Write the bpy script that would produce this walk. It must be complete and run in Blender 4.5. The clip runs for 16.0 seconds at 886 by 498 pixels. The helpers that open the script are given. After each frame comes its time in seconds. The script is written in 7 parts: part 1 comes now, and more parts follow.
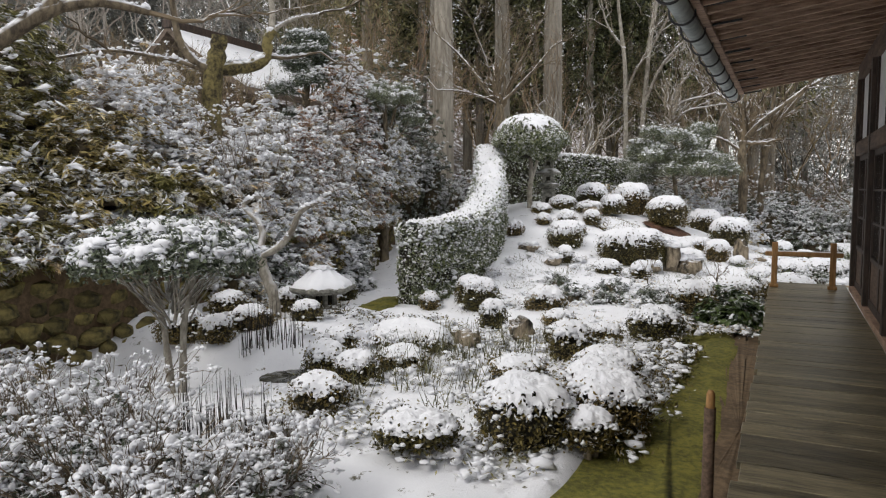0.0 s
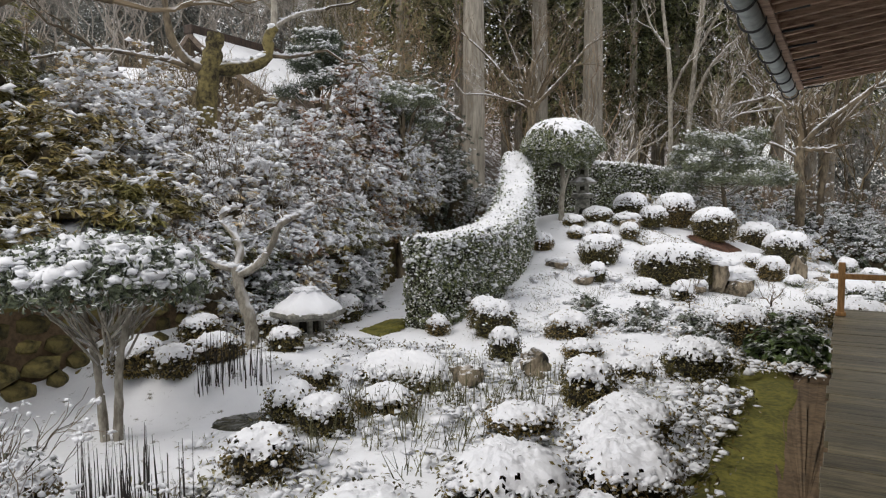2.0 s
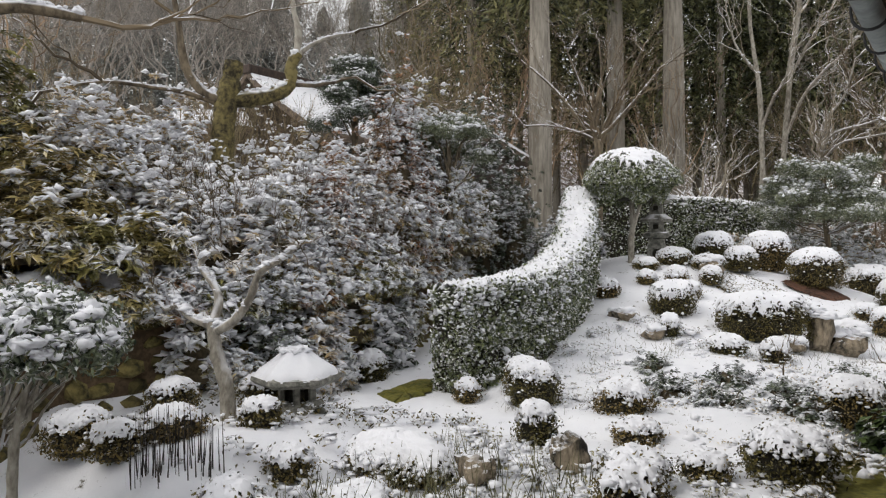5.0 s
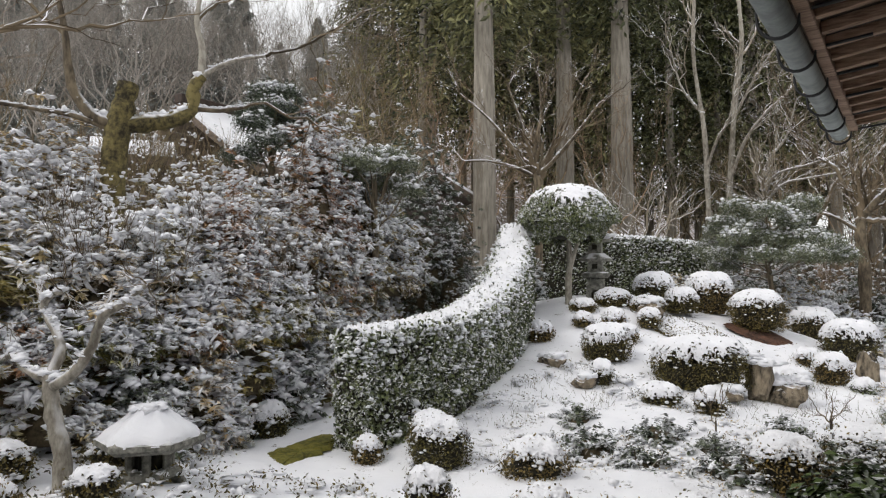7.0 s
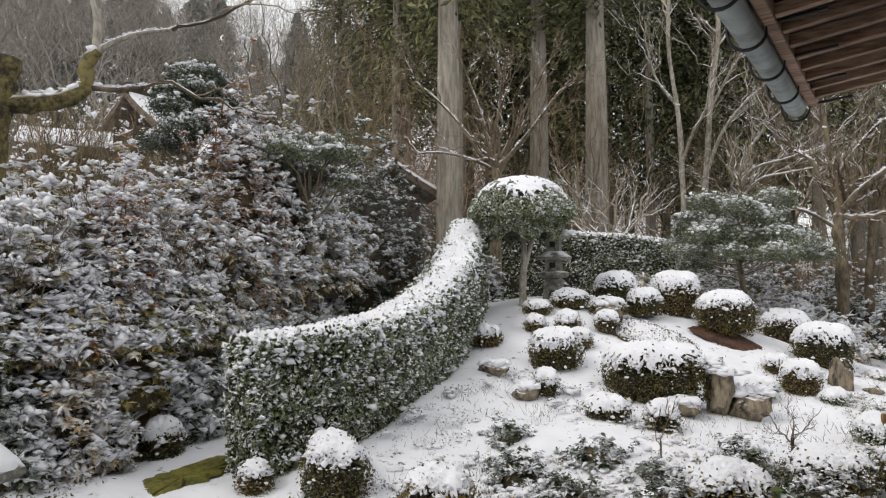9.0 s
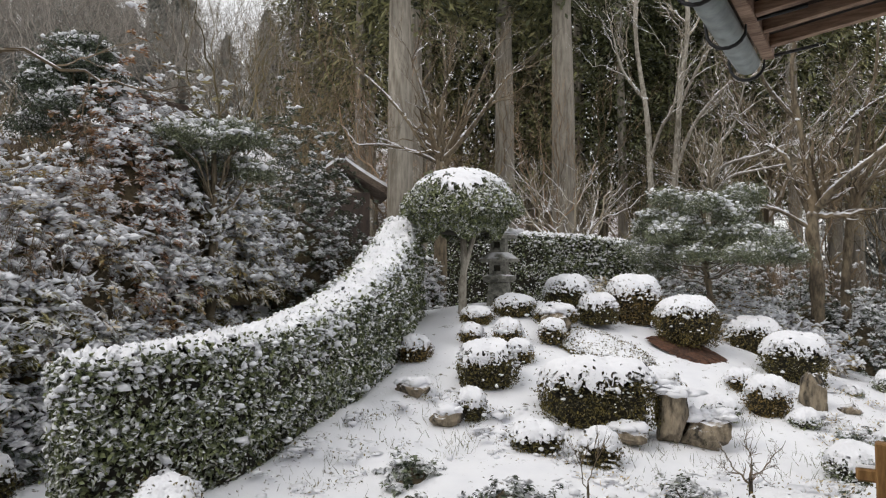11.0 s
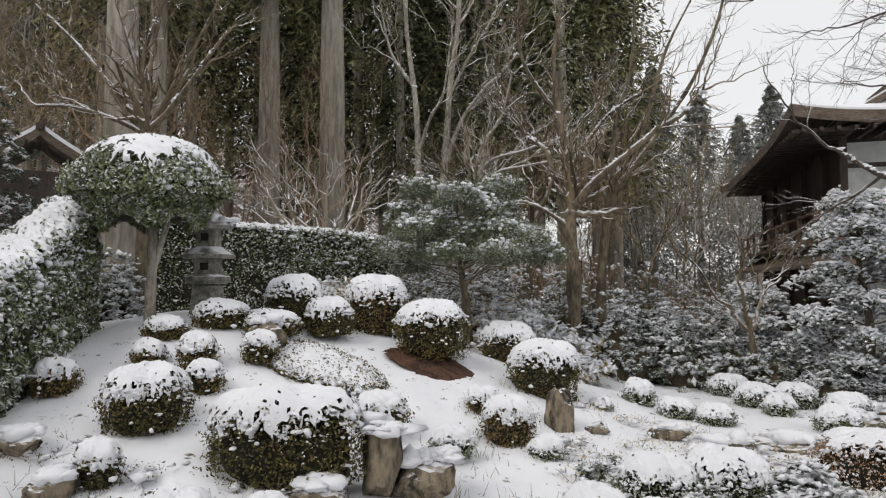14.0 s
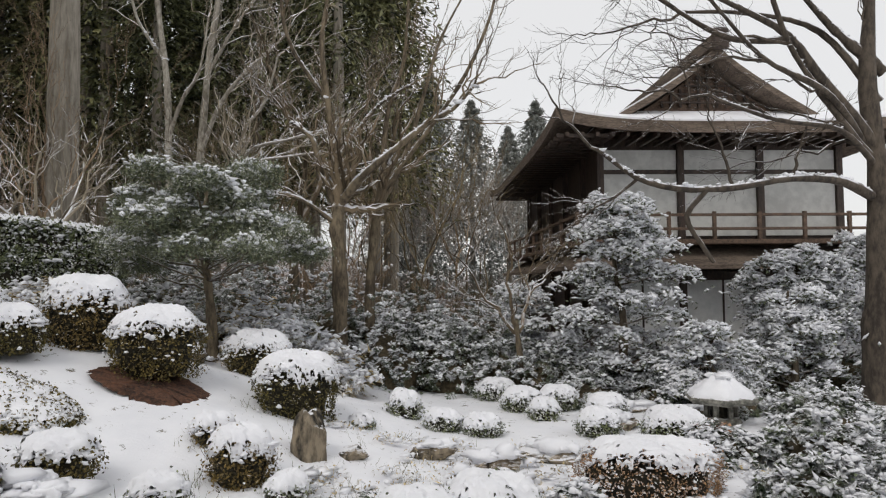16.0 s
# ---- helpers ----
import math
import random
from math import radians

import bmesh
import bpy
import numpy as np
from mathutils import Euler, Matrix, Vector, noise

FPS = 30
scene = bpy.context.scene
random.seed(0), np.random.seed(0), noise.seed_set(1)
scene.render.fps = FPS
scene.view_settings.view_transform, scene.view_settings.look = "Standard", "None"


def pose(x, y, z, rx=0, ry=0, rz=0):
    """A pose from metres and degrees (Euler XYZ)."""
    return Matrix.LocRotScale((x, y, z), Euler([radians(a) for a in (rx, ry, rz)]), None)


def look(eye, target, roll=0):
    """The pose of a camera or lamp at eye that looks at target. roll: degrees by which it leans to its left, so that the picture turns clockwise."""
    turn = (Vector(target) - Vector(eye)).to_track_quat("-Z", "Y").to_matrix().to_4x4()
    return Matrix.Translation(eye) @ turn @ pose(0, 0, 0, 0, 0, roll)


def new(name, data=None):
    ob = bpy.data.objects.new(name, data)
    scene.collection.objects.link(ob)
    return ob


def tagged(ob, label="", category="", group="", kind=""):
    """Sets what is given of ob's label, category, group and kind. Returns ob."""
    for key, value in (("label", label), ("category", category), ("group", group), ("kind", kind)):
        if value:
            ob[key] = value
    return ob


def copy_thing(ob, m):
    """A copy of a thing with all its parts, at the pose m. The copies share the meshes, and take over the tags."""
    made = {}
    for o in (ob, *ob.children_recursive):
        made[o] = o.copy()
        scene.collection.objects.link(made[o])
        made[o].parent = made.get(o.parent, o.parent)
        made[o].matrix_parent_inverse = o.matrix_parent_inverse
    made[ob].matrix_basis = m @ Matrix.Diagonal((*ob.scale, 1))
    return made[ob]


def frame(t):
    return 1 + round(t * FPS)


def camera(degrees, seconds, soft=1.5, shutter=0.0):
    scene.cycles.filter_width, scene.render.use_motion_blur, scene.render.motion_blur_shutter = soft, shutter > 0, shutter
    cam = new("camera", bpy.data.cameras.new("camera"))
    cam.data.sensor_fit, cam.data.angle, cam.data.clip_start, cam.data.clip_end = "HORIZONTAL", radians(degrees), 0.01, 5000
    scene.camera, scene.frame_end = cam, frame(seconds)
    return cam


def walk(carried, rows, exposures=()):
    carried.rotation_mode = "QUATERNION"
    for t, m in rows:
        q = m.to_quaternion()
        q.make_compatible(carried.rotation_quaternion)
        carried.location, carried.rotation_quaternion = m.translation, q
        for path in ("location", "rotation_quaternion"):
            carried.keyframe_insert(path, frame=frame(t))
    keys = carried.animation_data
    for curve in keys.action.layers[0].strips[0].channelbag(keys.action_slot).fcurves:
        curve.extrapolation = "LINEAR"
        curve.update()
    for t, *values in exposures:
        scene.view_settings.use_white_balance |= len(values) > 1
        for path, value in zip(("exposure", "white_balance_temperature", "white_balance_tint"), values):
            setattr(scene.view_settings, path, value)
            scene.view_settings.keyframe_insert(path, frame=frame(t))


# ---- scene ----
cam = camera(65.7, 16.0, soft=1.2)
METRES, EYE, TILT, LEAN, TURN = 10.9, 1.5, -2.45, 1.26, 26.5
ROWS = [
    (0.0, 0.0, 0.0, 0.0, 0.04, -2.48, -0.83),
    (0.5, 0.0111, 0.0305, 0.0017, 0.79, -2.3, -0.89),
    (1.0, 0.0228, 0.0604, 0.0027, 1.33, -1.91, -0.88),
    (1.5, 0.0357, 0.089, 0.004, 2.06, -1.65, -0.95),
    (2.0, 0.0464, 0.1189, 0.0059, 3.81, -1.67, -1.05),
    (2.5, 0.0552, 0.1471, 0.0063, 6.06, -1.68, -1.13),
    (3.0, 0.0647, 0.1722, 0.0067, 9.01, -1.65, -1.21),
    (5.5, 0.1106, 0.2889, 0.0164, 10.96, 2.51, -1.38),
    (6.0, 0.1242, 0.3087, 0.0176, 10.23, 3.59, -1.42),
    (6.5, 0.1366, 0.3298, 0.0199, 8.8, 4.28, -1.32),
    (7.0, 0.1513, 0.3526, 0.0211, 7.99, 4.76, -1.3),
    (7.5, 0.1661, 0.3773, 0.0223, 7.71, 4.87, -1.23),
    (8.0, 0.1848, 0.4022, 0.0228, 7.53, 4.86, -1.19),
    (8.5, 0.2027, 0.4278, 0.0253, 7.37, 4.76, -1.25),
    (11.0, 0.2823, 0.5915, 0.0338, 5.97, 5.13, -1.23),
    (11.5, 0.3031, 0.627, 0.0379, 3.61, 5.15, -1.1),
    (12.0, 0.3251, 0.6578, 0.0408, 0.18, 5.22, -0.99),
    (12.5, 0.342, 0.6897, 0.0418, -2.83, 5.27, -0.9),
    (13.0, 0.3583, 0.7218, 0.0432, -5.82, 5.36, -0.69),
    (13.5, 0.3724, 0.7516, 0.0435, -7.65, 5.41, -0.69),
    (14.0, 0.3878, 0.7838, 0.0442, -10.69, 5.51, -0.44),
    (14.5, 0.4043, 0.8119, 0.0442, -13.97, 5.58, -0.35),
    (15.0, 0.4191, 0.8381, 0.0467, -17.88, 5.61, -0.08),
    (15.5, 0.4367, 0.8625, 0.0453, -23.27, 5.72, 0.26),
    (16.0, 0.4528, 0.8841, 0.0483, -28.76, 5.7, 0.56),
]
walk(cam, [(t, pose(0, 0, EYE, TILT, LEAN, TURN) @ pose(METRES * x, METRES * y, METRES * z, 90 + pitch, roll, yaw)) for t, x, y, z, yaw, pitch, roll in ROWS],
     exposures=((0.0, 0.09), (3.0, 0.10), (5.5, 0.08), (8.5, 0.1), (11.0, 0.05), (13.5, -0.08), (16.0, -0.19)))

# ---- world, sun, exposure ----
world = bpy.data.worlds.new("overcast")
scene.world = world
world.use_nodes = True
wn, wl = world.node_tree.nodes, world.node_tree.links
wn.clear()
sky = wn.new("ShaderNodeTexSky")
sky.sky_type, sky.sun_disc = "NISHITA", False
sky.sun_elevation, sky.sun_rotation = radians(48), radians(150)
cloud = wn.new("ShaderNodeMix")
cloud.data_type = "RGBA"
cloud.inputs[0].default_value = 0.86
cloud.inputs[7].default_value = (9.3, 9.2, 9.12, 1)
wbg, wout = wn.new("ShaderNodeBackground"), wn.new("ShaderNodeOutputWorld")
wbg.inputs["Strength"].default_value = 0.111
wl.new(sky.outputs[0], cloud.inputs[6])
wl.new(cloud.outputs[2], wbg.inputs["Color"])
wl.new(wbg.outputs[0], wout.inputs[0])
sun = new("sun", bpy.data.lights.new("sun", "SUN"))
sun.data.energy, sun.data.angle, sun.data.color = 1.1, radians(25), (1, 0.95, 0.88)
sun.matrix_world = look((-20, -34, 44), (0, 0, 0))
scene.view_settings.exposure = 0.0


# ---- materials ----
def nodes_of(name):
    m = bpy.data.materials.new(name)
    m.use_nodes = True
    n, l = m.node_tree.nodes, m.node_tree.links
    return m, n, l, n["Principled BSDF"]


def link_noise(n, l, scale, detail=4.0, rough=0.6, stretch=None):
    tc = n.new("ShaderNodeTexCoord")
    nz = n.new("ShaderNodeTexNoise")
    nz.inputs["Scale"].default_value, nz.inputs["Detail"].default_value, nz.inputs["Roughness"].default_value = scale, detail, rough
    if stretch:
        mp = n.new("ShaderNodeMapping")
        mp.inputs["Scale"].default_value = stretch
        l.new(tc.outputs["Object"], mp.inputs[0])
        l.new(mp.outputs[0], nz.inputs["Vector"])
    else:
        l.new(tc.outputs["Object"], nz.inputs["Vector"])
    return nz.outputs["Fac"]


def ramp(n, l, fac, a, b, ca, cb):
    r = n.new("ShaderNodeValToRGB")
    r.color_ramp.elements[0].position, r.color_ramp.elements[1].position = a, b
    r.color_ramp.elements[0].color, r.color_ramp.elements[1].color = (*ca, 1), (*cb, 1)
    l.new(fac, r.inputs[0])
    return r.outputs[0]


def mixed(n, l, fac, a, b):
    m = n.new("ShaderNodeMix")
    m.data_type = "RGBA"
    for sock, v in ((m.inputs[0], fac), (m.inputs[6], a), (m.inputs[7], b)):
        if hasattr(v, "links"):
            l.new(v, sock)
        else:
            sock.default_value = v if isinstance(v, float) else (*v, 1)
    return m.outputs[2]


def bump(n, l, height, bsdf, strength=0.4, dist=0.01):
    b = n.new("ShaderNodeBump")
    b.inputs["Strength"].default_value, b.inputs["Distance"].default_value = strength, dist
    l.new(height, b.inputs["Height"])
    l.new(b.outputs[0], bsdf.inputs["Normal"])


SNOW = (0.82, 0.825, 0.855)


def snow_on_top(n, l, base, lo, hi, patch=(0.35, 0.6), scale=5.0):
    """Snow where the surface looks up and the drift noise allows it."""
    geo, sep, mul = n.new("ShaderNodeNewGeometry"), n.new("ShaderNodeSeparateXYZ"), n.new("ShaderNodeMath")
    mul.operation = "MULTIPLY"
    l.new(geo.outputs["Normal"], sep.inputs[0])
    up = n.new("ShaderNodeMapRange")
    up.inputs[1].default_value, up.inputs[2].default_value = lo, hi
    l.new(sep.outputs[2], up.inputs[0])
    nz = n.new("ShaderNodeTexNoise")
    nz.inputs["Scale"].default_value = scale
    l.new(geo.outputs["Position"], nz.inputs["Vector"])
    pt = n.new("ShaderNodeMapRange")
    pt.inputs[1].default_value, pt.inputs[2].default_value = patch
    l.new(nz.outputs["Fac"], pt.inputs[0])
    l.new(up.outputs[0], mul.inputs[0])
    l.new(pt.outputs[0], mul.inputs[1])
    return mixed(n, l, mul.outputs[0], base, SNOW)


def leaf_mat(name, dark, light, snow=(0.45, 0.8), patch=(0.35, 0.6), rough=0.45, scale=5.0, vary=0.0):
    m, n, l, p = nodes_of(name)
    geo = n.new("ShaderNodeNewGeometry")
    col = ramp(n, l, geo.outputs["Random Per Island"], 0.0, 1.0, dark, light)
    if vary:
        info, hsv, val, hue = n.new("ShaderNodeObjectInfo"), n.new("ShaderNodeHueSaturation"), n.new("ShaderNodeMapRange"), n.new("ShaderNodeMapRange")
        val.inputs[3].default_value, val.inputs[4].default_value = 1 - vary, 1 + vary
        hue.inputs[3].default_value, hue.inputs[4].default_value = 0.5 + 0.06 * vary, 0.5 - 0.06 * vary
        l.new(info.outputs["Random"], val.inputs[0])
        l.new(info.outputs["Random"], hue.inputs[0])
        l.new(val.outputs[0], hsv.inputs["Value"])
        l.new(hue.outputs[0], hsv.inputs["Hue"])
        l.new(col, hsv.inputs["Color"])
        col = hsv.outputs[0]
    if snow:
        col = snow_on_top(n, l, col, *snow, patch, scale)
    l.new(col, p.inputs["Base Color"])
    p.inputs["Roughness"].default_value = rough
    p.inputs["Specular IOR Level"].default_value = 0.3
    return m


def plain_mat(name, a, b, scale=8.0, rough=0.7, stretch=None, relief=0.4, dist=0.01, snow=None, lo=0.35, hi=0.65, patch=(0.35, 0.6), metal=0.0, pieces=0.0):
    m, n, l, p = nodes_of(name)
    nz = link_noise(n, l, scale, 6, 0.65, stretch)
    big = link_noise(n, l, scale * 0.17, 3, 0.5, stretch)
    mx = n.new("ShaderNodeMath")
    mx.operation, mx.use_clamp = "MULTIPLY_ADD", True
    l.new(big, mx.inputs[0])
    mx.inputs[1].default_value = 0.6
    l.new(nz, mx.inputs[2])
    half = n.new("ShaderNodeMath")
    half.operation = "SUBTRACT"
    l.new(mx.outputs[0], half.inputs[0])
    half.inputs[1].default_value = 0.3
    col = ramp(n, l, half.outputs[0], lo, hi, a, b)
    if pieces:
        info, hsv, mr = n.new("ShaderNodeObjectInfo"), n.new("ShaderNodeHueSaturation"), n.new("ShaderNodeMapRange")
        mr.inputs[3].default_value, mr.inputs[4].default_value = 1 - pieces, 1 + pieces
        l.new(info.outputs["Random"], mr.inputs[0])
        l.new(mr.outputs[0], hsv.inputs["Value"])
        l.new(col, hsv.inputs["Color"])
        col = hsv.outputs[0]
    if snow:
        col = snow_on_top(n, l, col, *snow, patch)
    l.new(col, p.inputs["Base Color"])
    p.inputs["Roughness"].default_value, p.inputs["Metallic"].default_value = rough, metal
    if relief:
        bump(n, l, nz, p, relief, dist)
    return m


def snow_mat(name, grit=0.0):
    m, n, l, p = nodes_of(name)
    fine, wide = link_noise(n, l, 38, 5, 0.7), link_noise(n, l, 2.2, 4, 0.6)
    col = ramp(n, l, wide, 0.3, 0.7, (0.80, 0.808, 0.85), (0.90, 0.905, 0.935))
    if grit:
        spots = ramp(n, l, link_noise(n, l, 7.0, 7, 0.75), 0.60, 0.68, (0, 0, 0), (1, 1, 1))
        col = mixed(n, l, spots, col, (0.16, 0.15, 0.10))
    l.new(col, p.inputs["Base Color"])
    p.inputs["Roughness"].default_value = 0.75
    p.inputs["Specular IOR Level"].default_value = 0.2
    bump(n, l, fine, p, 0.5, 0.012)
    return m


M_SNOW = snow_mat("snow")
M_AZALEA = leaf_mat("azalea_leaf", (0.012, 0.012, 0.004), (0.225, 0.17, 0.05), (0.78, 0.97), (0.46, 0.64), scale=7, vary=0.3)
M_HEDGE = leaf_mat("hedge_leaf", (0.018, 0.03, 0.013), (0.27, 0.30, 0.14), (0.12, 0.58), (0.38, 0.54), scale=7, vary=0.15)
M_CAMELLIA = leaf_mat("glossy_leaf", (0.012, 0.020, 0.012), (0.15, 0.18, 0.11), (0.4, 0.8), (0.44, 0.58), rough=0.3, scale=5, vary=0.25)
M_RHODO = leaf_mat("rhododendron_leaf", (0.085, 0.07, 0.03), (0.60, 0.50, 0.25), (0.1, 0.55), (0.38, 0.51), scale=4, vary=0.4)
M_RUST = leaf_mat("russet_leaf", (0.10, 0.056, 0.026), (0.50, 0.32, 0.16), (0.15, 0.55), (0.42, 0.54), scale=4, vary=0.3)
M_BAMBOO = leaf_mat("sasa_leaf", (0.06, 0.055, 0.016), (0.40, 0.34, 0.12), (0.4, 0.75), (0.46, 0.6), scale=3, vary=0.35)
M_PINE = leaf_mat("pine_needle", (0.035, 0.05, 0.03), (0.24, 0.265, 0.16), (0.4, 0.8), (0.42, 0.6), scale=3, vary=0.2)
M_CEDAR = leaf_mat("cedar_needle", (0.010, 0.016, 0.008), (0.25, 0.25, 0.11), (0.7, 0.95), (0.52, 0.64), scale=1.2, vary=0.35)
M_OLIVE = leaf_mat("olive_leaf", (0.05, 0.05, 0.016), (0.42, 0.37, 0.14), (0.5, 0.85), (0.48, 0.6), scale=3, vary=0.35)
M_PALETWIG = leaf_mat("pale_twig", (0.17, 0.14, 0.10), (0.46, 0.40, 0.30), (0.1, 0.45), (0.36, 0.48), rough=0.8, scale=2.5)
# distance haze is mixed into these two colours: paler and greyer than near trees
M_HAZECEDAR = leaf_mat("hazed_conifer_needle", (0.13, 0.14, 0.13), (0.30, 0.31, 0.28), (0.6, 0.95), (0.5, 0.66), scale=1.2)
M_HAZETWIG = leaf_mat("hazed_grey_twig", (0.17, 0.15, 0.13), (0.46, 0.42, 0.375), None, rough=0.9)
M_TWIG = leaf_mat("twig", (0.06, 0.045, 0.028), (0.24, 0.185, 0.12), (0.3, 0.65), (0.40, 0.52), rough=0.8, scale=2.5)
M_FARTWIG = leaf_mat("far_twig", (0.07, 0.052, 0.032), (0.36, 0.275, 0.165), (0.45, 0.85), (0.48, 0.62), rough=0.9, scale=1.5, vary=0.35)
M_BROAD = leaf_mat("broad_leaf", (0.012, 0.022, 0.008), (0.10, 0.14, 0.045), (0.8, 0.98), (0.5, 0.65), rough=0.3)
M_GRASS = leaf_mat("winter_grass", (0.05, 0.05, 0.02), (0.20, 0.19, 0.10), None)
M_REED = leaf_mat("dry_reed", (0.012, 0.012, 0.012), (0.06, 0.05, 0.04), None)
M_BARK = plain_mat("mossy_bark", (0.055, 0.042, 0.028), (0.22, 0.175, 0.115), 14, 0.9, (1, 1, 0.35), 0.8, 0.02, (0.25, 0.6), patch=(0.36, 0.48))
M_MOSSBARK = plain_mat("moss_grown_bark", (0.03, 0.024, 0.012), (0.22, 0.18, 0.07), 14, 0.95, None, 0.8, 0.03, (0.35, 0.65), patch=(0.4, 0.52))
M_GREYBARK = plain_mat("grey_bark", (0.16, 0.14, 0.11), (0.42, 0.39, 0.33), 18, 0.9, (1, 1, 0.4), 0.7, 0.015, (0.25, 0.6), patch=(0.36, 0.5))
M_CEDARBARK = plain_mat("cedar_bark", (0.17, 0.15, 0.12), (0.37, 0.335, 0.28), 9, 0.95, (1, 1, 0.16), 0.5, 0.02)
# near-black: the shade inside shrubs and lantern hollows, put into the colour
M_CORE = plain_mat("inner_shade", (0.007, 0.0065, 0.004), (0.03, 0.025, 0.013), 20, 0.95, relief=0.6)
# milder core colour, carrying the inner shade of the loose shrubs
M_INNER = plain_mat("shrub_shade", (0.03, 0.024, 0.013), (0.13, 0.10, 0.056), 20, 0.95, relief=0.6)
M_DARKBARK = plain_mat("wet_bark", (0.03, 0.023, 0.017), (0.11, 0.088, 0.066), 14, 0.9, (1, 1, 0.35), 0.8, 0.02, (0.3, 0.65), patch=(0.38, 0.5))
M_STONE = plain_mat("garden_stone", (0.022, 0.019, 0.014), (0.33, 0.27, 0.19), 6, 0.9, (1.8, 1.8, 0.6), 1.0, 0.04, (0.72, 0.9), lo=0.4, hi=0.66, patch=(0.3, 0.45))
M_WALLSTONE = plain_mat("wall_stone", (0.028, 0.025, 0.009), (0.21, 0.17, 0.06), 9, 0.95, None, 0.9, 0.03, pieces=0.45)
M_LANTERN = plain_mat("granite", (0.09, 0.09, 0.075), (0.32, 0.31, 0.27), 16, 0.9, None, 0.6, 0.012, (0.6, 0.85), patch=(0.38, 0.55))
M_MOSS = plain_mat("moss", (0.075, 0.075, 0.012), (0.20, 0.18, 0.03), 20, 0.95, None, 0.8, 0.02)
M_EARTH = plain_mat("earth", (0.075, 0.05, 0.028), (0.17, 0.115, 0.065), 16, 0.95, None, 0.7, 0.015)
M_RUSTEARTH = plain_mat("leaf_litter", (0.022, 0.011, 0.007), (0.13, 0.06, 0.034), 25, 0.95, None, 0.9, 0.02)
M_DECK = plain_mat("weathered_deck", (0.035, 0.029, 0.016), (0.22, 0.185, 0.115), 5, 0.36, (1.2, 14, 5), 0.4, 0.006, pieces=0.35)
M_WOOD = plain_mat("old_timber", (0.06, 0.038, 0.025), (0.17, 0.11, 0.075), 6, 0.75, (6, 1, 6), 0.5, 0.006)
M_DARKWOOD = plain_mat("dark_timber", (0.020, 0.013, 0.010), (0.07, 0.045, 0.032), 7, 0.6, (6, 6, 1), 0.4, 0.005)
M_RAFTER = plain_mat("rafter_wood", (0.17, 0.10, 0.067), (0.47, 0.32, 0.225), 6, 0.8, (1, 8, 8), 0.4, 0.005)
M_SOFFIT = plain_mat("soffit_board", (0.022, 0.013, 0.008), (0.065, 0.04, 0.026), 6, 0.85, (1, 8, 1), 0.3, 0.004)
M_RAIL = plain_mat("rail_wood", (0.20, 0.10, 0.03), (0.40, 0.22, 0.08), 8, 0.6, (6, 6, 1), 0.3, 0.004)
M_COPPER = plain_mat("patinated_copper", (0.22, 0.25, 0.245), (0.40, 0.45, 0.44), 6, 0.55, None, 0.15, 0.004, metal=0.35)
M_IRON = plain_mat("black_iron", (0.012, 0.012, 0.013), (0.03, 0.03, 0.032), 20, 0.5, None, 0.2, 0.002)
M_PLASTER = plain_mat("white_plaster", (0.50, 0.50, 0.48), (0.66, 0.66, 0.63), 5, 0.9, None, 0.15, 0.004)
M_PAPER = plain_mat("shoji_paper", (0.66, 0.67, 0.66), (0.78, 0.78, 0.77), 7, 0.9, None, 0.05, 0.002)
M_THATCH = plain_mat("bark_roof", (0.07, 0.052, 0.04), (0.20, 0.155, 0.12), 12, 0.95, (1, 1, 5), 0.6, 0.02)


def glass_mat():
    m, n, l, p = nodes_of("old_glass")
    p.inputs["Base Color"].default_value = (0.02, 0.022, 0.022, 1)
    p.inputs["Roughness"].default_value = 0.08
    p.inputs["Specular IOR Level"].default_value = 0.6
    return m


M_GLASS = glass_mat()


def water_mat():
    m, n, l, p = nodes_of("still_water")
    l.new(ramp(n, l, link_noise(n, l, 3.0, 5, 0.6), 0.35, 0.65, (0.02, 0.022, 0.014), (0.075, 0.07, 0.045)), p.inputs["Base Color"])
    p.inputs["Roughness"].default_value = 0.22
    bump(n, l, link_noise(n, l, 18, 3, 0.5), p, 0.15, 0.004)
    return m


M_WATER = water_mat()


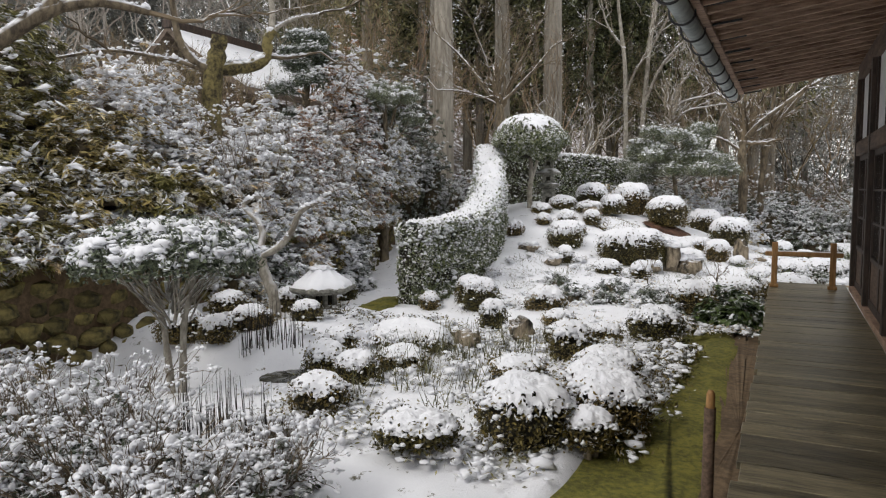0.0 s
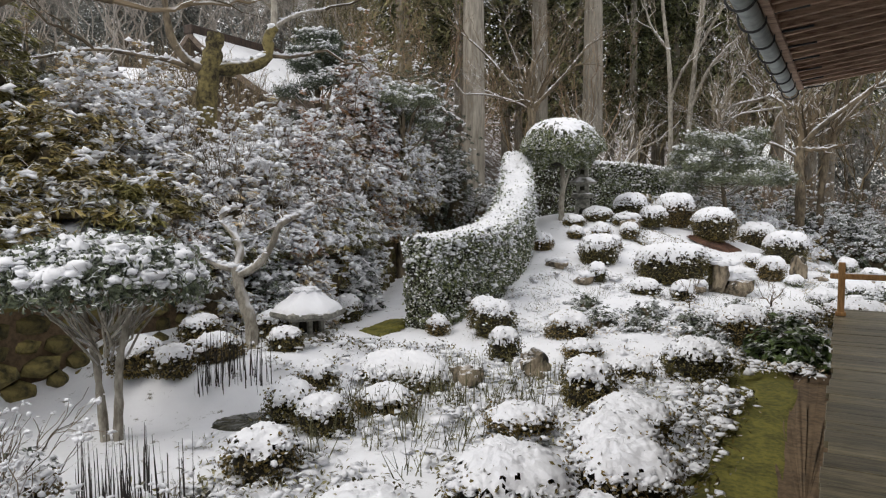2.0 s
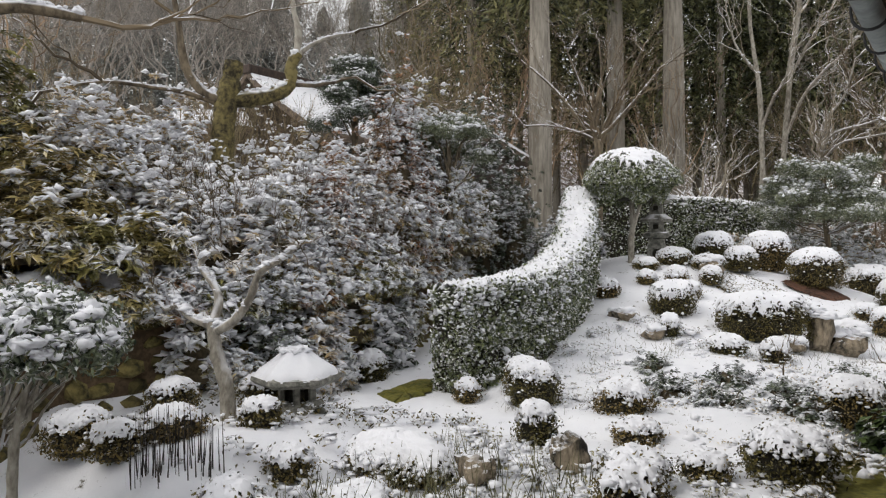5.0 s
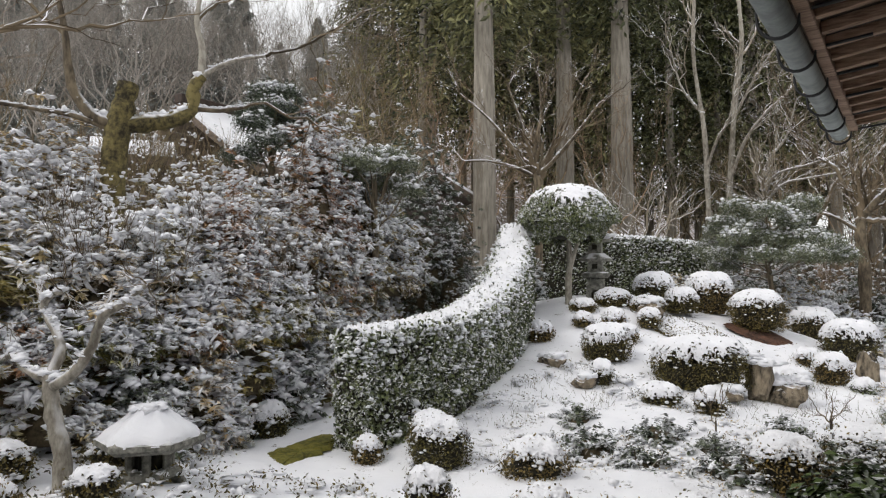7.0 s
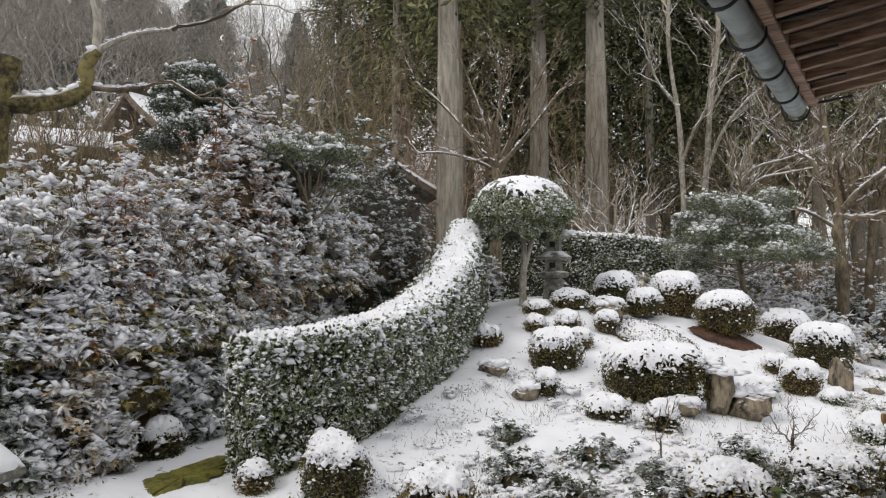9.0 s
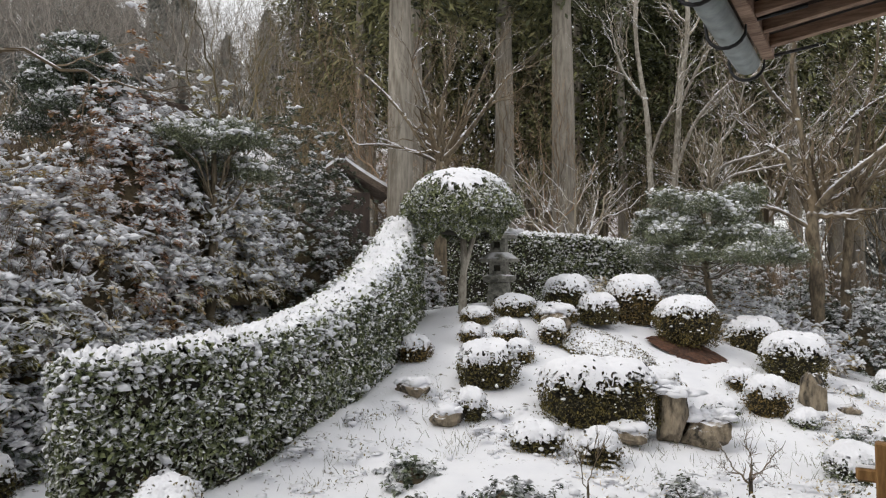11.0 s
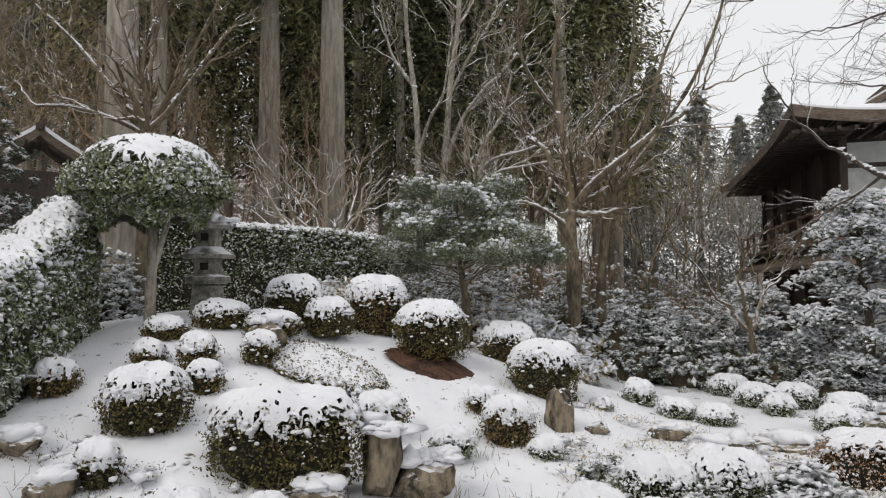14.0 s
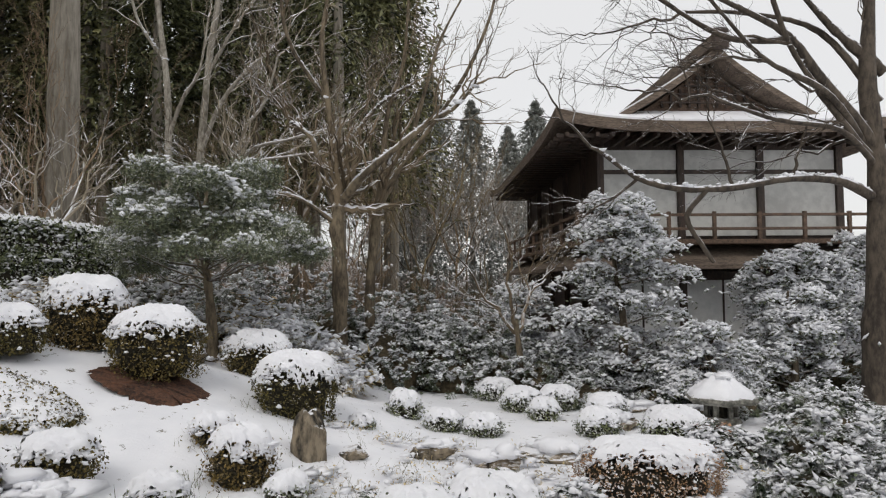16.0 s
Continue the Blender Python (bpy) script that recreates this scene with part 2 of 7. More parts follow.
def ground_mat():
    """Snow with bare grit in the garden, snow-dusted leaf litter under the far wood."""
    m, n, l, p = nodes_of("garden_snow")
    geo = n.new("ShaderNodeNewGeometry")
    sep = n.new("ShaderNodeSeparateXYZ")
    l.new(geo.outputs["Position"], sep.inputs[0])
    wide, fine = link_noise(n, l, 1.6, 5, 0.65), link_noise(n, l, 30, 6, 0.7)
    snow = ramp(n, l, wide, 0.3, 0.7, (0.80, 0.808, 0.85), (0.90, 0.905, 0.935))
    grit = ramp(n, l, link_noise(n, l, 5.0, 8, 0.78), 0.60, 0.65, (0, 0, 0), (1, 1, 1))
    soil = ramp(n, l, fine, 0.35, 0.65, (0.05, 0.045, 0.025), (0.16, 0.14, 0.085))
    near = mixed(n, l, grit, snow, soil)
    litter = ramp(n, l, fine, 0.35, 0.65, (0.05, 0.035, 0.025), (0.17, 0.12, 0.085))
    dusting = ramp(n, l, link_noise(n, l, 2.4, 8, 0.75), 0.5, 0.6, (0, 0, 0), (1, 1, 1))
    wood = mixed(n, l, dusting, litter, snow)
    far = n.new("ShaderNodeMapRange")
    far.inputs[1].default_value, far.inputs[2].default_value = 24.0, 29.0
    l.new(sep.outputs[1], far.inputs[0])
    l.new(mixed(n, l, far.outputs[0], near, wood), p.inputs["Base Color"])
    p.inputs["Roughness"].default_value = 0.8
    p.inputs["Specular IOR Level"].default_value = 0.2
    bump(n, l, fine, p, 0.6, 0.015)
    return m


M_GROUND = ground_mat()


# ---- building helpers ----
RNG = np.random.default_rng(7)


def link_mesh(name, v, f, mat, parent=None, label="", smooth=False):
    me = bpy.data.meshes.new(name)
    v = np.asarray(v, dtype=np.float32)
    f = np.asarray(f, dtype=np.int32)
    me.vertices.add(len(v))
    me.vertices.foreach_set("co", v.ravel())
    k = f.shape[1]
    me.loops.add(f.size)
    me.loops.foreach_set("vertex_index", f.ravel())
    me.polygons.add(len(f))
    me.polygons.foreach_set("loop_start", np.arange(0, f.size, k, dtype=np.int32))
    me.polygons.foreach_set("use_smooth", np.full(len(f), smooth))
    me.update(calc_edges=True)
    me.validate()
    me.materials.append(mat)
    ob = new(name, me)
    ob.parent = parent
    if label:
        ob["label"] = label
    if name in STUFF:
        ob["kind"] = "stuff"
    return ob


STUFF = {"foliage", "snow_cover", "snow_cap", "snow_top", "snow_ridge", "crown", "stem"}


def part(name, bm, mat, parent=None, label="", smooth=False):
    me = bpy.data.meshes.new(name)
    bmesh.ops.recalc_face_normals(bm, faces=bm.faces)
    bm.to_mesh(me)
    bm.free()
    if smooth:
        me.polygons.foreach_set("use_smooth", np.full(len(me.polygons), True))
    me.materials.append(mat)
    ob = new(name, me)
    ob.parent = parent
    if label:
        ob["label"] = label
    return ob


def thing(name, at, label, category, group="", kind=""):
    ob = new(name)
    ob.empty_display_size = 0.1
    ob.location = at
    return tagged(ob, label, category, group, kind)


def box_into(bm, lo, hi, bevel=0.0, m=None):
    c = [(a + b) / 2 for a, b in zip(lo, hi)]
    s = [abs(b - a) for a, b in zip(lo, hi)]
    mat = Matrix.LocRotScale(c, None, s)
    r = bmesh.ops.create_cube(bm, size=1, matrix=(m @ mat) if m else mat)
    if bevel:
        es = list({e for v in r["verts"] for e in v.link_edges})
        bmesh.ops.bevel(bm, geom=es, offset=bevel, segments=1, affect="EDGES", profile=0.5)
    return bm


def box(name, lo, hi, mat, parent=None, bevel=0.0, label="", m=None):
    return part(name, box_into(bmesh.new(), lo, hi, bevel, m), mat, parent, label)


def unit(a):
    return a / np.maximum(np.linalg.norm(a, axis=-1, keepdims=True), 1e-9)


def leaves(P, N, length, width, jitter, rng=RNG, along=None):
    """Small folded leaves at P, facing N within jitter; along: the way they point."""
    P, n = np.asarray(P), len(P)
    nn = unit(N + jitter * rng.normal(size=(n, 3)))
    t = rng.normal(size=(n, 3)) if along is None else along + 0.35 * rng.normal(size=(n, 3))
    t = unit(t - nn * (t * nn).sum(1, keepdims=True))
    b = np.cross(nn, t)
    L = (length * rng.uniform(0.65, 1.3, (n, 1))) / 2
    W = (width * rng.uniform(0.7, 1.25, (n, 1))) / 2
    v = np.stack([P - t * L, P + b * W + nn * W * 0.25, P + t * L - nn * L * 0.2, P - b * W + nn * W * 0.25], 1).reshape(-1, 3)
    return v, np.arange(4 * n).reshape(-1, 4)


ICO_BM = bmesh.new()
bmesh.ops.create_icosphere(ICO_BM, subdivisions=2, radius=1)
ICO_V = np.array([v.co[:] for v in ICO_BM.verts])
ICO_F = np.array([[v.index for v in f.verts] for f in ICO_BM.faces])
ICO_BM.free()
ICO3_BM = bmesh.new()
bmesh.ops.create_icosphere(ICO3_BM, subdivisions=4, radius=1)
ICO3_V = np.array([v.co[:] for v in ICO3_BM.verts])
ICO3_F = np.array([[v.index for v in f.verts] for f in ICO3_BM.faces])
ICO3_BM.free()
ICO1_BM = bmesh.new()
bmesh.ops.create_icosphere(ICO1_BM, subdivisions=1, radius=1)
ICO1_V = np.array([v.co[:] for v in ICO1_BM.verts])
ICO1_F = np.array([[v.index for v in f.verts] for f in ICO1_BM.faces])
ICO1_BM.free()


def puffs(P, size, flat=0.55, rng=RNG, fine=False):
    """Uneven lumps of lying snow."""
    V, F = (ICO_V, ICO_F) if fine else (ICO1_V, ICO1_F)
    P, n, k = np.asarray(P), len(P), len(V)
    s = size * rng.uniform(0.4, 1.3, (n, 1, 1)) * (1 + 0.9 * (rng.uniform(size=(n, 1, 1)) < 0.12))
    ax = rng.uniform(0.6, 1.6, (n, 1, 3)) * np.array([1, 1, flat])
    wob = 1 + (0.2 if fine else 0.34) * rng.normal(size=(n, k, 1))
    a = rng.uniform(0, 6.283, (n, 1))
    U = V[None] * ax * s * wob
    ca, sa = np.cos(a), np.sin(a)
    U = np.stack([U[..., 0] * ca - U[..., 1] * sa, U[..., 0] * sa + U[..., 1] * ca, U[..., 2]], -1)
    f = (F[None] + (np.arange(n) * k)[:, None, None]).reshape(-1, 3)
    return (P[:, None, :] + U).reshape(-1, 3), f


OCT_V = np.array([(1, 0, 0), (0, 1, 0), (-1, 0, 0), (0, -1, 0), (0, 0, 1), (0, 0, -1)], float)
OCT_F = np.array([(0, 1, 4), (1, 2, 4), (2, 3, 4), (3, 0, 4), (1, 0, 5), (2, 1, 5), (3, 2, 5), (0, 3, 5)])


def flecks(P, size, flat=0.4, rng=RNG):
    """Small uneven scraps of snow on leaves."""
    P, n = np.asarray(P), len(P)
    U = OCT_V[None] * rng.uniform(0.5, 1.7, (n, 1, 3)) * np.array([1, 1, flat]) * size * rng.uniform(0.5, 1.4, (n, 1, 1)) * (1 + 0.25 * rng.normal(size=(n, 6, 1)))
    a = rng.uniform(0, 6.283, (n, 1))
    tilt = rng.normal(size=(n, 1)) * 0.45
    U[..., 2] += tilt * U[..., 0]
    ca, sa = np.cos(a), np.sin(a)
    U = np.stack([U[..., 0] * ca - U[..., 1] * sa, U[..., 0] * sa + U[..., 1] * ca, U[..., 2]], -1)
    return (P[:, None, :] + U).reshape(-1, 3), (OCT_F[None] + (np.arange(n) * 6)[:, None, None]).reshape(-1, 3)


def joined(*vf):
    vs, fs, k = [], [], 0
    for v, f in vf:
        vs.append(v)
        fs.append(f + k)
        k += len(v)
    return np.concatenate(vs), np.concatenate(fs)


def tris(v, f):
    return v, np.concatenate([f[:, [0, 1, 2]], f[:, [0, 2, 3]]])


def tube(points, radii, sides=6, rng=None, rough=0.0):
    """A tapered round limb along points (quads)."""
    pts, rad = np.asarray(points, float), np.asarray(radii, float)
    d = unit(np.gradient(pts, axis=0))
    ref = np.array([0.31, 0.87, 0.38])
    u = unit(np.cross(d, ref))
    w = np.cross(d, u)
    a = np.linspace(0, 2 * np.pi, sides, endpoint=False)
    ring = np.cos(a)[None, :, None] * u[:, None] + np.sin(a)[None, :, None] * w[:, None]
    r = rad[:, None, None] * np.ones((1, sides, 1))
    if rng is not None and rough:
        r = r * (1 + rough * rng.normal(size=(len(pts), sides, 1)))
    v = (pts[:, None] + ring * r).reshape(-1, 3)
    i = np.arange(len(pts) - 1)[:, None] * sides
    j = np.arange(sides)[None]
    k = (j + 1) % sides
    f = np.stack([i + j, i + k, i + sides + k, i + sides + j], -1).reshape(-1, 4)
    return v, f


def bent(a, b, n, wob, rng, sag=0.0):
    """A crooked line from a to b."""
    a, b = np.asarray(a, float), np.asarray(b, float)
    t = np.linspace(0, 1, n)[:, None]
    p = a + (b - a) * t
    off = np.cumsum(rng.normal(size=(n, 3)), 0)
    off -= off[0] + (off[-1] - off[0]) * t
    p += off * wob * np.linalg.norm(b - a) / n
    p[:, 2] += sag * np.sin(t[:, 0] * np.pi)
    return p


def smooth_line(points, n):
    p = np.asarray(points, float)
    t = np.linspace(0, len(p) - 1, n)
    out = []
    for s in t:
        i = min(int(s), len(p) - 2)
        u = s - i
        p0, p1, p2, p3 = p[max(i - 1, 0)], p[i], p[i + 1], p[min(i + 2, len(p) - 1)]
        out.append(0.5 * (2 * p1 + (p2 - p0) * u + (2 * p0 - 5 * p1 + 4 * p2 - p3) * u * u + (3 * p1 - p0 - 3 * p2 + p3) * u ** 3))
    return np.array(out)


def grow(out, start, way, length, rad, level, rng, spread=0.6, lift=0.12, split=(3, 5), shrink=0.62, tips=None):
    """Branches that fork from start; collects tubes in out."""
    way = unit(np.asarray(way, float))
    end = np.asarray(start) + way * length
    n = 7 if level > 1 else 4
    line = bent(start, end, n, 0.32, rng)
    out.append(tube(line, np.linspace(rad, rad * 0.55, n), 7 if rad > 0.05 else (5 if rad > 0.015 else 3)))
    if level == 0:
        if tips is not None:
            tips.append(line[-1])
        return
    for i in range(rng.integers(*split) + (level == 1)):
        s = rng.uniform(0.35, 1.0)
        k = s * (n - 1)
        j = min(int(k), n - 2)
        at = line[j] + (line[j + 1] - line[j]) * (k - j)
        w = unit(way + spread * rng.normal(size=3) + np.array([0, 0, lift]))
        grow(out, at, w, length * shrink * rng.uniform(0.7, 1.25), max(rad * (1 - 0.45 * s) * 0.62, 0.0035), level - 1, rng, spread, lift, split, shrink, tips)
    grow(out, line[-1], unit(way + 0.3 * spread * rng.normal(size=3) + np.array([0, 0, lift])), length * shrink, rad * 0.55, level - 1, rng, spread, lift, split, shrink, tips)


# ---- the ground ----
def step(x):
    x = np.clip(x, 0, 1)
    return x * x * (3 - 2 * x)


def land(x, y):
    """Height of the ground: the flat by the veranda, the mound, the planted bank and the rising wood."""
    x, y = np.asarray(x, float), np.asarray(y, float)
    z = -0.5 + 1.7 * np.exp(-((x + 6) ** 2 / 13.5 + (y - 18.5) ** 2 / 18)) + 0.35 * np.exp(-((x + 2.3) ** 2 / 4 + (y - 20.5) ** 2 / 6))
    foot = -7.35 - 0.33 * np.maximum(0, y - 10)
    z = z + 1.45 * step((foot - x) / 0.5) * (1 - 0.45 * step((y - 15) / 4)) + 2.0 * step((foot - 0.4 - x) / 5.0)
    z = z + 0.35 * step((-x - 4.6) / 0.8) * step((9.0 - y) / 1.5) * step((y - 5.4) / 0.8)
    z = z + 0.30 * np.exp(-((x + 5.15) ** 2 / 0.45 + (y - 12.8) ** 2 / 2.2))
    far = np.maximum(0, np.hypot(x, y - 8) - 24)
    hill = 0.22 * np.clip(np.hypot(x, y - 8) - 30, 0, 60) * step((-x - 12) / 22)
    return z + hill + 0.05 * np.minimum(far, 60) + 0.5 * step((y - 21) / 4) * step((1 - x) / 4)


def ground_at(x, y):
    return float(land(x, y))


def sheet_axis(lo, hi, fine, reach):
    inner = np.arange(lo, hi, fine)
    grow_out = np.cumsum(fine * 1.35 ** np.arange(1, 60))
    grow_out = grow_out[grow_out < reach]
    return np.concatenate([(lo - grow_out)[::-1], inner, hi + grow_out])


def build_ground():
    xs, ys = sheet_axis(-10.5, 3.0, 0.09, 900), sheet_axis(0.0, 21.0, 0.09, 900)
    X, Y = np.meshgrid(xs, ys)
    Z = land(X, Y)
    lump = np.zeros_like(Z)
    rng = np.random.default_rng(3)
    for _ in range(40):
        k = rng.normal(size=2) * rng.choice([1.2, 2.6, 5.0])
        lump += np.sin(k[0] * X + k[1] * Y + rng.uniform(0, 6.3)) / (1 + np.hypot(*k))
    inside = step((X + 11) / 2) * step((0.3 - X) / 1.2) * step((26 - Y) / 3)
    Z = Z + lump * 0.036 * inside - 0.24 * step((X + 1.42) / 0.25) * step((13.2 - Y) / 0.4) * step((12 - np.abs(X)) / 2)
    for px, py in ((-4.78, 5.83), (-3.74, 4.4)):
        Z = Z - 0.17 * step(1.6 - 1.45 * np.hypot((X - px) / 0.36, (Y - py) / 0.34))
    v = np.stack([X, Y, Z], -1).reshape(-1, 3)
    h, w = X.shape
    i = (np.arange(h - 1)[:, None] * w + np.arange(w - 1)[None]).reshape(-1, 1)
    ob = link_mesh("ground", v, np.concatenate([i, i + 1, i + w + 1, i + w], 1), M_GROUND, smooth=True)
    tagged(ob, "snow-covered garden ground with patches of bare soil", "ground", kind="structure")


def ragged_patch(name, outline, z, mat, label, rng, rise=0.03, fine=0.07):
    """A low uneven sheet of moss or earth inside a closed outline."""
    line = smooth_line(list(outline) + [outline[0]], 90)[:-1]
    line += rng.normal(size=line.shape) * fine * 0.3
    c = line.mean(0)
    v, f = [], []
    rings = 8
    for r in range(rings + 1):
        s = r / rings
        ring = c + (line - c) * s
        zz = z(ring[:, 0], ring[:, 1]) + rise * (1 - s ** 6) + 0.003 * rng.normal(size=len(ring)) - 0.03 * (s > 0.99)
        v.append(np.column_stack([ring, zz]))
    n = len(line)
    for r in range(rings):
        for k in range(n):
            f.append((r * n + k, r * n + (k + 1) % n, (r + 1) * n + (k + 1) % n, (r + 1) * n + k))
    return tagged(link_mesh(name, np.concatenate(v), f, mat, smooth=True), label, name.replace("_", " "), kind="structure")


build_ground()
flat = lambda x, y: np.full(np.shape(x), -0.575)
ragged_patch("moss_strip", [(-1.35, 2.0), (-1.5, 4.0), (-1.25, 5.6), (-0.98, 7.2), (-1.0, 8.6), (-1.25, 9.8), (-1.2, 10.7), (-0.55, 10.5), (-0.42, 8.0), (-0.40, 5.0), (-0.42, 2.0)], flat, M_MOSS, "olive-green moss strip beside the veranda", RNG, 0.035)
ragged_patch("earth_strip", [(-0.75, 1.0), (-0.72, 6.0), (-0.72, 11.2), (-0.2, 11.8), (0.3, 6.0), (0.3, 1.0)], flat, M_EARTH, "bare brown earth along the veranda edge", RNG, 0.02)
ragged_patch("leaf_litter_bed", [(-3.35, 18.25), (-2.9, 17.95), (-2.3, 18.1), (-2.15, 18.6), (-2.6, 19.0), (-3.2, 18.8)], lambda x, y: land(x, y) + 0.03, M_RUSTEARTH, "bare rust-red leaf litter under a clipped shrub", RNG, 0.012, 0.07)
for outline in ([(-5.05, 5.55), (-5.12, 5.95), (-4.7, 6.18), (-4.45, 6.0), (-4.55, 5.52)], [(-3.8, 4.1), (-4.0, 4.42), (-3.95, 4.72), (-3.58, 4.55), (-3.42, 4.2)]):
    level = ground_at(*np.mean(outline, 0)) - 0.03
    ragged_patch("pond_water", outline, lambda x, y, q=level: np.full(np.shape(x), q), M_WATER, "dark still pond water between banks of snow", RNG, 0.0)
ragged_patch("moss_patch", [(-6.3, 9.1), (-5.75, 8.95), (-5.85, 9.5), (-6.0, 10.2), (-6.15, 10.65), (-6.5, 10.6), (-6.5, 9.9)], lambda x, y: land(x, y) + 0.02, M_MOSS, "wet green moss patch in the snow by the hedge", RNG, 0.02, 0.06)


# ---- veranda and main hall ----
DECK_L, DECK_R, DECK_END = -0.20, 0.84, 12.05
veranda = thing("veranda_deck", (0, 0, 0), "weathered grey-brown plank veranda along the hall", "veranda", kind="structure")
box("edge_beam", (DECK_L + 0.03, -3.0, -0.20), (DECK_L + 0.13, DECK_END - 0.03, -0.045), M_DARKWOOD, veranda, 0.006)
for y in np.arange(-2.5, 12.2, 1.8):
    box("deck_post", (DECK_L + 0.03, y - 0.05, -0.62), (DECK_L + 0.13, y + 0.05, -0.2), M_DARKWOOD, veranda, 0.006)
    box("base_stone", (DECK_L - 0.04, y - 0.13, -0.66), (DECK_L + 0.2, y + 0.13, -0.54), M_STONE, veranda, 0.03)

hall = thing("hall_wall", (0, 0, 0), "timber hall front with glazed lattice doors and white panels", "wall", kind="structure")
WX, WEND = 0.90, 11.5
box("sill", (DECK_R, -3, 0.0), (DECK_R + 0.16, WEND, 0.075), M_RAFTER, hall, 0.006)
box("lintel", (WX - 0.05, -3, 1.93), (WX + 0.12, WEND, 2.12), M_WOOD, hall, 0.006)
box("top_plate", (WX - 0.05, -3, 3.0), (WX + 0.14, WEND, 3.2), M_WOOD, hall, 0.006)
box("inner_wall", (WX + 0.16, -3, -0.5), (WX + 0.28, WEND, 3.3), M_PLASTER, hall)
for i, y in enumerate(np.arange(WEND - 0.06 - 1.87 * 7, WEND, 1.87)):
    box("post", (WX - 0.06, y - 0.06, 0.075), (WX + 0.07, y + 0.06, 3.0), M_DARKWOOD, hall, 0.008)
    if y < WEND - 0.5:
        for k in range(2):
            a, b = y + 0.06 + k * 0.875, y + 0.06 + (k + 1) * 0.875
            for lo, hi in (((WX, a, 0.075), (WX + 0.04, a + 0.05, 1.93)), ((WX, b - 0.05, 0.075), (WX + 0.04, b, 1.93)), ((WX, a + 0.05, 1.86), (WX + 0.04, b - 0.05, 1.93)), ((WX, a + 0.05, 0.075), (WX + 0.04, b - 0.05, 0.17)), ((WX, a + 0.05, 0.62), (WX + 0.04, b - 0.05, 0.67))):
                box("door_stile", lo, hi, M_DARKWOOD, hall, 0.003)
            box("lower_panel", (WX + 0.012, a + 0.05, 0.17), (WX + 0.03, b - 0.05, 0.62), M_WOOD, hall)
            box("pane", (WX + 0.018, a + 0.05, 0.67), (WX + 0.024, b - 0.05, 1.86), M_GLASS, hall)
            for q in (1, 2):
                box("muntin", (WX + 0.004, a + 0.05, 0.67 + q * 0.39), (WX + 0.034, b - 0.05, 0.69 + q * 0.39), M_DARKWOOD, hall)
            box("white_panel", (WX + 0.02, a, 2.12), (WX + 0.05, b - 0.02, 3.0), M_PAPER, hall)
            box("panel_bar", (WX - 0.005, b - 0.03, 2.12), (WX + 0.055, b + 0.0, 3.0), M_DARKWOOD, hall)
tagged(box("hall_end_wall", (WX + 0.28, WEND - 0.15, -0.6), (7.0, WEND, 3.3), M_PLASTER), "white plastered end wall of the hall", "wall", kind="structure")
tagged(box("hall_back_wall", (6.9, -3, -0.6), (7.0, WEND - 0.15, 3.3), M_PLASTER), "white plastered back wall of the hall", "wall", kind="structure")
tagged(box("wall_behind", (-0.3, -3.15, -0.6), (7.0, -3.0, 3.3), M_PLASTER), "white plastered wall behind the veranda start", "wall", kind="structure")

eave = thing("eave", (0, 0, 0), "hall eave of brown rafters and boards with a roof", "roof", kind="structure")
EO, EI, ZO, ZI = -0.66, 1.0, 2.98, 3.20
SL = (ZI - ZO) / (EI - EO)
bm = bmesh.new()
for vs in (((EO - 0.1, -3, ZO + 0.075), (EI, -3, ZI + 0.09), (EI, 12, ZI + 0.09), (EO - 0.1, 12, ZO + 0.075)),):
    quad = [bm.verts.new(p) for p in vs]
    up = [bm.verts.new((p[0], p[1], p[2] + 0.03)) for p in vs]
    bm.faces.new(quad)
    bm.faces.new(up[::-1])
    for k in range(4):
        bm.faces.new((quad[k], quad[(k + 1) % 4], up[(k + 1) % 4], up[k]))
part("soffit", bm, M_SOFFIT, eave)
tilt = Matrix.Translation((EO, 0, ZO)) @ Matrix.Rotation(-math.atan(SL), 4, "Y")
for y in np.arange(-2.9, 12.0, 0.30):
    box("rafter", (0, y - 0.03, 0), (1.66, y + 0.03, 0.07), M_RAFTER, eave, 0.004, "", tilt)
box("fascia", (EO - 0.075, -3, ZO - 0.012), (EO - 0.003, 12.02, ZO + 0.085), M_RAFTER, eave, 0.006)
bm = bmesh.new()
prof = [(-0.95, 3.09), (0.9, 3.42), (4.2, 5.2), (7.6, 3.6), (7.6, 3.5), (4.2, 5.05), (0.9, 3.32), (-0.95, 3.05)]
rows = [[bm.verts.new((x, y, z)) for x, z in prof] for y in (-3.3, 12.05)]
for k in range(len(prof)):
    j = (k + 1) % len(prof)
    bm.faces.new((rows[0][k], rows[0][j], rows[1][j], rows[1][k]))
bm.faces.new(rows[0])
bm.faces.new(rows[1][::-1])
part("roof_slope", bm, M_THATCH, eave)

gutter = thing("gutter", (0, 0, 0), "patinated copper half-round gutter hung on black iron hooks", "gutter")
bm = bmesh.new()
GX, GZ, GR = -0.825, 2.965, 0.08
rows = []
for y in np.arange(-3.0, 12.03, 0.75):
    ring = [bm.verts.new((GX + GR * math.cos(a), y, GZ + GR * math.sin(a))) for a in np.linspace(math.pi, 2 * math.pi, 11)]
    ring += [bm.verts.new((GX + (GR - 0.006) * math.cos(a), y, GZ + (GR - 0.006) * math.sin(a))) for a in np.linspace(2 * math.pi, math.pi, 11)]
    rows.append(ring)
for a, b in zip(rows, rows[1:]):
    for k in range(22):
        bm.faces.new((a[k], a[(k + 1) % 22], b[(k + 1) % 22], b[k]))
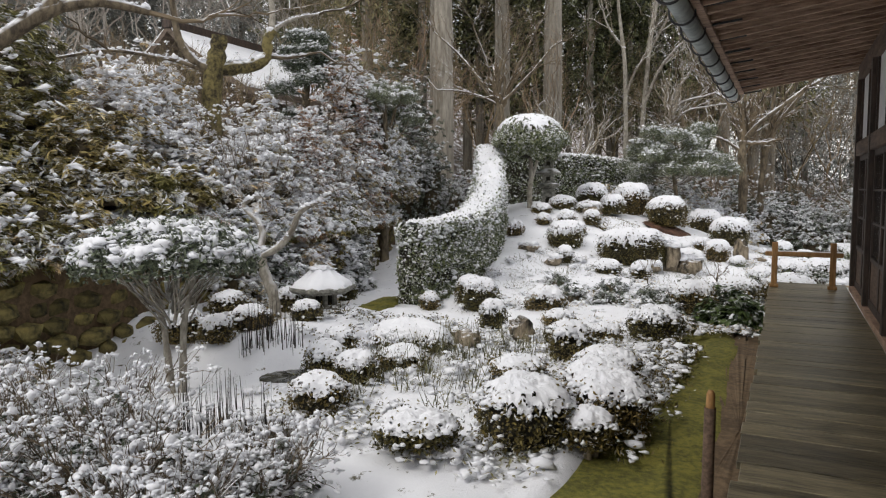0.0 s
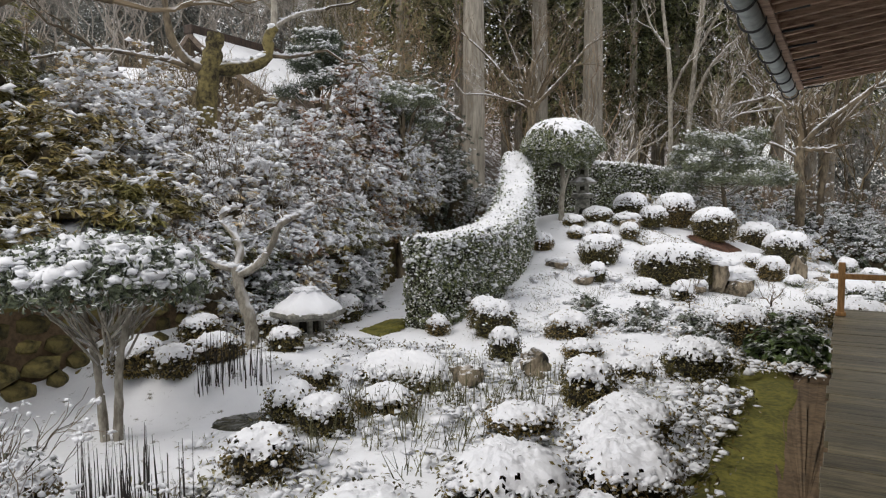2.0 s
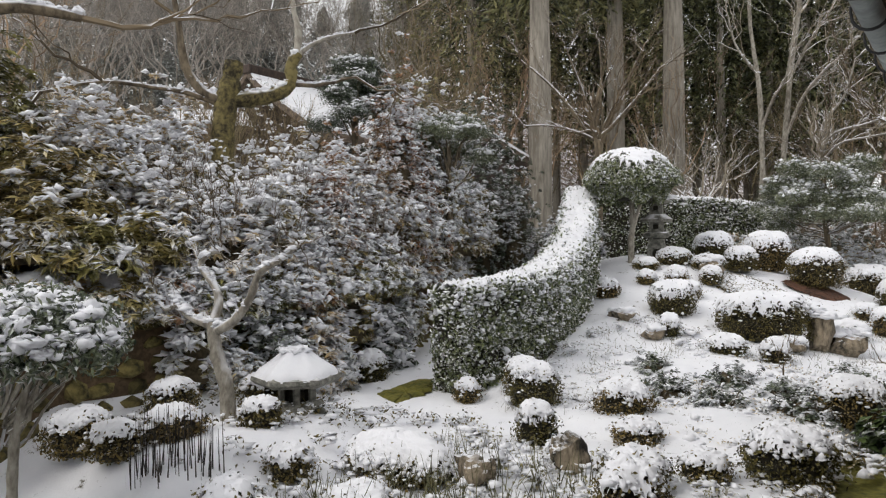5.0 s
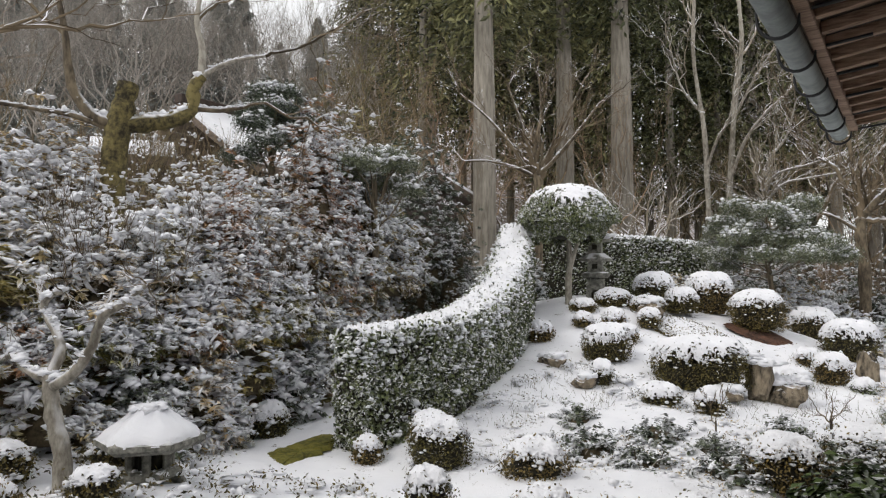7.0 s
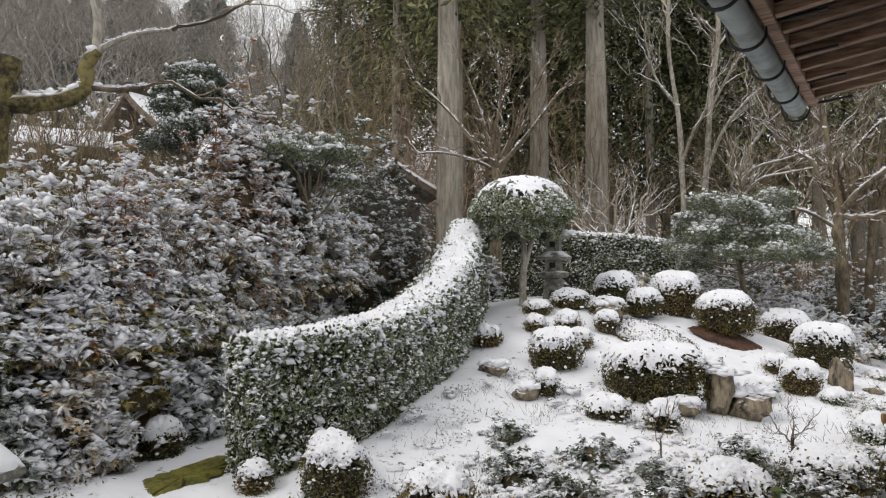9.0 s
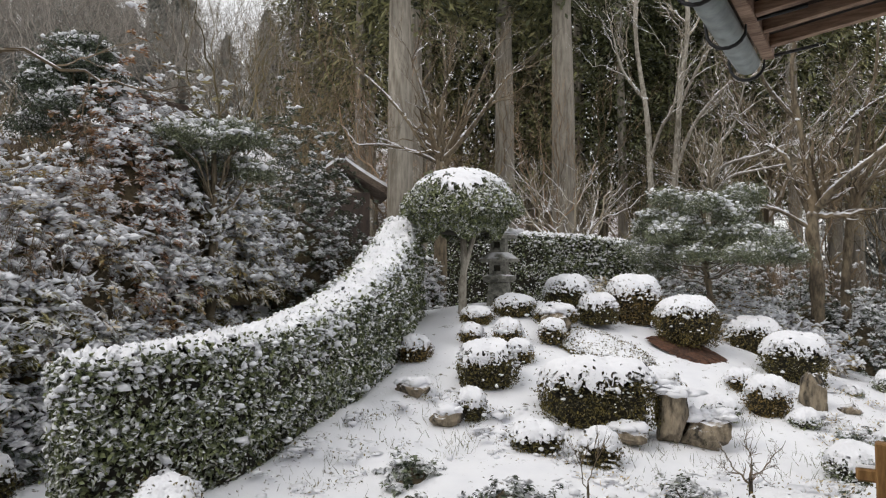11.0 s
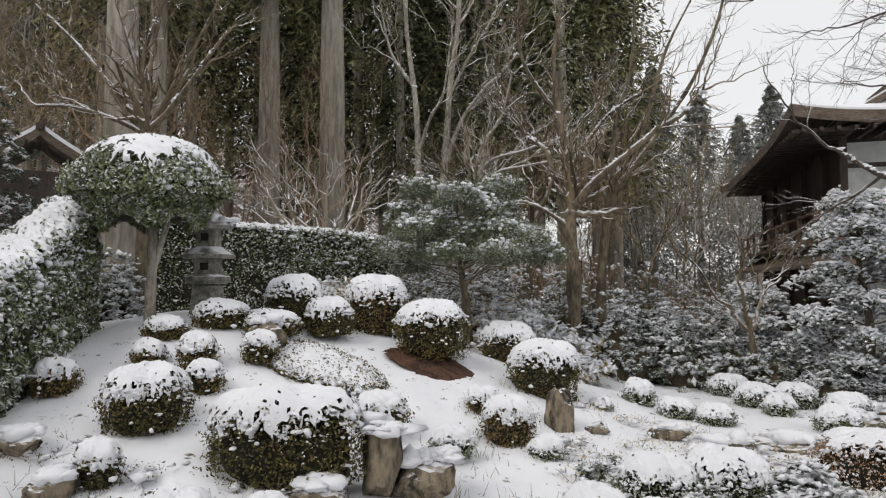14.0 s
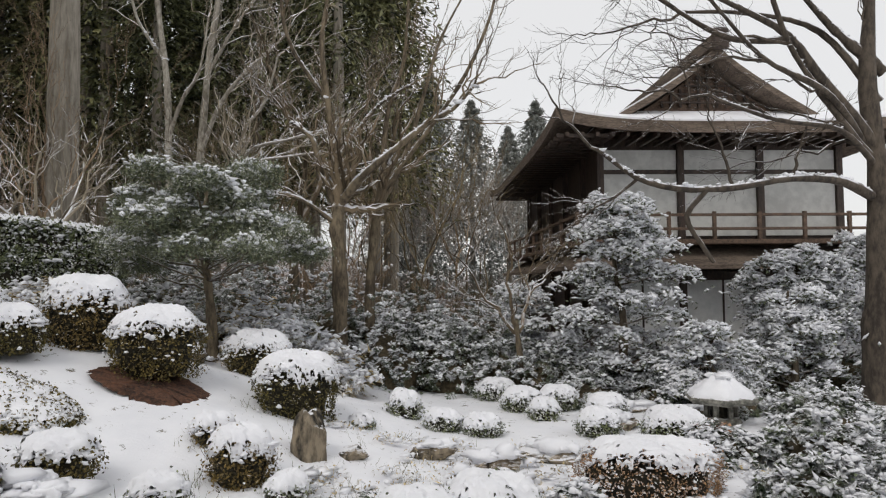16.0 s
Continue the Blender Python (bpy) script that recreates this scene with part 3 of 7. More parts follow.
for r in (rows[0], rows[-1]):
    for k in range(10):
        bm.faces.new((r[k], r[k + 1], r[20 - k], r[21 - k]))
part("trough", bm, M_COPPER, gutter, smooth=True)
for y in np.arange(-2.7, 12.1, 0.735):
    arc = [(GX + (GR + 0.03) * math.cos(a), y, GZ + (GR + 0.035) * math.sin(a)) for a in np.linspace(math.pi * 1.0, math.pi * 1.85, 9)]
    arc = [(GX - GR + 0.02, y, GZ + 0.06), (GX - GR - 0.035, y, GZ + 0.05)] + arc + [(EO - 0.06, y, ZO + 0.0), (EO + 0.25, y, ZO + 0.028)]
    link_mesh("hook", *tube(arc, [0.011] * len(arc), 6), M_IRON, gutter, smooth=True)

rail = thing("end_rail", (0, 11.45, 0), "low brown wooden rail closing the veranda end", "railing")
for x in (-0.14, 0.63):
    box("rail_post", (x - 0.04, -0.04, 0.0), (x + 0.04, 0.04, 0.68), M_RAIL, rail, 0.008)
    box("post_foot", (x - 0.06, -0.06, 0.0), (x + 0.06, 0.06, 0.05), M_RAIL, rail, 0.008)
box("crossbar", (-0.27, -0.032, 0.47), (0.76, 0.032, 0.54), M_RAIL, rail, 0.012)
box("snow_line", (-0.27, -0.025, 0.536), (0.76, 0.025, 0.552), M_SNOW, rail, 0.008, "thin line of snow")

stake = thing("bamboo_post", (-0.36, 4.1, -0.55), "weathered brown wooden stake beside the veranda", "post")
link_mesh("shaft", *tube([(0, 0, -0.1), (0.0, 0, 0.3), (0.005, 0, 0.80)], [0.036, 0.034, 0.033], 10), M_WOOD, stake, smooth=True)
link_mesh("cap", *tube([(0.005, 0, 0.80), (0.006, 0, 0.88), (0.007, 0, 0.9), (0.007, 0, 0.903)], [0.026, 0.024, 0.016, 0.001], 10), M_RAIL, stake, smooth=True)
plank = box("stepping_plank", (-0.9, 3.72, -0.40), (-0.42, 4.0, -0.36), M_DECK, None, 0.006)
tagged(plank, "grey weathered plank step on stone feet", "step")
for x in (-0.82, -0.5):
    box("foot", (x - 0.05, 3.75, -0.6), (x + 0.05, 3.97, -0.40), M_STONE, plank, 0.01)


# ---- shrubs ----
def dome_points(n, r, h, rng, squash=2.4, low=0.0, sx=1.0, sy=1.0):
    """Points and normals spread over a clipped dome; squash above 2 makes a flatter top."""
    u = rng.uniform(low, 1, n)
    a = rng.uniform(0, 2 * np.pi, n)
    phi = np.arccos(np.clip(u, -1, 1))
    cs, sn = np.cos(phi), np.sin(phi)
    k = (np.abs(cs) ** squash + np.abs(sn) ** squash) ** (-1 / squash)
    wob = 1 + 0.05 * np.sin(3 * a + 1.3) * sn + 0.04 * np.sin(5 * a + 4 * phi) * sn
    R = k * wob
    P = np.stack([r * sx * R * sn * np.cos(a), r * sy * R * sn * np.sin(a), h * R * cs], 1)
    N = unit(np.stack([sn * np.cos(a) / (sx), sn * np.sin(a) / sy, cs * 1.1 * r / max(h, 0.05) * 0.8], 1))
    return P, N, cs


def clipped_shrub(name, x, y, r, h, label, category="shrub", group="", mat=None, stem=0.0, flat=2.5, sx=1.0, sy=1.0, dens=1.0, cover=0.43, leaf=0.034, thick=0.08, z=None, seed=0, puff=0.022, taper=0.2, poke=0.015):
    """A clipped shrub: core coloured dark for inner shade, leafy shell, snow lying on its top."""
    rng = np.random.default_rng(int(abs(x * 131 + y * 977) * 10) + seed)
    z = ground_at(x, y) if z is None else z
    at = thing(name, (x, y, z - 0.03), label, category, group)
    base = stem
    hh = max(h - stem, 0.08) * 0.93
    area = 2 * np.pi * r * max(r, hh) * sx * sy
    n = int(min(2600 * dens * area + 250, 16000))
    P, N, cs = dome_points(n, r, hh, rng, flat, -0.35 if stem else 0.0, sx, sy)
    P[:, :2] *= 1 - taper + taper * step(P[:, 2:] / (hh * 0.55))
    P[:, 2] += base
    P += N * rng.normal(size=(n, 1)) * 0.02
    out_leaf = (rng.uniform(size=n) < poke) | ((cs < 0.5) & (rng.uniform(size=n) < 0.12))
    P[out_leaf] += N[out_leaf] * rng.uniform(0, thick + 0.02, (out_leaf.sum(), 1))
    foliage = leaves(P, N, leaf, leaf * 0.6, 0.75, rng)
    link_mesh("foliage", *foliage, mat or M_AZALEA, at)
    # solid core, coloured near-black as the shade behind the leaves
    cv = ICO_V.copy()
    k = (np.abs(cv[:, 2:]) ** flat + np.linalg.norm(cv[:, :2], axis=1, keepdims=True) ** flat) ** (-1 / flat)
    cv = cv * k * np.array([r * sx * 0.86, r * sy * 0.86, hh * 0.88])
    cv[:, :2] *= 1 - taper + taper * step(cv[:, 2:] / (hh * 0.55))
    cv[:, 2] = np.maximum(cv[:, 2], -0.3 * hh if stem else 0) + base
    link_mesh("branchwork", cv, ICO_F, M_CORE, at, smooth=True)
    # cap that thins out and breaks into flecks towards its rim
    A, Rn = (110, 26) if r > 0.3 else (76, 18)
    v, f = [], []
    reach = math.acos(1 - min(cover, 0.62) * 0.82)
    ph = np.linspace(0.02, reach * 1.12, Rn)
    ang = np.linspace(0, 2 * np.pi, A, endpoint=False)
    edge = 0.08 * np.sin(2 * ang + rng.uniform(0, 6)) + 0.06 * np.sin(5 * ang + rng.uniform(0, 6)) + 0.05 * rng.normal(size=A)
    o1, o2 = rng.uniform(0, 6), rng.uniform(0, 6)
    holes = np.zeros((Rn, A))
    for i, p in enumerate(ph):
        pp = np.minimum(p * (1 + edge * (i / (Rn - 1)) ** 2), 1.5)
        cc, ss = np.cos(pp), np.sin(pp)
        kk = (cc ** flat + ss ** flat) ** (-1 / flat) * (1 + 0.05 * np.sin(3 * ang + 1.3) * ss + 0.04 * np.sin(5 * ang + 4 * pp) * ss)
        x0, y0 = r * sx * kk * ss * np.cos(ang), r * sy * kk * ss * np.sin(ang)
        lump = np.array([noise.noise(Vector((px * 5 + x, py * 5 + y, o1))) for px, py in zip(x0, y0)])
        grain = np.array([noise.noise(Vector((px * 19, py * 19, o2 + 30 * p * r))) for px, py in zip(x0, y0)])
        u = i / (Rn - 1)
        lift = (0.010 + thick * 0.8 * (1 - u ** 3) * (1 + 0.45 * lump) + 0.020 * grain + 0.003 * rng.normal(size=A) * (i > 2)) * (1 if i < Rn - 1 else -0.3)
        holes[i] = grain + 0.3 * lump - 0.9 + 1.0 * u ** 3
        out = 1 + lift * ss / r
        v.append(np.stack([x0 * out, y0 * out, base + hh * kk * cc + lift * cc], 1))
    v[0][:] = v[1].mean(0)
    for i in range(Rn - 1):
        for j in range(A):
            if holes[i, j] + 0.05 * rng.normal() < 0:
                f.append((i * A + j, i * A + (j + 1) % A, (i + 1) * A + (j + 1) % A, (i + 1) * A + j))
    capv, capf = tris(np.concatenate(v), np.array(f))
    m = int(420 * area * dens + 60)
    Q, QN, qc = dome_points(m * 3, r, hh, rng, flat, 0.0, sx, sy)
    low_edge = math.cos(min(reach * 1.3, 1.5))
    keep = rng.uniform(size=len(Q)) < 0.02 + 0.7 * np.clip((qc - low_edge) / 0.25, 0.0, 1) * np.clip((math.cos(reach * 0.8) + 0.1 - qc) / 0.15, 0.0, 1)
    Q = Q[keep] + QN[keep] * 0.016
    Q[:, 2] += base
    pv, pf = puffs(Q, puff * 0.85, 0.6, rng)
    link_mesh("snow_cap", *joined((capv, capf), (pv, pf)), M_SNOW, at, "white snow", smooth=True)
    if stem:
        for q in range(4):
            a = q * 1.57 + rng.uniform(0, 1)
            d = np.array([math.cos(a), math.sin(a), 0])
            link_mesh("stem", *tube(bent(d * 0.04, d * r * 0.45 + [0, 0, base + 0.1], 6, 0.25, rng), np.linspace(0.03, 0.016, 6), 6), M_BARK, at, smooth=True)
    return at


AZ = "clipped azalea dome with a snow cap on the garden mound"
for x, y, r, h in ((-4.44, 14.98, 0.40, 0.57), (-2.62, 16.26, 0.28, 0.33), (-5.19, 17.28, 0.36, 0.32), (-4.69, 18.3, 0.42, 0.62), (-4.11, 18.18, 0.33, 0.48), (-3.83, 19.21, 0.50, 0.86), (-2.06, 20.37, 0.46, 0.62), (-1.41, 16.89, 0.28, 0.47), (-4.75, 16.17, 0.21, 0.36), (-4.56, 17.46, 0.36, 0.28), (-4.28, 16.69, 0.2, 0.33), (-4.38, 15.78, 0.19, 0.3), (-5.29, 16.04, 0.18, 0.22), (-5.57, 16.68, 0.26, 0.24), (-5.75, 15.24, 0.22, 0.33), (-1.82, 17.48, 0.2, 0.3), (-4.18, 14.1, 0.17, 0.32), (-3.2, 13.75, 0.27, 0.30), (-2.55, 13.85, 0.2, 0.34)):
    clipped_shrub("clipped_azalea", x, y, r, h, AZ, group="azaleas on the mound", flat=3.5)
clipped_shrub("clipped_azalea", -2.98, 14.92, 0.70, 0.70, "large flat-topped clipped azalea under thick snow", group="azaleas on the mound", flat=5.0, sx=1.0, sy=0.66, cover=0.40, thick=0.125, taper=0.03, dens=1.3)
clipped_shrub("clipped_azalea", -2.83, 18.75, 0.55, 0.80, "clipped azalea ball on stems above red leaf litter", group="azaleas on the mound", stem=0.22, flat=2.6)
clipped_shrub("clipped_azalea", -1.30, 19.0, 0.50, 0.74, "flat-topped clipped azalea behind an upright rock", group="azaleas on the mound", flat=3.4, stem=0.1, cover=0.46)
mat_shrub = clipped_shrub("creeping_azalea", -3.69, 17.12, 0.62, 0.13, "low creeping azalea mat nearly buried in snow", thick=0.03, cover=0.7, sx=1.2, sy=0.8, taper=0.0, poke=0.2)
mat_shrub.rotation_euler = (math.atan((ground_at(-3.69, 17.5) - ground_at(-3.69, 16.74)) / 0.76), -math.atan((ground_at(-3.1, 17.12) - ground_at(-4.28, 17.12)) / 1.18), 0)
mat_shrub.location.z -= 0.03
for x, y, r, h in ((-1.83, 16.12, 0.22, 0.26), (-0.98, 16.69, 0.19, 0.2), (1.47, 22.8, 0.38, 0.36), (1.76, 21.71, 0.34, 0.36), (2.35, 21.79, 0.34, 0.38), (1.97, 20.98, 0.23, 0.3), (-0.06, 20.32, 0.24, 0.36), (0.45, 19.9, 0.26, 0.26), (0.95, 19.8, 0.28, 0.26), (2.9, 21.0, 0.34, 0.36), (2.5, 19.9, 0.3, 0.34), (0.08, 16.01, 0.36, 0.42), (0.69, 16.34, 0.42, 0.46), (-0.4, 15.2, 0.3, 0.3), (-0.55, 19.2, 0.15, 0.14), (3.4, 19.6, 0.42, 0.4)):
    clipped_shrub("low_shrub", x, y, r, h, "low rounded evergreen shrub heaped with snow", group="low shrubs by the stream", mat=M_HEDGE, cover=0.42, flat=2.8)
clipped_shrub("clipped_box", 2.3, 17.4, 0.70, 0.50, "flat-topped clipped twiggy shrub under a snow slab", mat=M_RUST, flat=5.0, sy=0.6, cover=0.36, taper=0.05, leaf=0.03)
FA = "rounded azalea heaped with snow beside the pond"
for x, y, r, h in ((-5.98, 5.95, 0.22, 0.28), (-5.85, 6.4, 0.27, 0.26), (-5.55, 7.1, 0.2, 0.24), (-4.85, 6.85, 0.21, 0.24), (-4.4, 5.95, 0.24, 0.4), (-3.95, 5.85, 0.25, 0.36), (-5.26, 10.0, 0.16, 0.28), (-4.45, 10.25, 0.31, 0.55), (-4.75, 10.5, 0.26, 0.52), (-3.71, 8.98, 0.2, 0.45), (-3.36, 10.29, 0.33, 0.46), (-2.92, 9.58, 0.24, 0.25), (-2.19, 7.65, 0.26, 0.50), (-1.54, 9.41, 0.38, 0.44), (-2.1, 9.0, 0.22, 0.22), (-2.5, 8.5, 0.28, 0.3), (-3.9, 6.7, 0.3, 0.22), (-1.34, 11.62, 0.38, 0.5), (-0.75, 12.9, 0.42, 0.4), (0.05, 13.4, 0.5, 0.45), (-4.5, 3.6, 0.26, 0.40), (-3.75, 4.95, 0.28, 0.36), (-6.5, 5.9, 0.3, 0.36), (-6.7, 6.9, 0.26, 0.32), (-6.3, 7.7, 0.24, 0.3)):
    clipped_shrub("rounded_azalea", x, y, r, h, FA, group="azaleas in the lower garden", cover=0.34, thick=0.055, flat=3.0, poke=0.06)
clipped_shrub("rounded_azalea", -7.22, 10.35, 0.24, 0.42, "small dark shrub with a snow cap at the bank foot", group="azaleas in the lower garden")
clipped_shrub("rounded_azalea", -4.3, 7.6, 0.55, 0.34, "long low azalea bank under thick snow", group="azaleas in the lower garden", sx=1.1, sy=0.6, cover=0.72, thick=0.07)
for x, y, r, h in ((-1.62, 6.95, 0.36, 0.36), (-1.50, 6.15, 0.34, 0.46), (-1.27, 5.55, 0.36, 0.52), (-1.79, 4.98, 0.42, 0.56), (-1.28, 5.02, 0.19, 0.34), (-2.45, 6.6, 0.3, 0.26), (-2.5, 4.5, 0.34, 0.3)):
    clipped_shrub("rounded_azalea", x, y, r, h, "bulging azalea with a snow crown over bare dark stems", group="azaleas by the moss strip", cover=0.42, thick=0.06, stem=0.16, poke=0.08)


# ---- hedges ----
def hedge(name, line, tops, width, label, dens=1.0, seed=1, n=60):
    """A clipped hedge along a line, its top rising, its roof under snow."""
    rng = np.random.default_rng(seed)
    c = smooth_line([(*p, t) for p, t in zip(line, tops)], n)
    d = unit(np.gradient(c[:, :2], axis=0))
    side = np.stack([-d[:, 1], d[:, 0]], 1)
    at = thing(name, (0, 0, 0), label, "hedge")
    g = land(c[:, 0], c[:, 1]) - 0.05
    prof = [(-0.5, 0.0), (-0.52, 0.5), (-0.5, 0.93), (-0.40, 1.0), (0.0, 1.02), (0.40, 1.0), (0.5, 0.93), (0.52, 0.5), (0.5, 0.0)]
    rows = np.array([[[*(c[i, :2] + side[i] * u * width * 0.93), g[i] + (c[i, 2] - g[i]) * w * 0.97] for u, w in prof] for i in range(n)])
    k = len(prof)
    f = [(i * k + j, i * k + j + 1, (i + 1) * k + j + 1, (i + 1) * k + j) for i in range(n - 1) for j in range(k - 1)]
    v = rows.reshape(-1, 3)
    e0, e1 = list(range(k)), list(range((n - 1) * k, n * k))
    # hedge filling and its ends: inner shade painted as near-black
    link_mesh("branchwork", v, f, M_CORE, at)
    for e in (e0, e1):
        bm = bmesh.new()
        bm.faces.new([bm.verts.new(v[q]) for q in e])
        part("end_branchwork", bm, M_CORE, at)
    length = np.linalg.norm(np.diff(c, axis=0), axis=1).sum()
    m = int(length * 2 * 1.5 * 3200 * dens)
    s = rng.uniform(0, n - 1.001, m)
    i = s.astype(int)
    u = (s - i)[:, None]
    cc = c[i] * (1 - u) + c[i + 1] * u
    gg = g[i] * (1 - u[:, 0]) + g[i + 1] * u[:, 0]
    sd = side[i] * (1 - u) + side[i + 1] * u
    sgn = rng.choice([-1, 1], m)
    h = rng.uniform(0, 1, m) ** 0.9
    P = np.column_stack([cc[:, :2] + sd * (sgn * width * 0.5)[:, None], gg + (cc[:, 2] - gg) * h])
    N = np.column_stack([sd * sgn[:, None], np.full(m, 0.15)])
    for q, way in ((0, -1), (n - 1, 1)):
        mm = int(2600 * width * 1.4 * dens)
        hh = rng.uniform(0, 1, mm)
        P = np.concatenate([P, np.column_stack([c[q, :2] + side[q] * rng.uniform(-0.5, 0.5, (mm, 1)) * width, g[q] + (c[q, 2] - g[q]) * hh])])
        N = np.concatenate([N, np.column_stack([np.tile(d[q] * way, (mm, 1)), np.full(mm, 0.15)])])
    mt = int(length * width * 420 * dens)
    s = rng.uniform(0, n - 1.001, mt)
    i = s.astype(int)
    ct = c[i] * (1 - (s - i)[:, None]) + c[i + 1] * (s - i)[:, None]
    P = np.concatenate([P, np.column_stack([ct[:, :2] + side[i] * rng.uniform(-0.5, 0.5, (mt, 1)) * width, ct[:, 2] + rng.uniform(-0.01, 0.055, mt)])])
    N = np.concatenate([N, np.tile([0.0, 0.0, 0.4], (mt, 1))])
    bulge = 0.022 * np.sin(P[:, :1] * 5 + P[:, 2:] * 9) + 0.02 * np.sin(P[:, 1:2] * 4 - P[:, 2:] * 11)
    P = P + N * (rng.normal(size=(len(P), 1)) * 0.03 + bulge)
    link_mesh("foliage", *leaves(P, N, 0.058, 0.036, 0.8, rng), M_HEDGE, at)
    # roof snow
    A = 17
    uu = np.linspace(-0.52, 0.52, A)
    nn = n * 4
    cs = smooth_line([(*p, t) for p, t in zip(line, tops)], nn)
    ds = unit(np.gradient(cs[:, :2], axis=0))
    ss = np.stack([-ds[:, 1], ds[:, 0]], 1)
    lift = 0.066 * (1 - (np.abs(uu) / 0.52) ** 4)[None] * (1 + 0.35 * rng.normal(size=(nn, A))) - 0.01
    wob = uu[None] * (1 + 0.09 * rng.normal(size=(nn, A)))
    V = np.concatenate([cs[:, None, :2] + ss[:, None] * (wob * width)[..., None], (cs[:, None, 2] + lift - 0.03 * (np.abs(uu)[None] > 0.5))[..., None]], 2).reshape(-1, 3)
    gap = np.array([noise.noise(Vector(q) * 13) + 0.4 * noise.noise(Vector(q) * 3) for q in V]).reshape(nn, A) + 0.32 * (np.abs(uu)[None] / 0.52) ** 3
    F = np.array([(a * A + b, a * A + b + 1, (a + 1) * A + b + 1, (a + 1) * A + b) for a in range(nn - 1) for b in range(A - 1) if gap[a, b] < 0.7])
    rel = np.interp(P[:, 1], c[:, 1], c[:, 2])
    hi = np.flatnonzero(rng.uniform(size=len(P)) < 0.15 * np.clip(0.95 - (rel - P[:, 2]) / 0.75, 0.12, 1))
    lumps = P[hi] + N[hi] * 0.02
    link_mesh("snow_top", *joined(tris(V, F), puffs(lumps, 0.023, 0.6, rng)), M_SNOW, at, "white snow", smooth=True)
    return at


hedge("curved_hedge", [(-5.72, 10.2), (-5.45, 11.2), (-5.55, 12.4), (-5.82, 13.6), (-6.15, 14.7), (-6.55, 15.7), (-7.0, 16.7)], [0.90, 0.97, 1.08, 1.33, 1.68, 2.10, 2.62], 0.62, "curved clipped evergreen hedge rising uphill with a snowy top")
hedge("back_hedge", [(-9.0, 20.6), (-6.8, 21.4), (-5.6, 21.9), (-4.7, 22.3)], [2.75, 2.6, 2.5, 2.35], 0.8, "tall straight evergreen hedge dusted with snow behind the lantern", 0.7, 2, 30)


# ---- loose evergreen and bare shrubs ----
def tuft_shrub(name, x, y, r, h, label, mat, category="shrub", group="", leaf=0.085, wide=0.026, tufts=None, per=12, snow=0.75, droop=0.25, sx=1.0, sy=1.0, seed=0, z=None, core=True, stems=True, barrel=2.0):
    """A loose shrub of leaf rosettes on an uneven dome, snow lying on many of them."""
    rng = np.random.default_rng(int(abs(x * 71 + y * 517) * 10) + seed)
    z = ground_at(x, y) if z is None else z
    at = thing(name, (x, y, z - 0.04), label, category, group)
    tufts = tufts or int(min(330 * r * max(r, h) * sx * sy + 60, 900))
    u = rng.uniform(0.02, 1, tufts)
    a = rng.uniform(0, 2 * np.pi, tufts)
    ph = np.arccos(u)
    lob = 1 + 0.16 * np.sin(3 * a + rng.uniform(0, 6)) + 0.13 * np.sin(4 * ph + 2 * a + rng.uniform(0, 6)) + 0.10 * rng.normal(size=tufts)
    depth = rng.uniform(0.72, 1.0, tufts) * lob * (np.cos(ph) ** barrel + np.sin(ph) ** barrel) ** (-1 / barrel)
    C = np.stack([r * sx * depth * np.sin(ph) * np.cos(a), r * sy * depth * np.sin(ph) * np.sin(a), h * depth * np.cos(ph) + 0.02], 1)
    N = unit(np.stack([np.sin(ph) * np.cos(a), np.sin(ph) * np.sin(a), np.cos(ph) + 0.4], 1))
    way = rng.normal(size=(tufts, per, 3))
    way -= N[:, None] * (way * N[:, None]).sum(-1, keepdims=True)
    way = unit(way)
    way[..., 2] -= droop
    way = unit(way)
    tip = (C[:, None] + way * leaf * 0.5 + N[:, None] * 0.02 * rng.normal(size=(tufts, per, 1))).reshape(-1, 3)
    nrm = unit(np.repeat(N, per, 0) * 0.8 + np.array([0, 0, 0.5]) - way.reshape(-1, 3) * 0.1)
    link_mesh("foliage", *leaves(tip, nrm, leaf * 1.05, wide * 1.2, 0.28, rng, way.reshape(-1, 3)), mat, at)
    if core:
        # solid lump filling the shrub, its brown darkened to serve as shade
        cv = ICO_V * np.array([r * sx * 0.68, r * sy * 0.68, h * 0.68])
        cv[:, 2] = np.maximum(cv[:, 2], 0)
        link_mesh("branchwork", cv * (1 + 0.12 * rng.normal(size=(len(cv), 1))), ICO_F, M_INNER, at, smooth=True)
    if stems:
        tubes = [tube(bent((0.05 * rng.normal(), 0.05 * rng.normal(), 0), C[q] * 0.95, 5, 0.25, rng), np.linspace(0.016, 0.005, 5), 4) for q in rng.choice(tufts, min(16, tufts), False)]
        link_mesh("stem", *joined(*tubes), M_BARK, at)
    drift = 0.5 + 0.3 * np.sin(C[:, 0] * 7 + C[:, 2] * 3 + x) + 0.3 * np.sin(C[:, 1] * 8 - C[:, 2] * 4 + y)
    keep = np.flatnonzero((rng.uniform(size=tufts) < snow * np.clip(1.5 * drift, 0.05, 1.3)) & (u > 0.12))
    K = np.repeat(C[keep], 7, 0) + rng.normal(size=(7 * len(keep), 3)) * leaf * np.array([0.5, 0.5, 0.22]) + [0, 0, 0.02]
    if len(K):
        link_mesh("snow_cover", *flecks(K, min(leaf, 0.12) * 0.43, 0.4, rng), M_SNOW, at, "white snow", smooth=True)
    return at


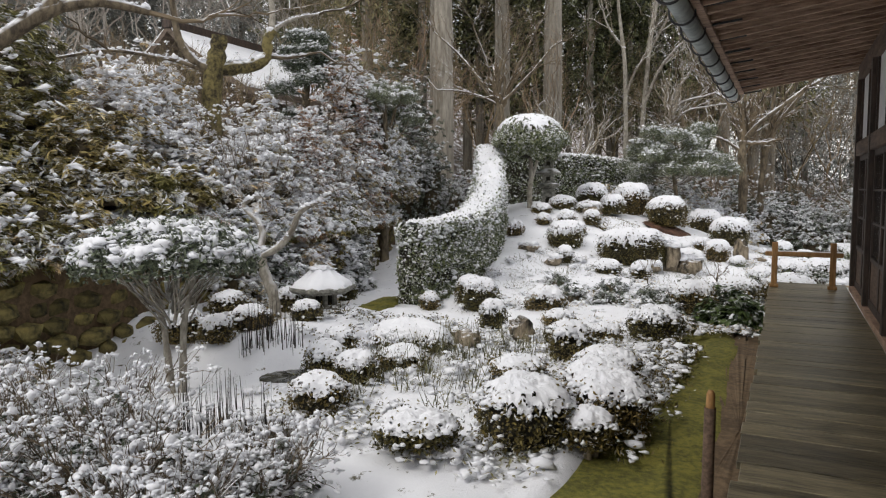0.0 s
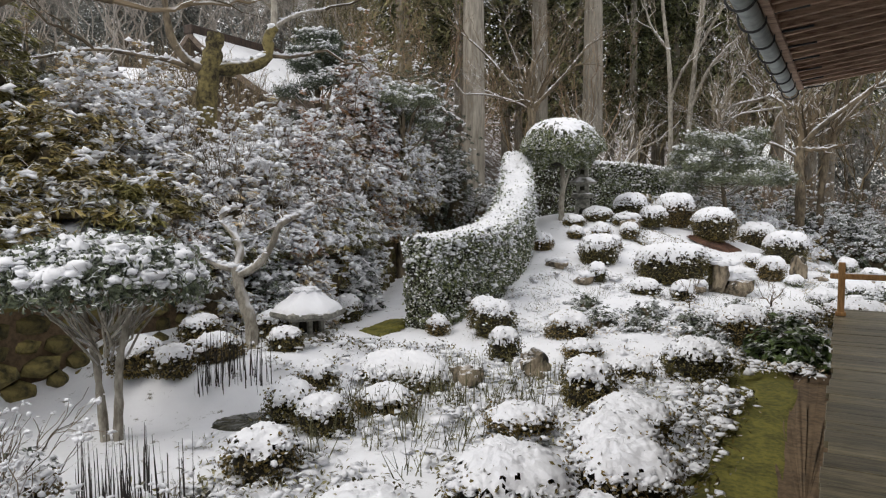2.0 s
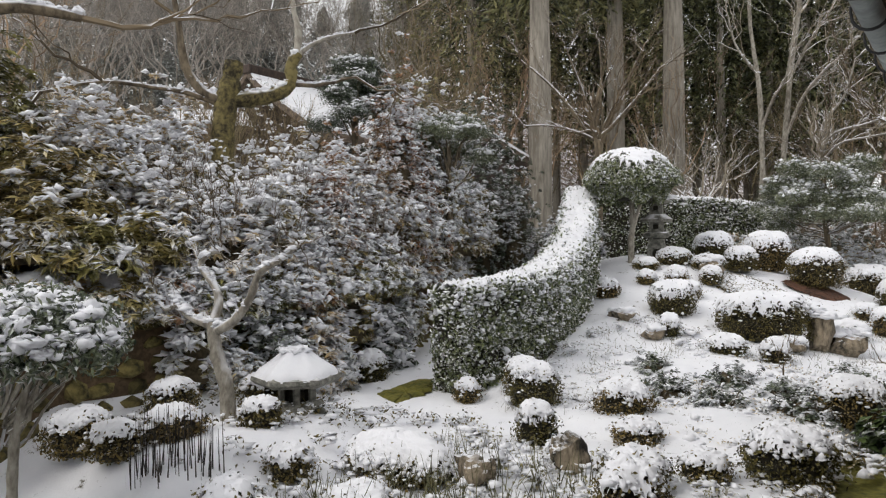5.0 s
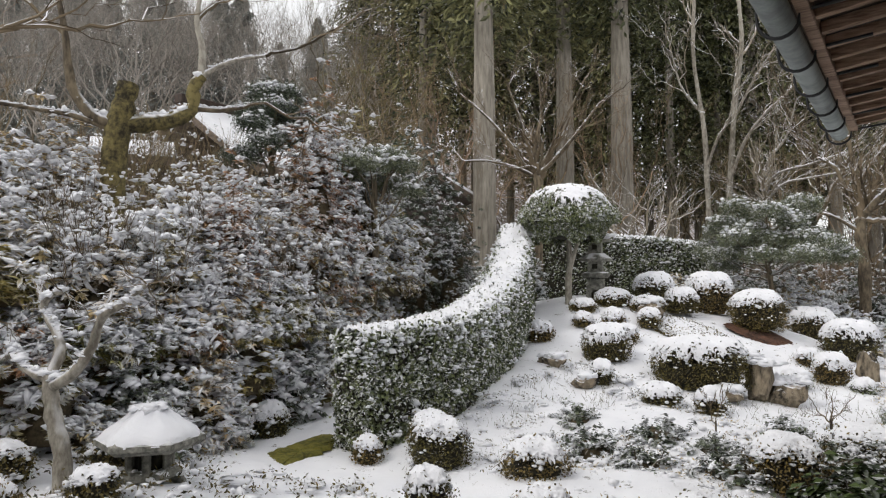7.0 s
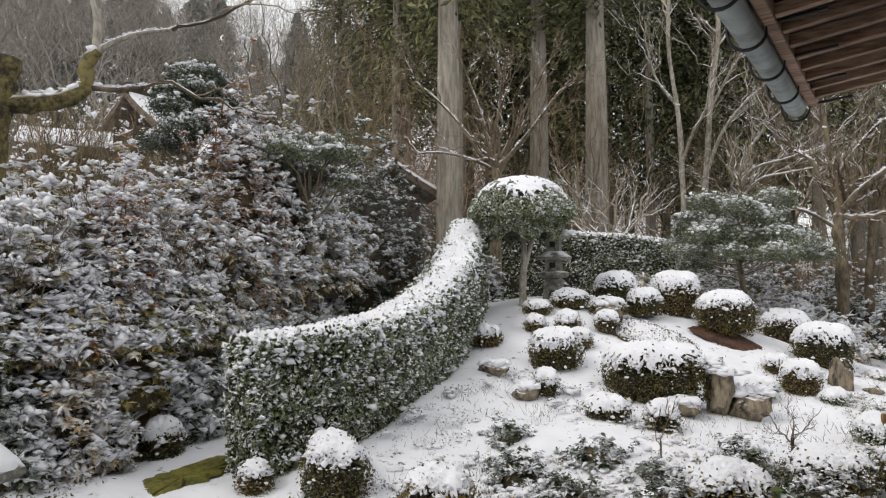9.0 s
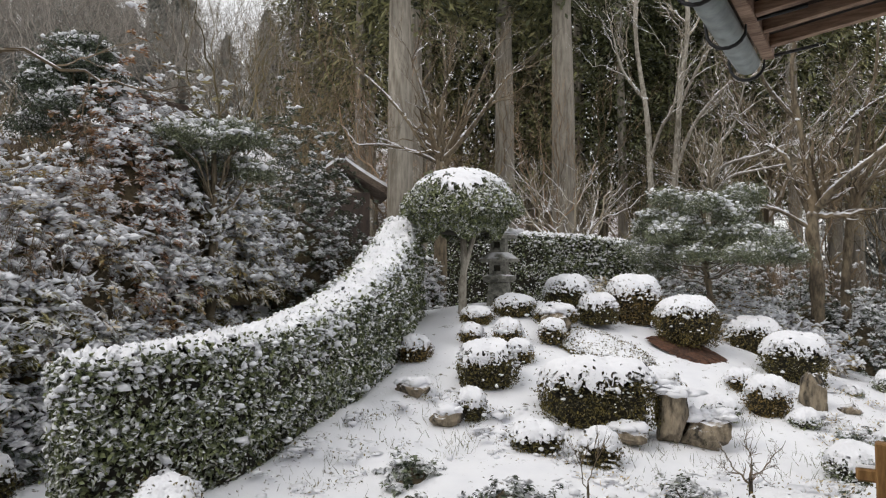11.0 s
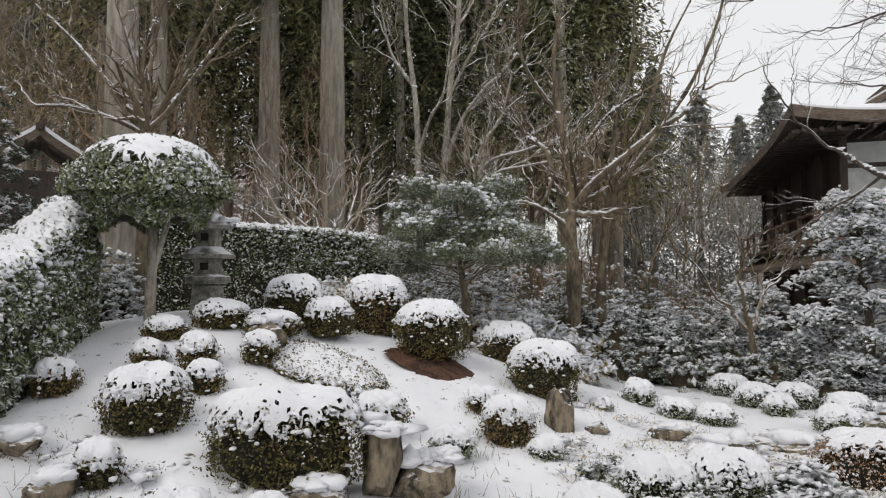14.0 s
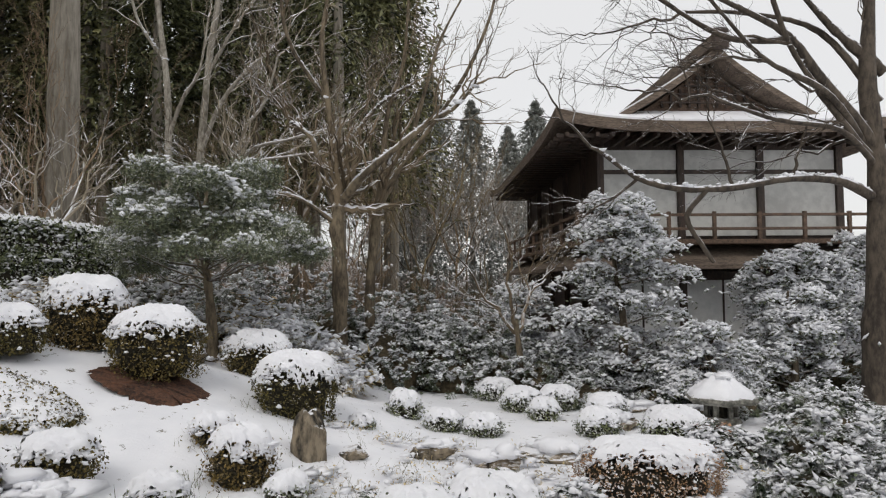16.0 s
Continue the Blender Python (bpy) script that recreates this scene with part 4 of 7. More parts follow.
def twig_shrub(name, x, y, r, h, label, mat, category="shrub", group="", count=22, snow=0.25, seed=0, z=None, rad=0.012, levels=3, size=0.022):
    """A leafless shrub of many fine twigs."""
    rng = np.random.default_rng(int(abs(x * 37 + y * 211) * 10) + seed)
    z = ground_at(x, y) if z is None else z
    at = thing(name, (x, y, z - 0.04), label, category, group)
    out, tips = [], []
    for q in range(count):
        a = rng.uniform(0, 6.283)
        lean = rng.uniform(0.15, 1.0)
        grow(out, (0.12 * r * math.cos(a), 0.12 * r * math.sin(a), 0), (lean * r * math.cos(a), lean * r * math.sin(a), h), 0.55 * math.hypot(h, lean * r), rad, levels - 1, rng, 0.5, 0.1, (2, 4), 0.6, tips)
    link_mesh("crown", *joined(*out), mat, at)
    T = np.array(tips)
    T = T[rng.uniform(size=len(T)) < snow]
    T = np.repeat(T, 4, 0) + rng.normal(size=(4 * len(T), 3)) * size * [1.6, 1.6, 1.0]
    if len(T):
        link_mesh("snow_cover", *puffs(T, size, 0.7, rng), M_SNOW, at, "white snow", smooth=True)
    return at


BANK = "shrubs on the bank"
RH = "loose evergreen shrub with drooping snow-laden leaves on the bank"
for x, y, r, h in ((-8.1, 9.3, 0.85, 1.0), (-7.9, 10.7, 0.8, 0.75), (-7.75, 9.35, 0.7, 0.8), (-7.75, 8.4, 0.65, 0.8), (-9.2, 9.9, 0.9, 1.1), (-8.6, 11.6, 0.9, 1.1), (-9.0, 13.2, 1.0, 1.3), (-8.3, 13.9, 0.9, 1.6), (-8.75, 14.6, 0.9, 1.8), (-8.0, 12.9, 0.7, 1.2), (-9.3, 14.3, 1.0, 2.0), (-9.9, 11.6, 1.0, 1.4), (-10.3, 13.5, 1.1, 1.3), (-9.6, 15.4, 1.0, 1.2), (-8.6, 8.0, 0.9, 1.0), (-9.6, 7.4, 0.9, 1.3), (-10.4, 9.0, 1.0, 1.4), (-7.9, 12.4, 0.55, 0.6)):
    tuft_shrub("rhododendron", min(x, -7.9 - 0.33 * max(0, y - 10)), y, r * 1.1, max(h * 1.15, (2.85 if x < -8 and y > 10.5 else 2.4 if x < -8 and y > 9 else 0) - ground_at(x, y)), RH, M_RHODO, group=BANK, leaf=0.12, wide=0.036, tufts=int(min(300 * r * max(r, h) + 60, 700)), droop=0.5, snow=1.5)
for x, y, r, h in ((-8.7, 10.7, 0.9, 1.3), (-8.2, 12.6, 0.8, 1.2), (-7.8, 9.9, 0.6, 1.0), (-9.4, 12.4, 0.8, 1.3), (-7.6, 10.3, 0.5, 0.8), (-8.4, 9.8, 0.6, 1.2), (-7.75, 11.9, 0.5, 0.8), (-8.5, 13.2, 0.6, 1.3)):
    tuft_shrub("russet_shrub", min(x, -7.9 - 0.33 * max(0, y - 10)), y, r, max(h, (2.9 if x < -8.1 and y > 11 else 2.4 if x < -8.1 else 1.8) - ground_at(x, y)), "russet-leaved shrub dusted with snow on the bank", M_RUST, group=BANK, leaf=0.09, wide=0.028, snow=1.0)
for x, y, r, h in ((-7.7, 2.6, 0.6, 0.7), (-7.7, 3.5, 0.6, 0.65), (-7.7, 4.4, 0.6, 0.6), (-7.75, 5.4, 0.6, 0.6), (-7.8, 6.6, 0.55, 0.55), (-8.8, 2.2, 1.0, 1.3), (-8.9, 4.6, 0.9, 1.25), (-8.9, 6.6, 0.9, 1.2), (-9.6, 3.0, 1.1, 1.9), (-8.2, 4.8, 0.9, 0.8), (-8.3, 6.3, 0.9, 0.7), (-8.0, 7.3, 0.6, 0.55), (-8.9, 3.6, 0.9, 1.2), (-9.3, 5.4, 1.0, 1.5), (-10.2, 4.2, 1.2, 1.9), (-10.6, 6.2, 1.1, 1.7)):
    tuft_shrub("dwarf_bamboo", x, y, r, h, "dwarf bamboo with pale yellow-green leaves hanging over stones", M_BAMBOO if h < 1 else M_OLIVE, group=BANK, leaf=0.14, wide=0.034, snow=0.14, droop=0.6)
for x, y, r, h in ((-9.0, 8.6, 0.9, 1.5), (-9.7, 10.8, 0.9, 1.6), (-8.7, 14.6, 0.8, 1.0), (-10.8, 12.0, 1.0, 1.5), (-8.0, 11.4, 0.7, 1.1), (-7.6, 9.1, 0.7, 1.3), (-7.7, 10.6, 0.7, 1.2), (-8.3, 10.2, 0.8, 1.6), (-7.8, 12.2, 0.6, 1.2), (-8.3, 13.4, 0.7, 1.5), (-7.5, 8.2, 0.7, 1.3)):
    twig_shrub("bare_shrub", min(x, -7.8 - 0.33 * max(0, y - 10)), y, r, h, "leafless brown shrub with snow on fine twigs", M_TWIG, group=BANK, count=16)
for k, y in enumerate(np.arange(2.4, 15.2, 0.36)):
    tuft_shrub("bank_fringe", -7.48 - 0.33 * max(0, y - 10) + 0.08 * math.sin(5 * y), y, 0.46, 0.45, "arching leafy shrub hanging over the stone wall", (M_OLIVE, M_RHODO, M_BAMBOO, M_RHODO, M_RUST)[k % 5], group="fringe over the stone wall", leaf=0.10, wide=0.03, snow=0.2 if y < 7 else 0.5, droop=0.9, z=0.72, core=False)
for x, y in ((-8.15, 11.9), (-8.3, 12.3), (-7.95, 11.5)):
    tuft_shrub("sedge", x, y, 0.28, 0.32, "straw-yellow sedge tuft on the bank edge", M_BAMBOO, "grass", leaf=0.3, wide=0.012, tufts=14, per=14, snow=0.1, droop=0.3, core=False, stems=False)
for x, y, r, h in ((-7.2, 4.0, 0.45, 0.5), (-7.15, 7.9, 0.35, 0.5), (-7.2, 8.9, 0.45, 0.8), (-7.3, 9.7, 0.35, 0.6)):
    tuft_shrub("white_leaf_shrub", x, y, r, h, "low leafy shrub whitened by snow at the wall foot", M_RHODO, group="shrubs at the wall foot", snow=0.8)

for x, y, r, h, mat in ((-7.3, 8.5, 0.6, 1.15, M_CAMELLIA), (-7.4, 9.4, 0.6, 1.3, M_RHODO), (-7.65, 10.9, 0.5, 1.1, M_CAMELLIA), (-7.45, 7.6, 0.5, 1.1, M_RHODO), (-8.1, 11.9, 0.5, 1.1, M_RHODO), (-7.6, 10.1, 0.5, 1.2, M_OLIVE)):
    tuft_shrub("draping_shrub", x, y, r, h, "drooping broad-leaved evergreen draped over the stone wall under snow", mat, group="shrubs draped over the wall", leaf=0.11, wide=0.036, snow=0.8, droop=0.7)

# the foreground bush that leans out of the lower left garden
for x, y, r, h in ((-3.55, 2.7, 0.75, 0.75), (-4.5, 3.1, 0.8, 0.8), (-3.0, 3.3, 0.5, 0.5), (-5.0, 2.2, 0.7, 0.8), (-2.9, 2.4, 0.5, 0.6), (-4.2, 2.0, 0.7, 0.8), (-5.6, 3.1, 0.7, 0.6)):
    twig_shrub("snowy_bush", x, y, r, h, "bare spreading bush with snow clotted on every twig", M_TWIG, group="snow-clotted bushes by the pond", count=30, snow=0.5, rad=0.010, size=0.013)
    tuft_shrub("snowy_undergrowth", x, y, r * 0.9, h * 0.75, "small-leaved undergrowth whitened by snow", M_CAMELLIA, group="snowy undergrowth", leaf=0.055, wide=0.022, snow=0.45, core=False)

# evergreens along the far edge of the garden
for x, y, r, h in ((-2.7, 21.9, 0.9, 1.05), (-1.9, 21.9, 0.8, 0.95), (-1.2, 21.6, 0.6, 0.7), (-3.9, 21.2, 0.7, 0.8), (-5.0, 20.3, 0.6, 0.7)):
    tuft_shrub("rhododendron", x, y, r, h, "spreading rhododendron with drooping leaves under snow", M_RHODO, group="rhododendrons behind the mound", leaf=0.14, wide=0.04, snow=0.95, droop=0.5)
for x, y, r, h in ((-0.4, 23.6, 1.0, 1.5), (0.7, 23.9, 1.0, 1.5), (1.6, 24.0, 1.0, 1.2), (2.4, 23.4, 0.9, 0.9), (-1.5, 24.4, 1.2, 1.7), (-3.2, 24.6, 1.3, 1.9), (-4.8, 24.6, 1.3, 2.0), (0.2, 25.6, 1.3, 1.9), (1.9, 25.6, 1.2, 1.8), (3.2, 24.4, 0.9, 0.9), (3.0, 22.4, 0.7, 0.55), (4.2, 22.6, 0.7, 0.5), (3.4, 23.2, 0.7, 0.6), (5.4, 22.8, 0.7, 0.5), (6.6, 23.3, 0.9, 1.0), (8.0, 23.6, 0.9, 1.1), (9.3, 22.2, 1.0, 1.0), (5.0, 21.4, 0.6, 0.5)):
    tuft_shrub("evergreen_shrub", x, y, r, h, "grey-green evergreen shrub frosted with snow", M_CAMELLIA, group="evergreens at the garden edge", leaf=0.075, wide=0.03, snow=0.85)
for x, y, r, h in ((-8.95, 17.3, 0.5, 2.6), (-8.0, 17.2, 0.7, 1.2), (-8.6, 18.4, 0.9, 1.3), (-7.4, 17.9, 0.5, 1.0)):
    tuft_shrub("evergreen_shrub", x, y, r, h, "dark evergreen shrub frosted with snow by the hedge", M_CAMELLIA, group="evergreens by the hedge", leaf=0.07, snow=0.9)
for x, y, r, h in ((1.4, 16.1, 0.4, 0.4), (3.6, 16.8, 0.5, 0.5), (4.5, 18.2, 0.6, 0.6), (5.3, 19.8, 0.6, 0.5), (6.2, 21.0, 0.7, 0.5), (3.6, 18.6, 0.5, 0.4), (5.0, 17.2, 0.6, 0.6), (6.0, 18.6, 0.6, 0.6), (2.2, 15.6, 0.45, 0.45), (3.0, 15.4, 0.5, 0.5), (4.2, 15.8, 0.55, 0.5)):
    tuft_shrub("snowy_shrub", x, y, r, h, "low dark evergreen shrub with snow lying on its sprays", M_CAMELLIA, group="loose shrubs by the stream", leaf=0.085, wide=0.034, snow=0.8)
for x, y, r, h in ((-3.84, 12.4, 0.3, 0.3), (-2.75, 12.3, 0.36, 0.3), (-2.1, 12.1, 0.32, 0.26), (-1.5, 13.0, 0.36, 0.34), (-0.75, 12.1, 0.42, 0.4), (-3.3, 11.5, 0.34, 0.3), (-1.75, 11.4, 0.4, 0.34), (-2.6, 11.2, 0.36, 0.28), (-0.15, 13.9, 0.3, 0.3), (-0.3, 16.3, 0.3, 0.22), (0.5, 15.4, 0.4, 0.32)):
    tuft_shrub("low_plant", x, y, r, h, "low dark evergreen plant half clear of the snow", M_CAMELLIA, "plant", "low plants below the mound", leaf=0.055, wide=0.026, snow=0.5)
tuft_shrub("russet_plant", 3.7, 19.1, 0.25, 0.34, "small dark-red leaved plant beside the lantern", M_RUST, "plant", leaf=0.05, snow=0.25)
tuft_shrub("broadleaf_plant", -0.66, 10.75, 0.5, 0.5, "dark green glossy broad-leaved plant by the veranda corner", M_BROAD, "plant", leaf=0.12, wide=0.06, tufts=170, per=7, snow=0.03, droop=0.5)


# ---- trees ----
def limb(parent, name, pts, r0, r1, mat, n=14, sides=9, rng=RNG, snow=0.0):
    line = smooth_line(pts, n)
    rad = np.linspace(r0, r1, n) * (1 + 0.08 * rng.normal(size=n))
    ob = link_mesh(name, *tube(line, rad, sides, rng, 0.05), mat, parent, smooth=True)
    if snow:
        q = smooth_line(pts, n * 9)
        rr = np.interp(np.linspace(0, 1, n * 9), np.linspace(0, 1, n), rad)
        d = unit(np.gradient(q, axis=0))
        ok = np.abs(d[:, 2]) < 0.85
        K = q[ok] + np.array([0, 0, 1]) * rr[ok, None] * 0.9
        if len(K):
            s = min(rr[ok].mean() * snow * 0.7, 0.03)
            link_mesh("snow_ridge", *puffs(K + rng.normal(size=K.shape) * s * 0.5, max(s, 0.008), 0.5, rng), M_SNOW, parent, "white snow", smooth=True)
    return ob


def umbrella_tree():
    z = ground_at(-5.55, 4.93)
    t = thing("umbrella_pine", (-5.55, 4.93, z), "umbrella-pruned evergreen on pale twin trunks, crown under snow", "tree")
    rng = np.random.default_rng(11)
    limb(t, "trunk", [(-0.03, -0.02, -0.1), (-0.06, -0.03, 0.3), (-0.09, -0.05, 0.7), (-0.2, -0.1, 1.2)], 0.042, 0.022, M_GREYBARK)
    limb(t, "trunk", [(0.05, 0.04, -0.1), (0.07, 0.05, 0.3), (0.09, 0.07, 0.7), (0.2, 0.14, 1.2)], 0.042, 0.022, M_GREYBARK)
    out = []
    for q in range(46):
        a, d = rng.uniform(0, 6.28), rng.uniform(0.35, 0.74)
        out.append(tube(bent((0.09 * math.cos(a), 0.07 * math.sin(a), rng.uniform(0.6, 0.95)), (d * math.cos(a), d * math.sin(a), rng.uniform(1.22, 1.42)), 6, 0.25, rng), np.linspace(0.014, 0.005, 6), 4))
    link_mesh("crown", *joined(*out), M_GREYBARK, t)
    P, N, cs = dome_points(11000, 0.80, 0.40, rng, 2.4, -0.08)
    P[:, 2] += 1.27
    link_mesh("foliage", *leaves(P + rng.normal(size=P.shape) * 0.04, N, 0.06, 0.025, 0.8, rng), M_CAMELLIA, t)
    Q, QN, qc = dome_points(1500, 0.81, 0.42, rng, 2.4, 0.12)
    Q = Q[np.sin(Q[:, 0] * 23 + 1) * np.sin(Q[:, 1] * 21 + 2) + 0.5 * rng.normal(size=len(Q)) > -0.25]
    Q[:, 2] += 1.28
    link_mesh("snow_cap", *puffs(Q, 0.034, 0.6, rng, True), M_SNOW, t, "lumpy white snow", smooth=True)


def crooked_tree():
    t = thing("crooked_tree", (-6.25, 7.12, -0.22), "bare contorted pale tree dusted with snow beside the pond", "tree")
    rng = np.random.default_rng(5)
    limb(t, "trunk", [(0.18, 0.0, -0.1), (0.12, 0.02, 0.3), (0.0, 0, 0.62), (-0.08, 0, 0.95)], 0.085, 0.06, M_GREYBARK, 16)
    limb(t, "branch", [(-0.08, 0, 0.93), (-0.35, -0.05, 0.98), (-0.6, -0.05, 1.12), (-0.78, 0, 1.22), (-0.85, 0, 1.36)], 0.05, 0.022, M_GREYBARK, 14, snow=1.0)
    limb(t, "branch", [(-0.08, 0, 0.93), (-0.1, 0.1, 1.15), (-0.22, 0.1, 1.35), (-0.42, 0.1, 1.5), (-0.3, 0.1, 1.62), (-0.15, 0.15, 1.66)], 0.05, 0.025, M_GREYBARK, 14, snow=1.0)
    limb(t, "branch", [(-0.06, 0, 0.85), (0.22, 0.05, 0.98), (0.40, 0.1, 1.2), (0.55, 0.1, 1.45), (0.8, 0.15, 1.58), (1.02, 0.2, 1.72)], 0.055, 0.018, M_GREYBARK, 16, snow=1.0)
    limb(t, "branch", [(-0.62, -0.05, 1.12), (-0.75, -0.1, 1.05), (-0.95, -0.1, 1.18), (-1.0, -0.1, 1.3)], 0.03, 0.012, M_GREYBARK, 10, snow=1.0)
    out, tips = [], []
    for a in ((-0.85, 0, 1.36), (-0.15, 0.15, 1.66), (1.02, 0.2, 1.72), (0.55, 0.1, 1.45), (-1.0, -0.1, 1.3), (-0.42, 0.1, 1.5)):
        for q in range(4):
            grow(out, a, rng.normal(size=3) + [0, 0, 0.6], 0.22, 0.008, 1, rng, 0.6)
    link_mesh("crown", *joined(*out), M_TWIG, t)


def snag_tree():
    z = ground_at(-9.3, 9.4)
    t = thing("pollarded_maple", (-9.3, 9.4, z), "old mossy pollarded maple with a sawn stump top, snow on limbs", "tree")
    rng = np.random.default_rng(8)
    h = 4.6 - z
    f = 3.68 - z
    out_of = lambda r, u: (0.57 * r, 0.82 * r, f + u)
    limb(t, "trunk", [(0, 0, -0.2), (-0.04, -0.05, f * 0.4), (-0.02, 0, f - 0.15), (0.05, 0.05, f + 0.25), (0.09, 0.1, f + 0.6)], 0.19, 0.15, M_MOSSBARK, 18, 12)
    limb(t, "branch", [out_of(0, 0.0), out_of(0.35, 0.06), out_of(0.7, 0.13), out_of(0.97, 0.31), out_of(0.98, 0.6), out_of(1.1, 0.8)], 0.14, 0.075, M_MOSSBARK, 16, 9, snow=0.5)
    limb(t, "branch", [out_of(0.95, 0.33), out_of(1.3, 0.32), out_of(1.7, 0.4)], 0.05, 0.025, M_BARK, 10, 7, snow=0.8)
    limb(t, "branch", [out_of(1.08, 0.78), out_of(1.3, 0.95), out_of(1.6, 1.1), out_of(2.0, 1.2)], 0.05, 0.02, M_GREYBARK, 10, 7, snow=0.7)
    limb(t, "branch", [out_of(1.08, 0.78), out_of(1.1, 1.2), out_of(1.02, 1.6), out_of(1.1, 2.2)], 0.06, 0.025, M_GREYBARK, 10, 7, snow=0.5)
    limb(t, "branch", [out_of(-0.05, 0.02), out_of(-0.3, 0.1), out_of(-0.53, 0.4), out_of(-0.62, 0.75), out_of(-0.66, 1.2), out_of(-0.8, 1.9)], 0.09, 0.035, M_BARK, 14, 8, snow=0.9)
    limb(t, "branch", [out_of(-0.1, -0.05), out_of(-0.53, 0.1), out_of(-0.97, 0.15), out_of(-1.7, 0.2), out_of(-2.5, 0.0), out_of(-3.2, -0.1)], 0.045, 0.02, M_BARK, 16, 6, snow=1.0)
    out, tips = [], []
    for a, w in ((out_of(1.1, 2.2), (-0.2, 0.1, 1)), (out_of(2.0, 1.2), (0.7, 0.6, 0.4)), (out_of(1.7, 0.4), (0.6, 0.8, -0.2)), (out_of(-0.8, 1.9), (-0.3, -0.2, 1)), (out_of(-0.66, 1.2), (-0.4, -0.6, 0.6)), (out_of(1.02, 1.6), (0.5, 0.6, 0.8)), (out_of(-1.7, 0.2), (-0.4, -0.6, 0.5)), (out_of(-2.5, 0), (0.1, -0.2, -0.6))):
        grow(out, a, w, 1.1, 0.03, 3, rng, 0.5, 0.1, (2, 4), 0.62, tips)
    link_mesh("crown", *joined(*out), M_TWIG, t)


def left_branch_tree():
    """The tree beyond the bank whose snowy limbs reach into view."""
    z = ground_at(-8.6, 4.7)
    t = thing("mossy_maple", (-8.6, 4.4, z), "old mossy maple with long limbs lined with snow", "tree")
    rng = np.random.default_rng(21)
    f = 3.1 - z
    limb(t, "trunk", [(0, 0, -0.2), (0.05, 0, f * 0.5), (0, 0, f), (-0.2, 0.1, f + 1.2), (-0.1, 0, f + 2.6)], 0.24, 0.12, M_BARK, 16, 11)
    limb(t, "branch", [(0, 0, f - 0.1), (0.3, 0.5, f + 0.1), (0.6, 1.0, f + 0.55), (0.9, 1.5, f + 0.75), (1.2, 2.0, f + 0.7)], 0.12, 0.05, M_BARK, 14, 8, snow=0.8)
    limb(t, "branch", [(0.6, 1.0, f + 0.55), (0.7, 1.2, f + 0.9), (0.9, 1.5, f + 1.3), (1.2, 1.9, f + 1.4)], 0.08, 0.04, M_BARK, 12, 8, snow=0.8)
    out = []
    for a, w in (((1.2, 2.0, f + 0.7), (0.6, 1, 0.1)), ((1.2, 1.9, f + 1.4), (0.5, 0.7, 0.3)), ((-0.1, 0, f + 2.4), (0.5, 0.8, 0.5)), ((-0.1, 0, f + 2.4), (0.1, 0.3, 1)), ((0.9, 1.5, f + 1.3), (0, 0.4, 1))):
        grow(out, a, w, 1.3, 0.035, 3, rng, 0.5, 0.1, (2, 4), 0.62)
    link_mesh("crown", *joined(*out), M_TWIG, t)


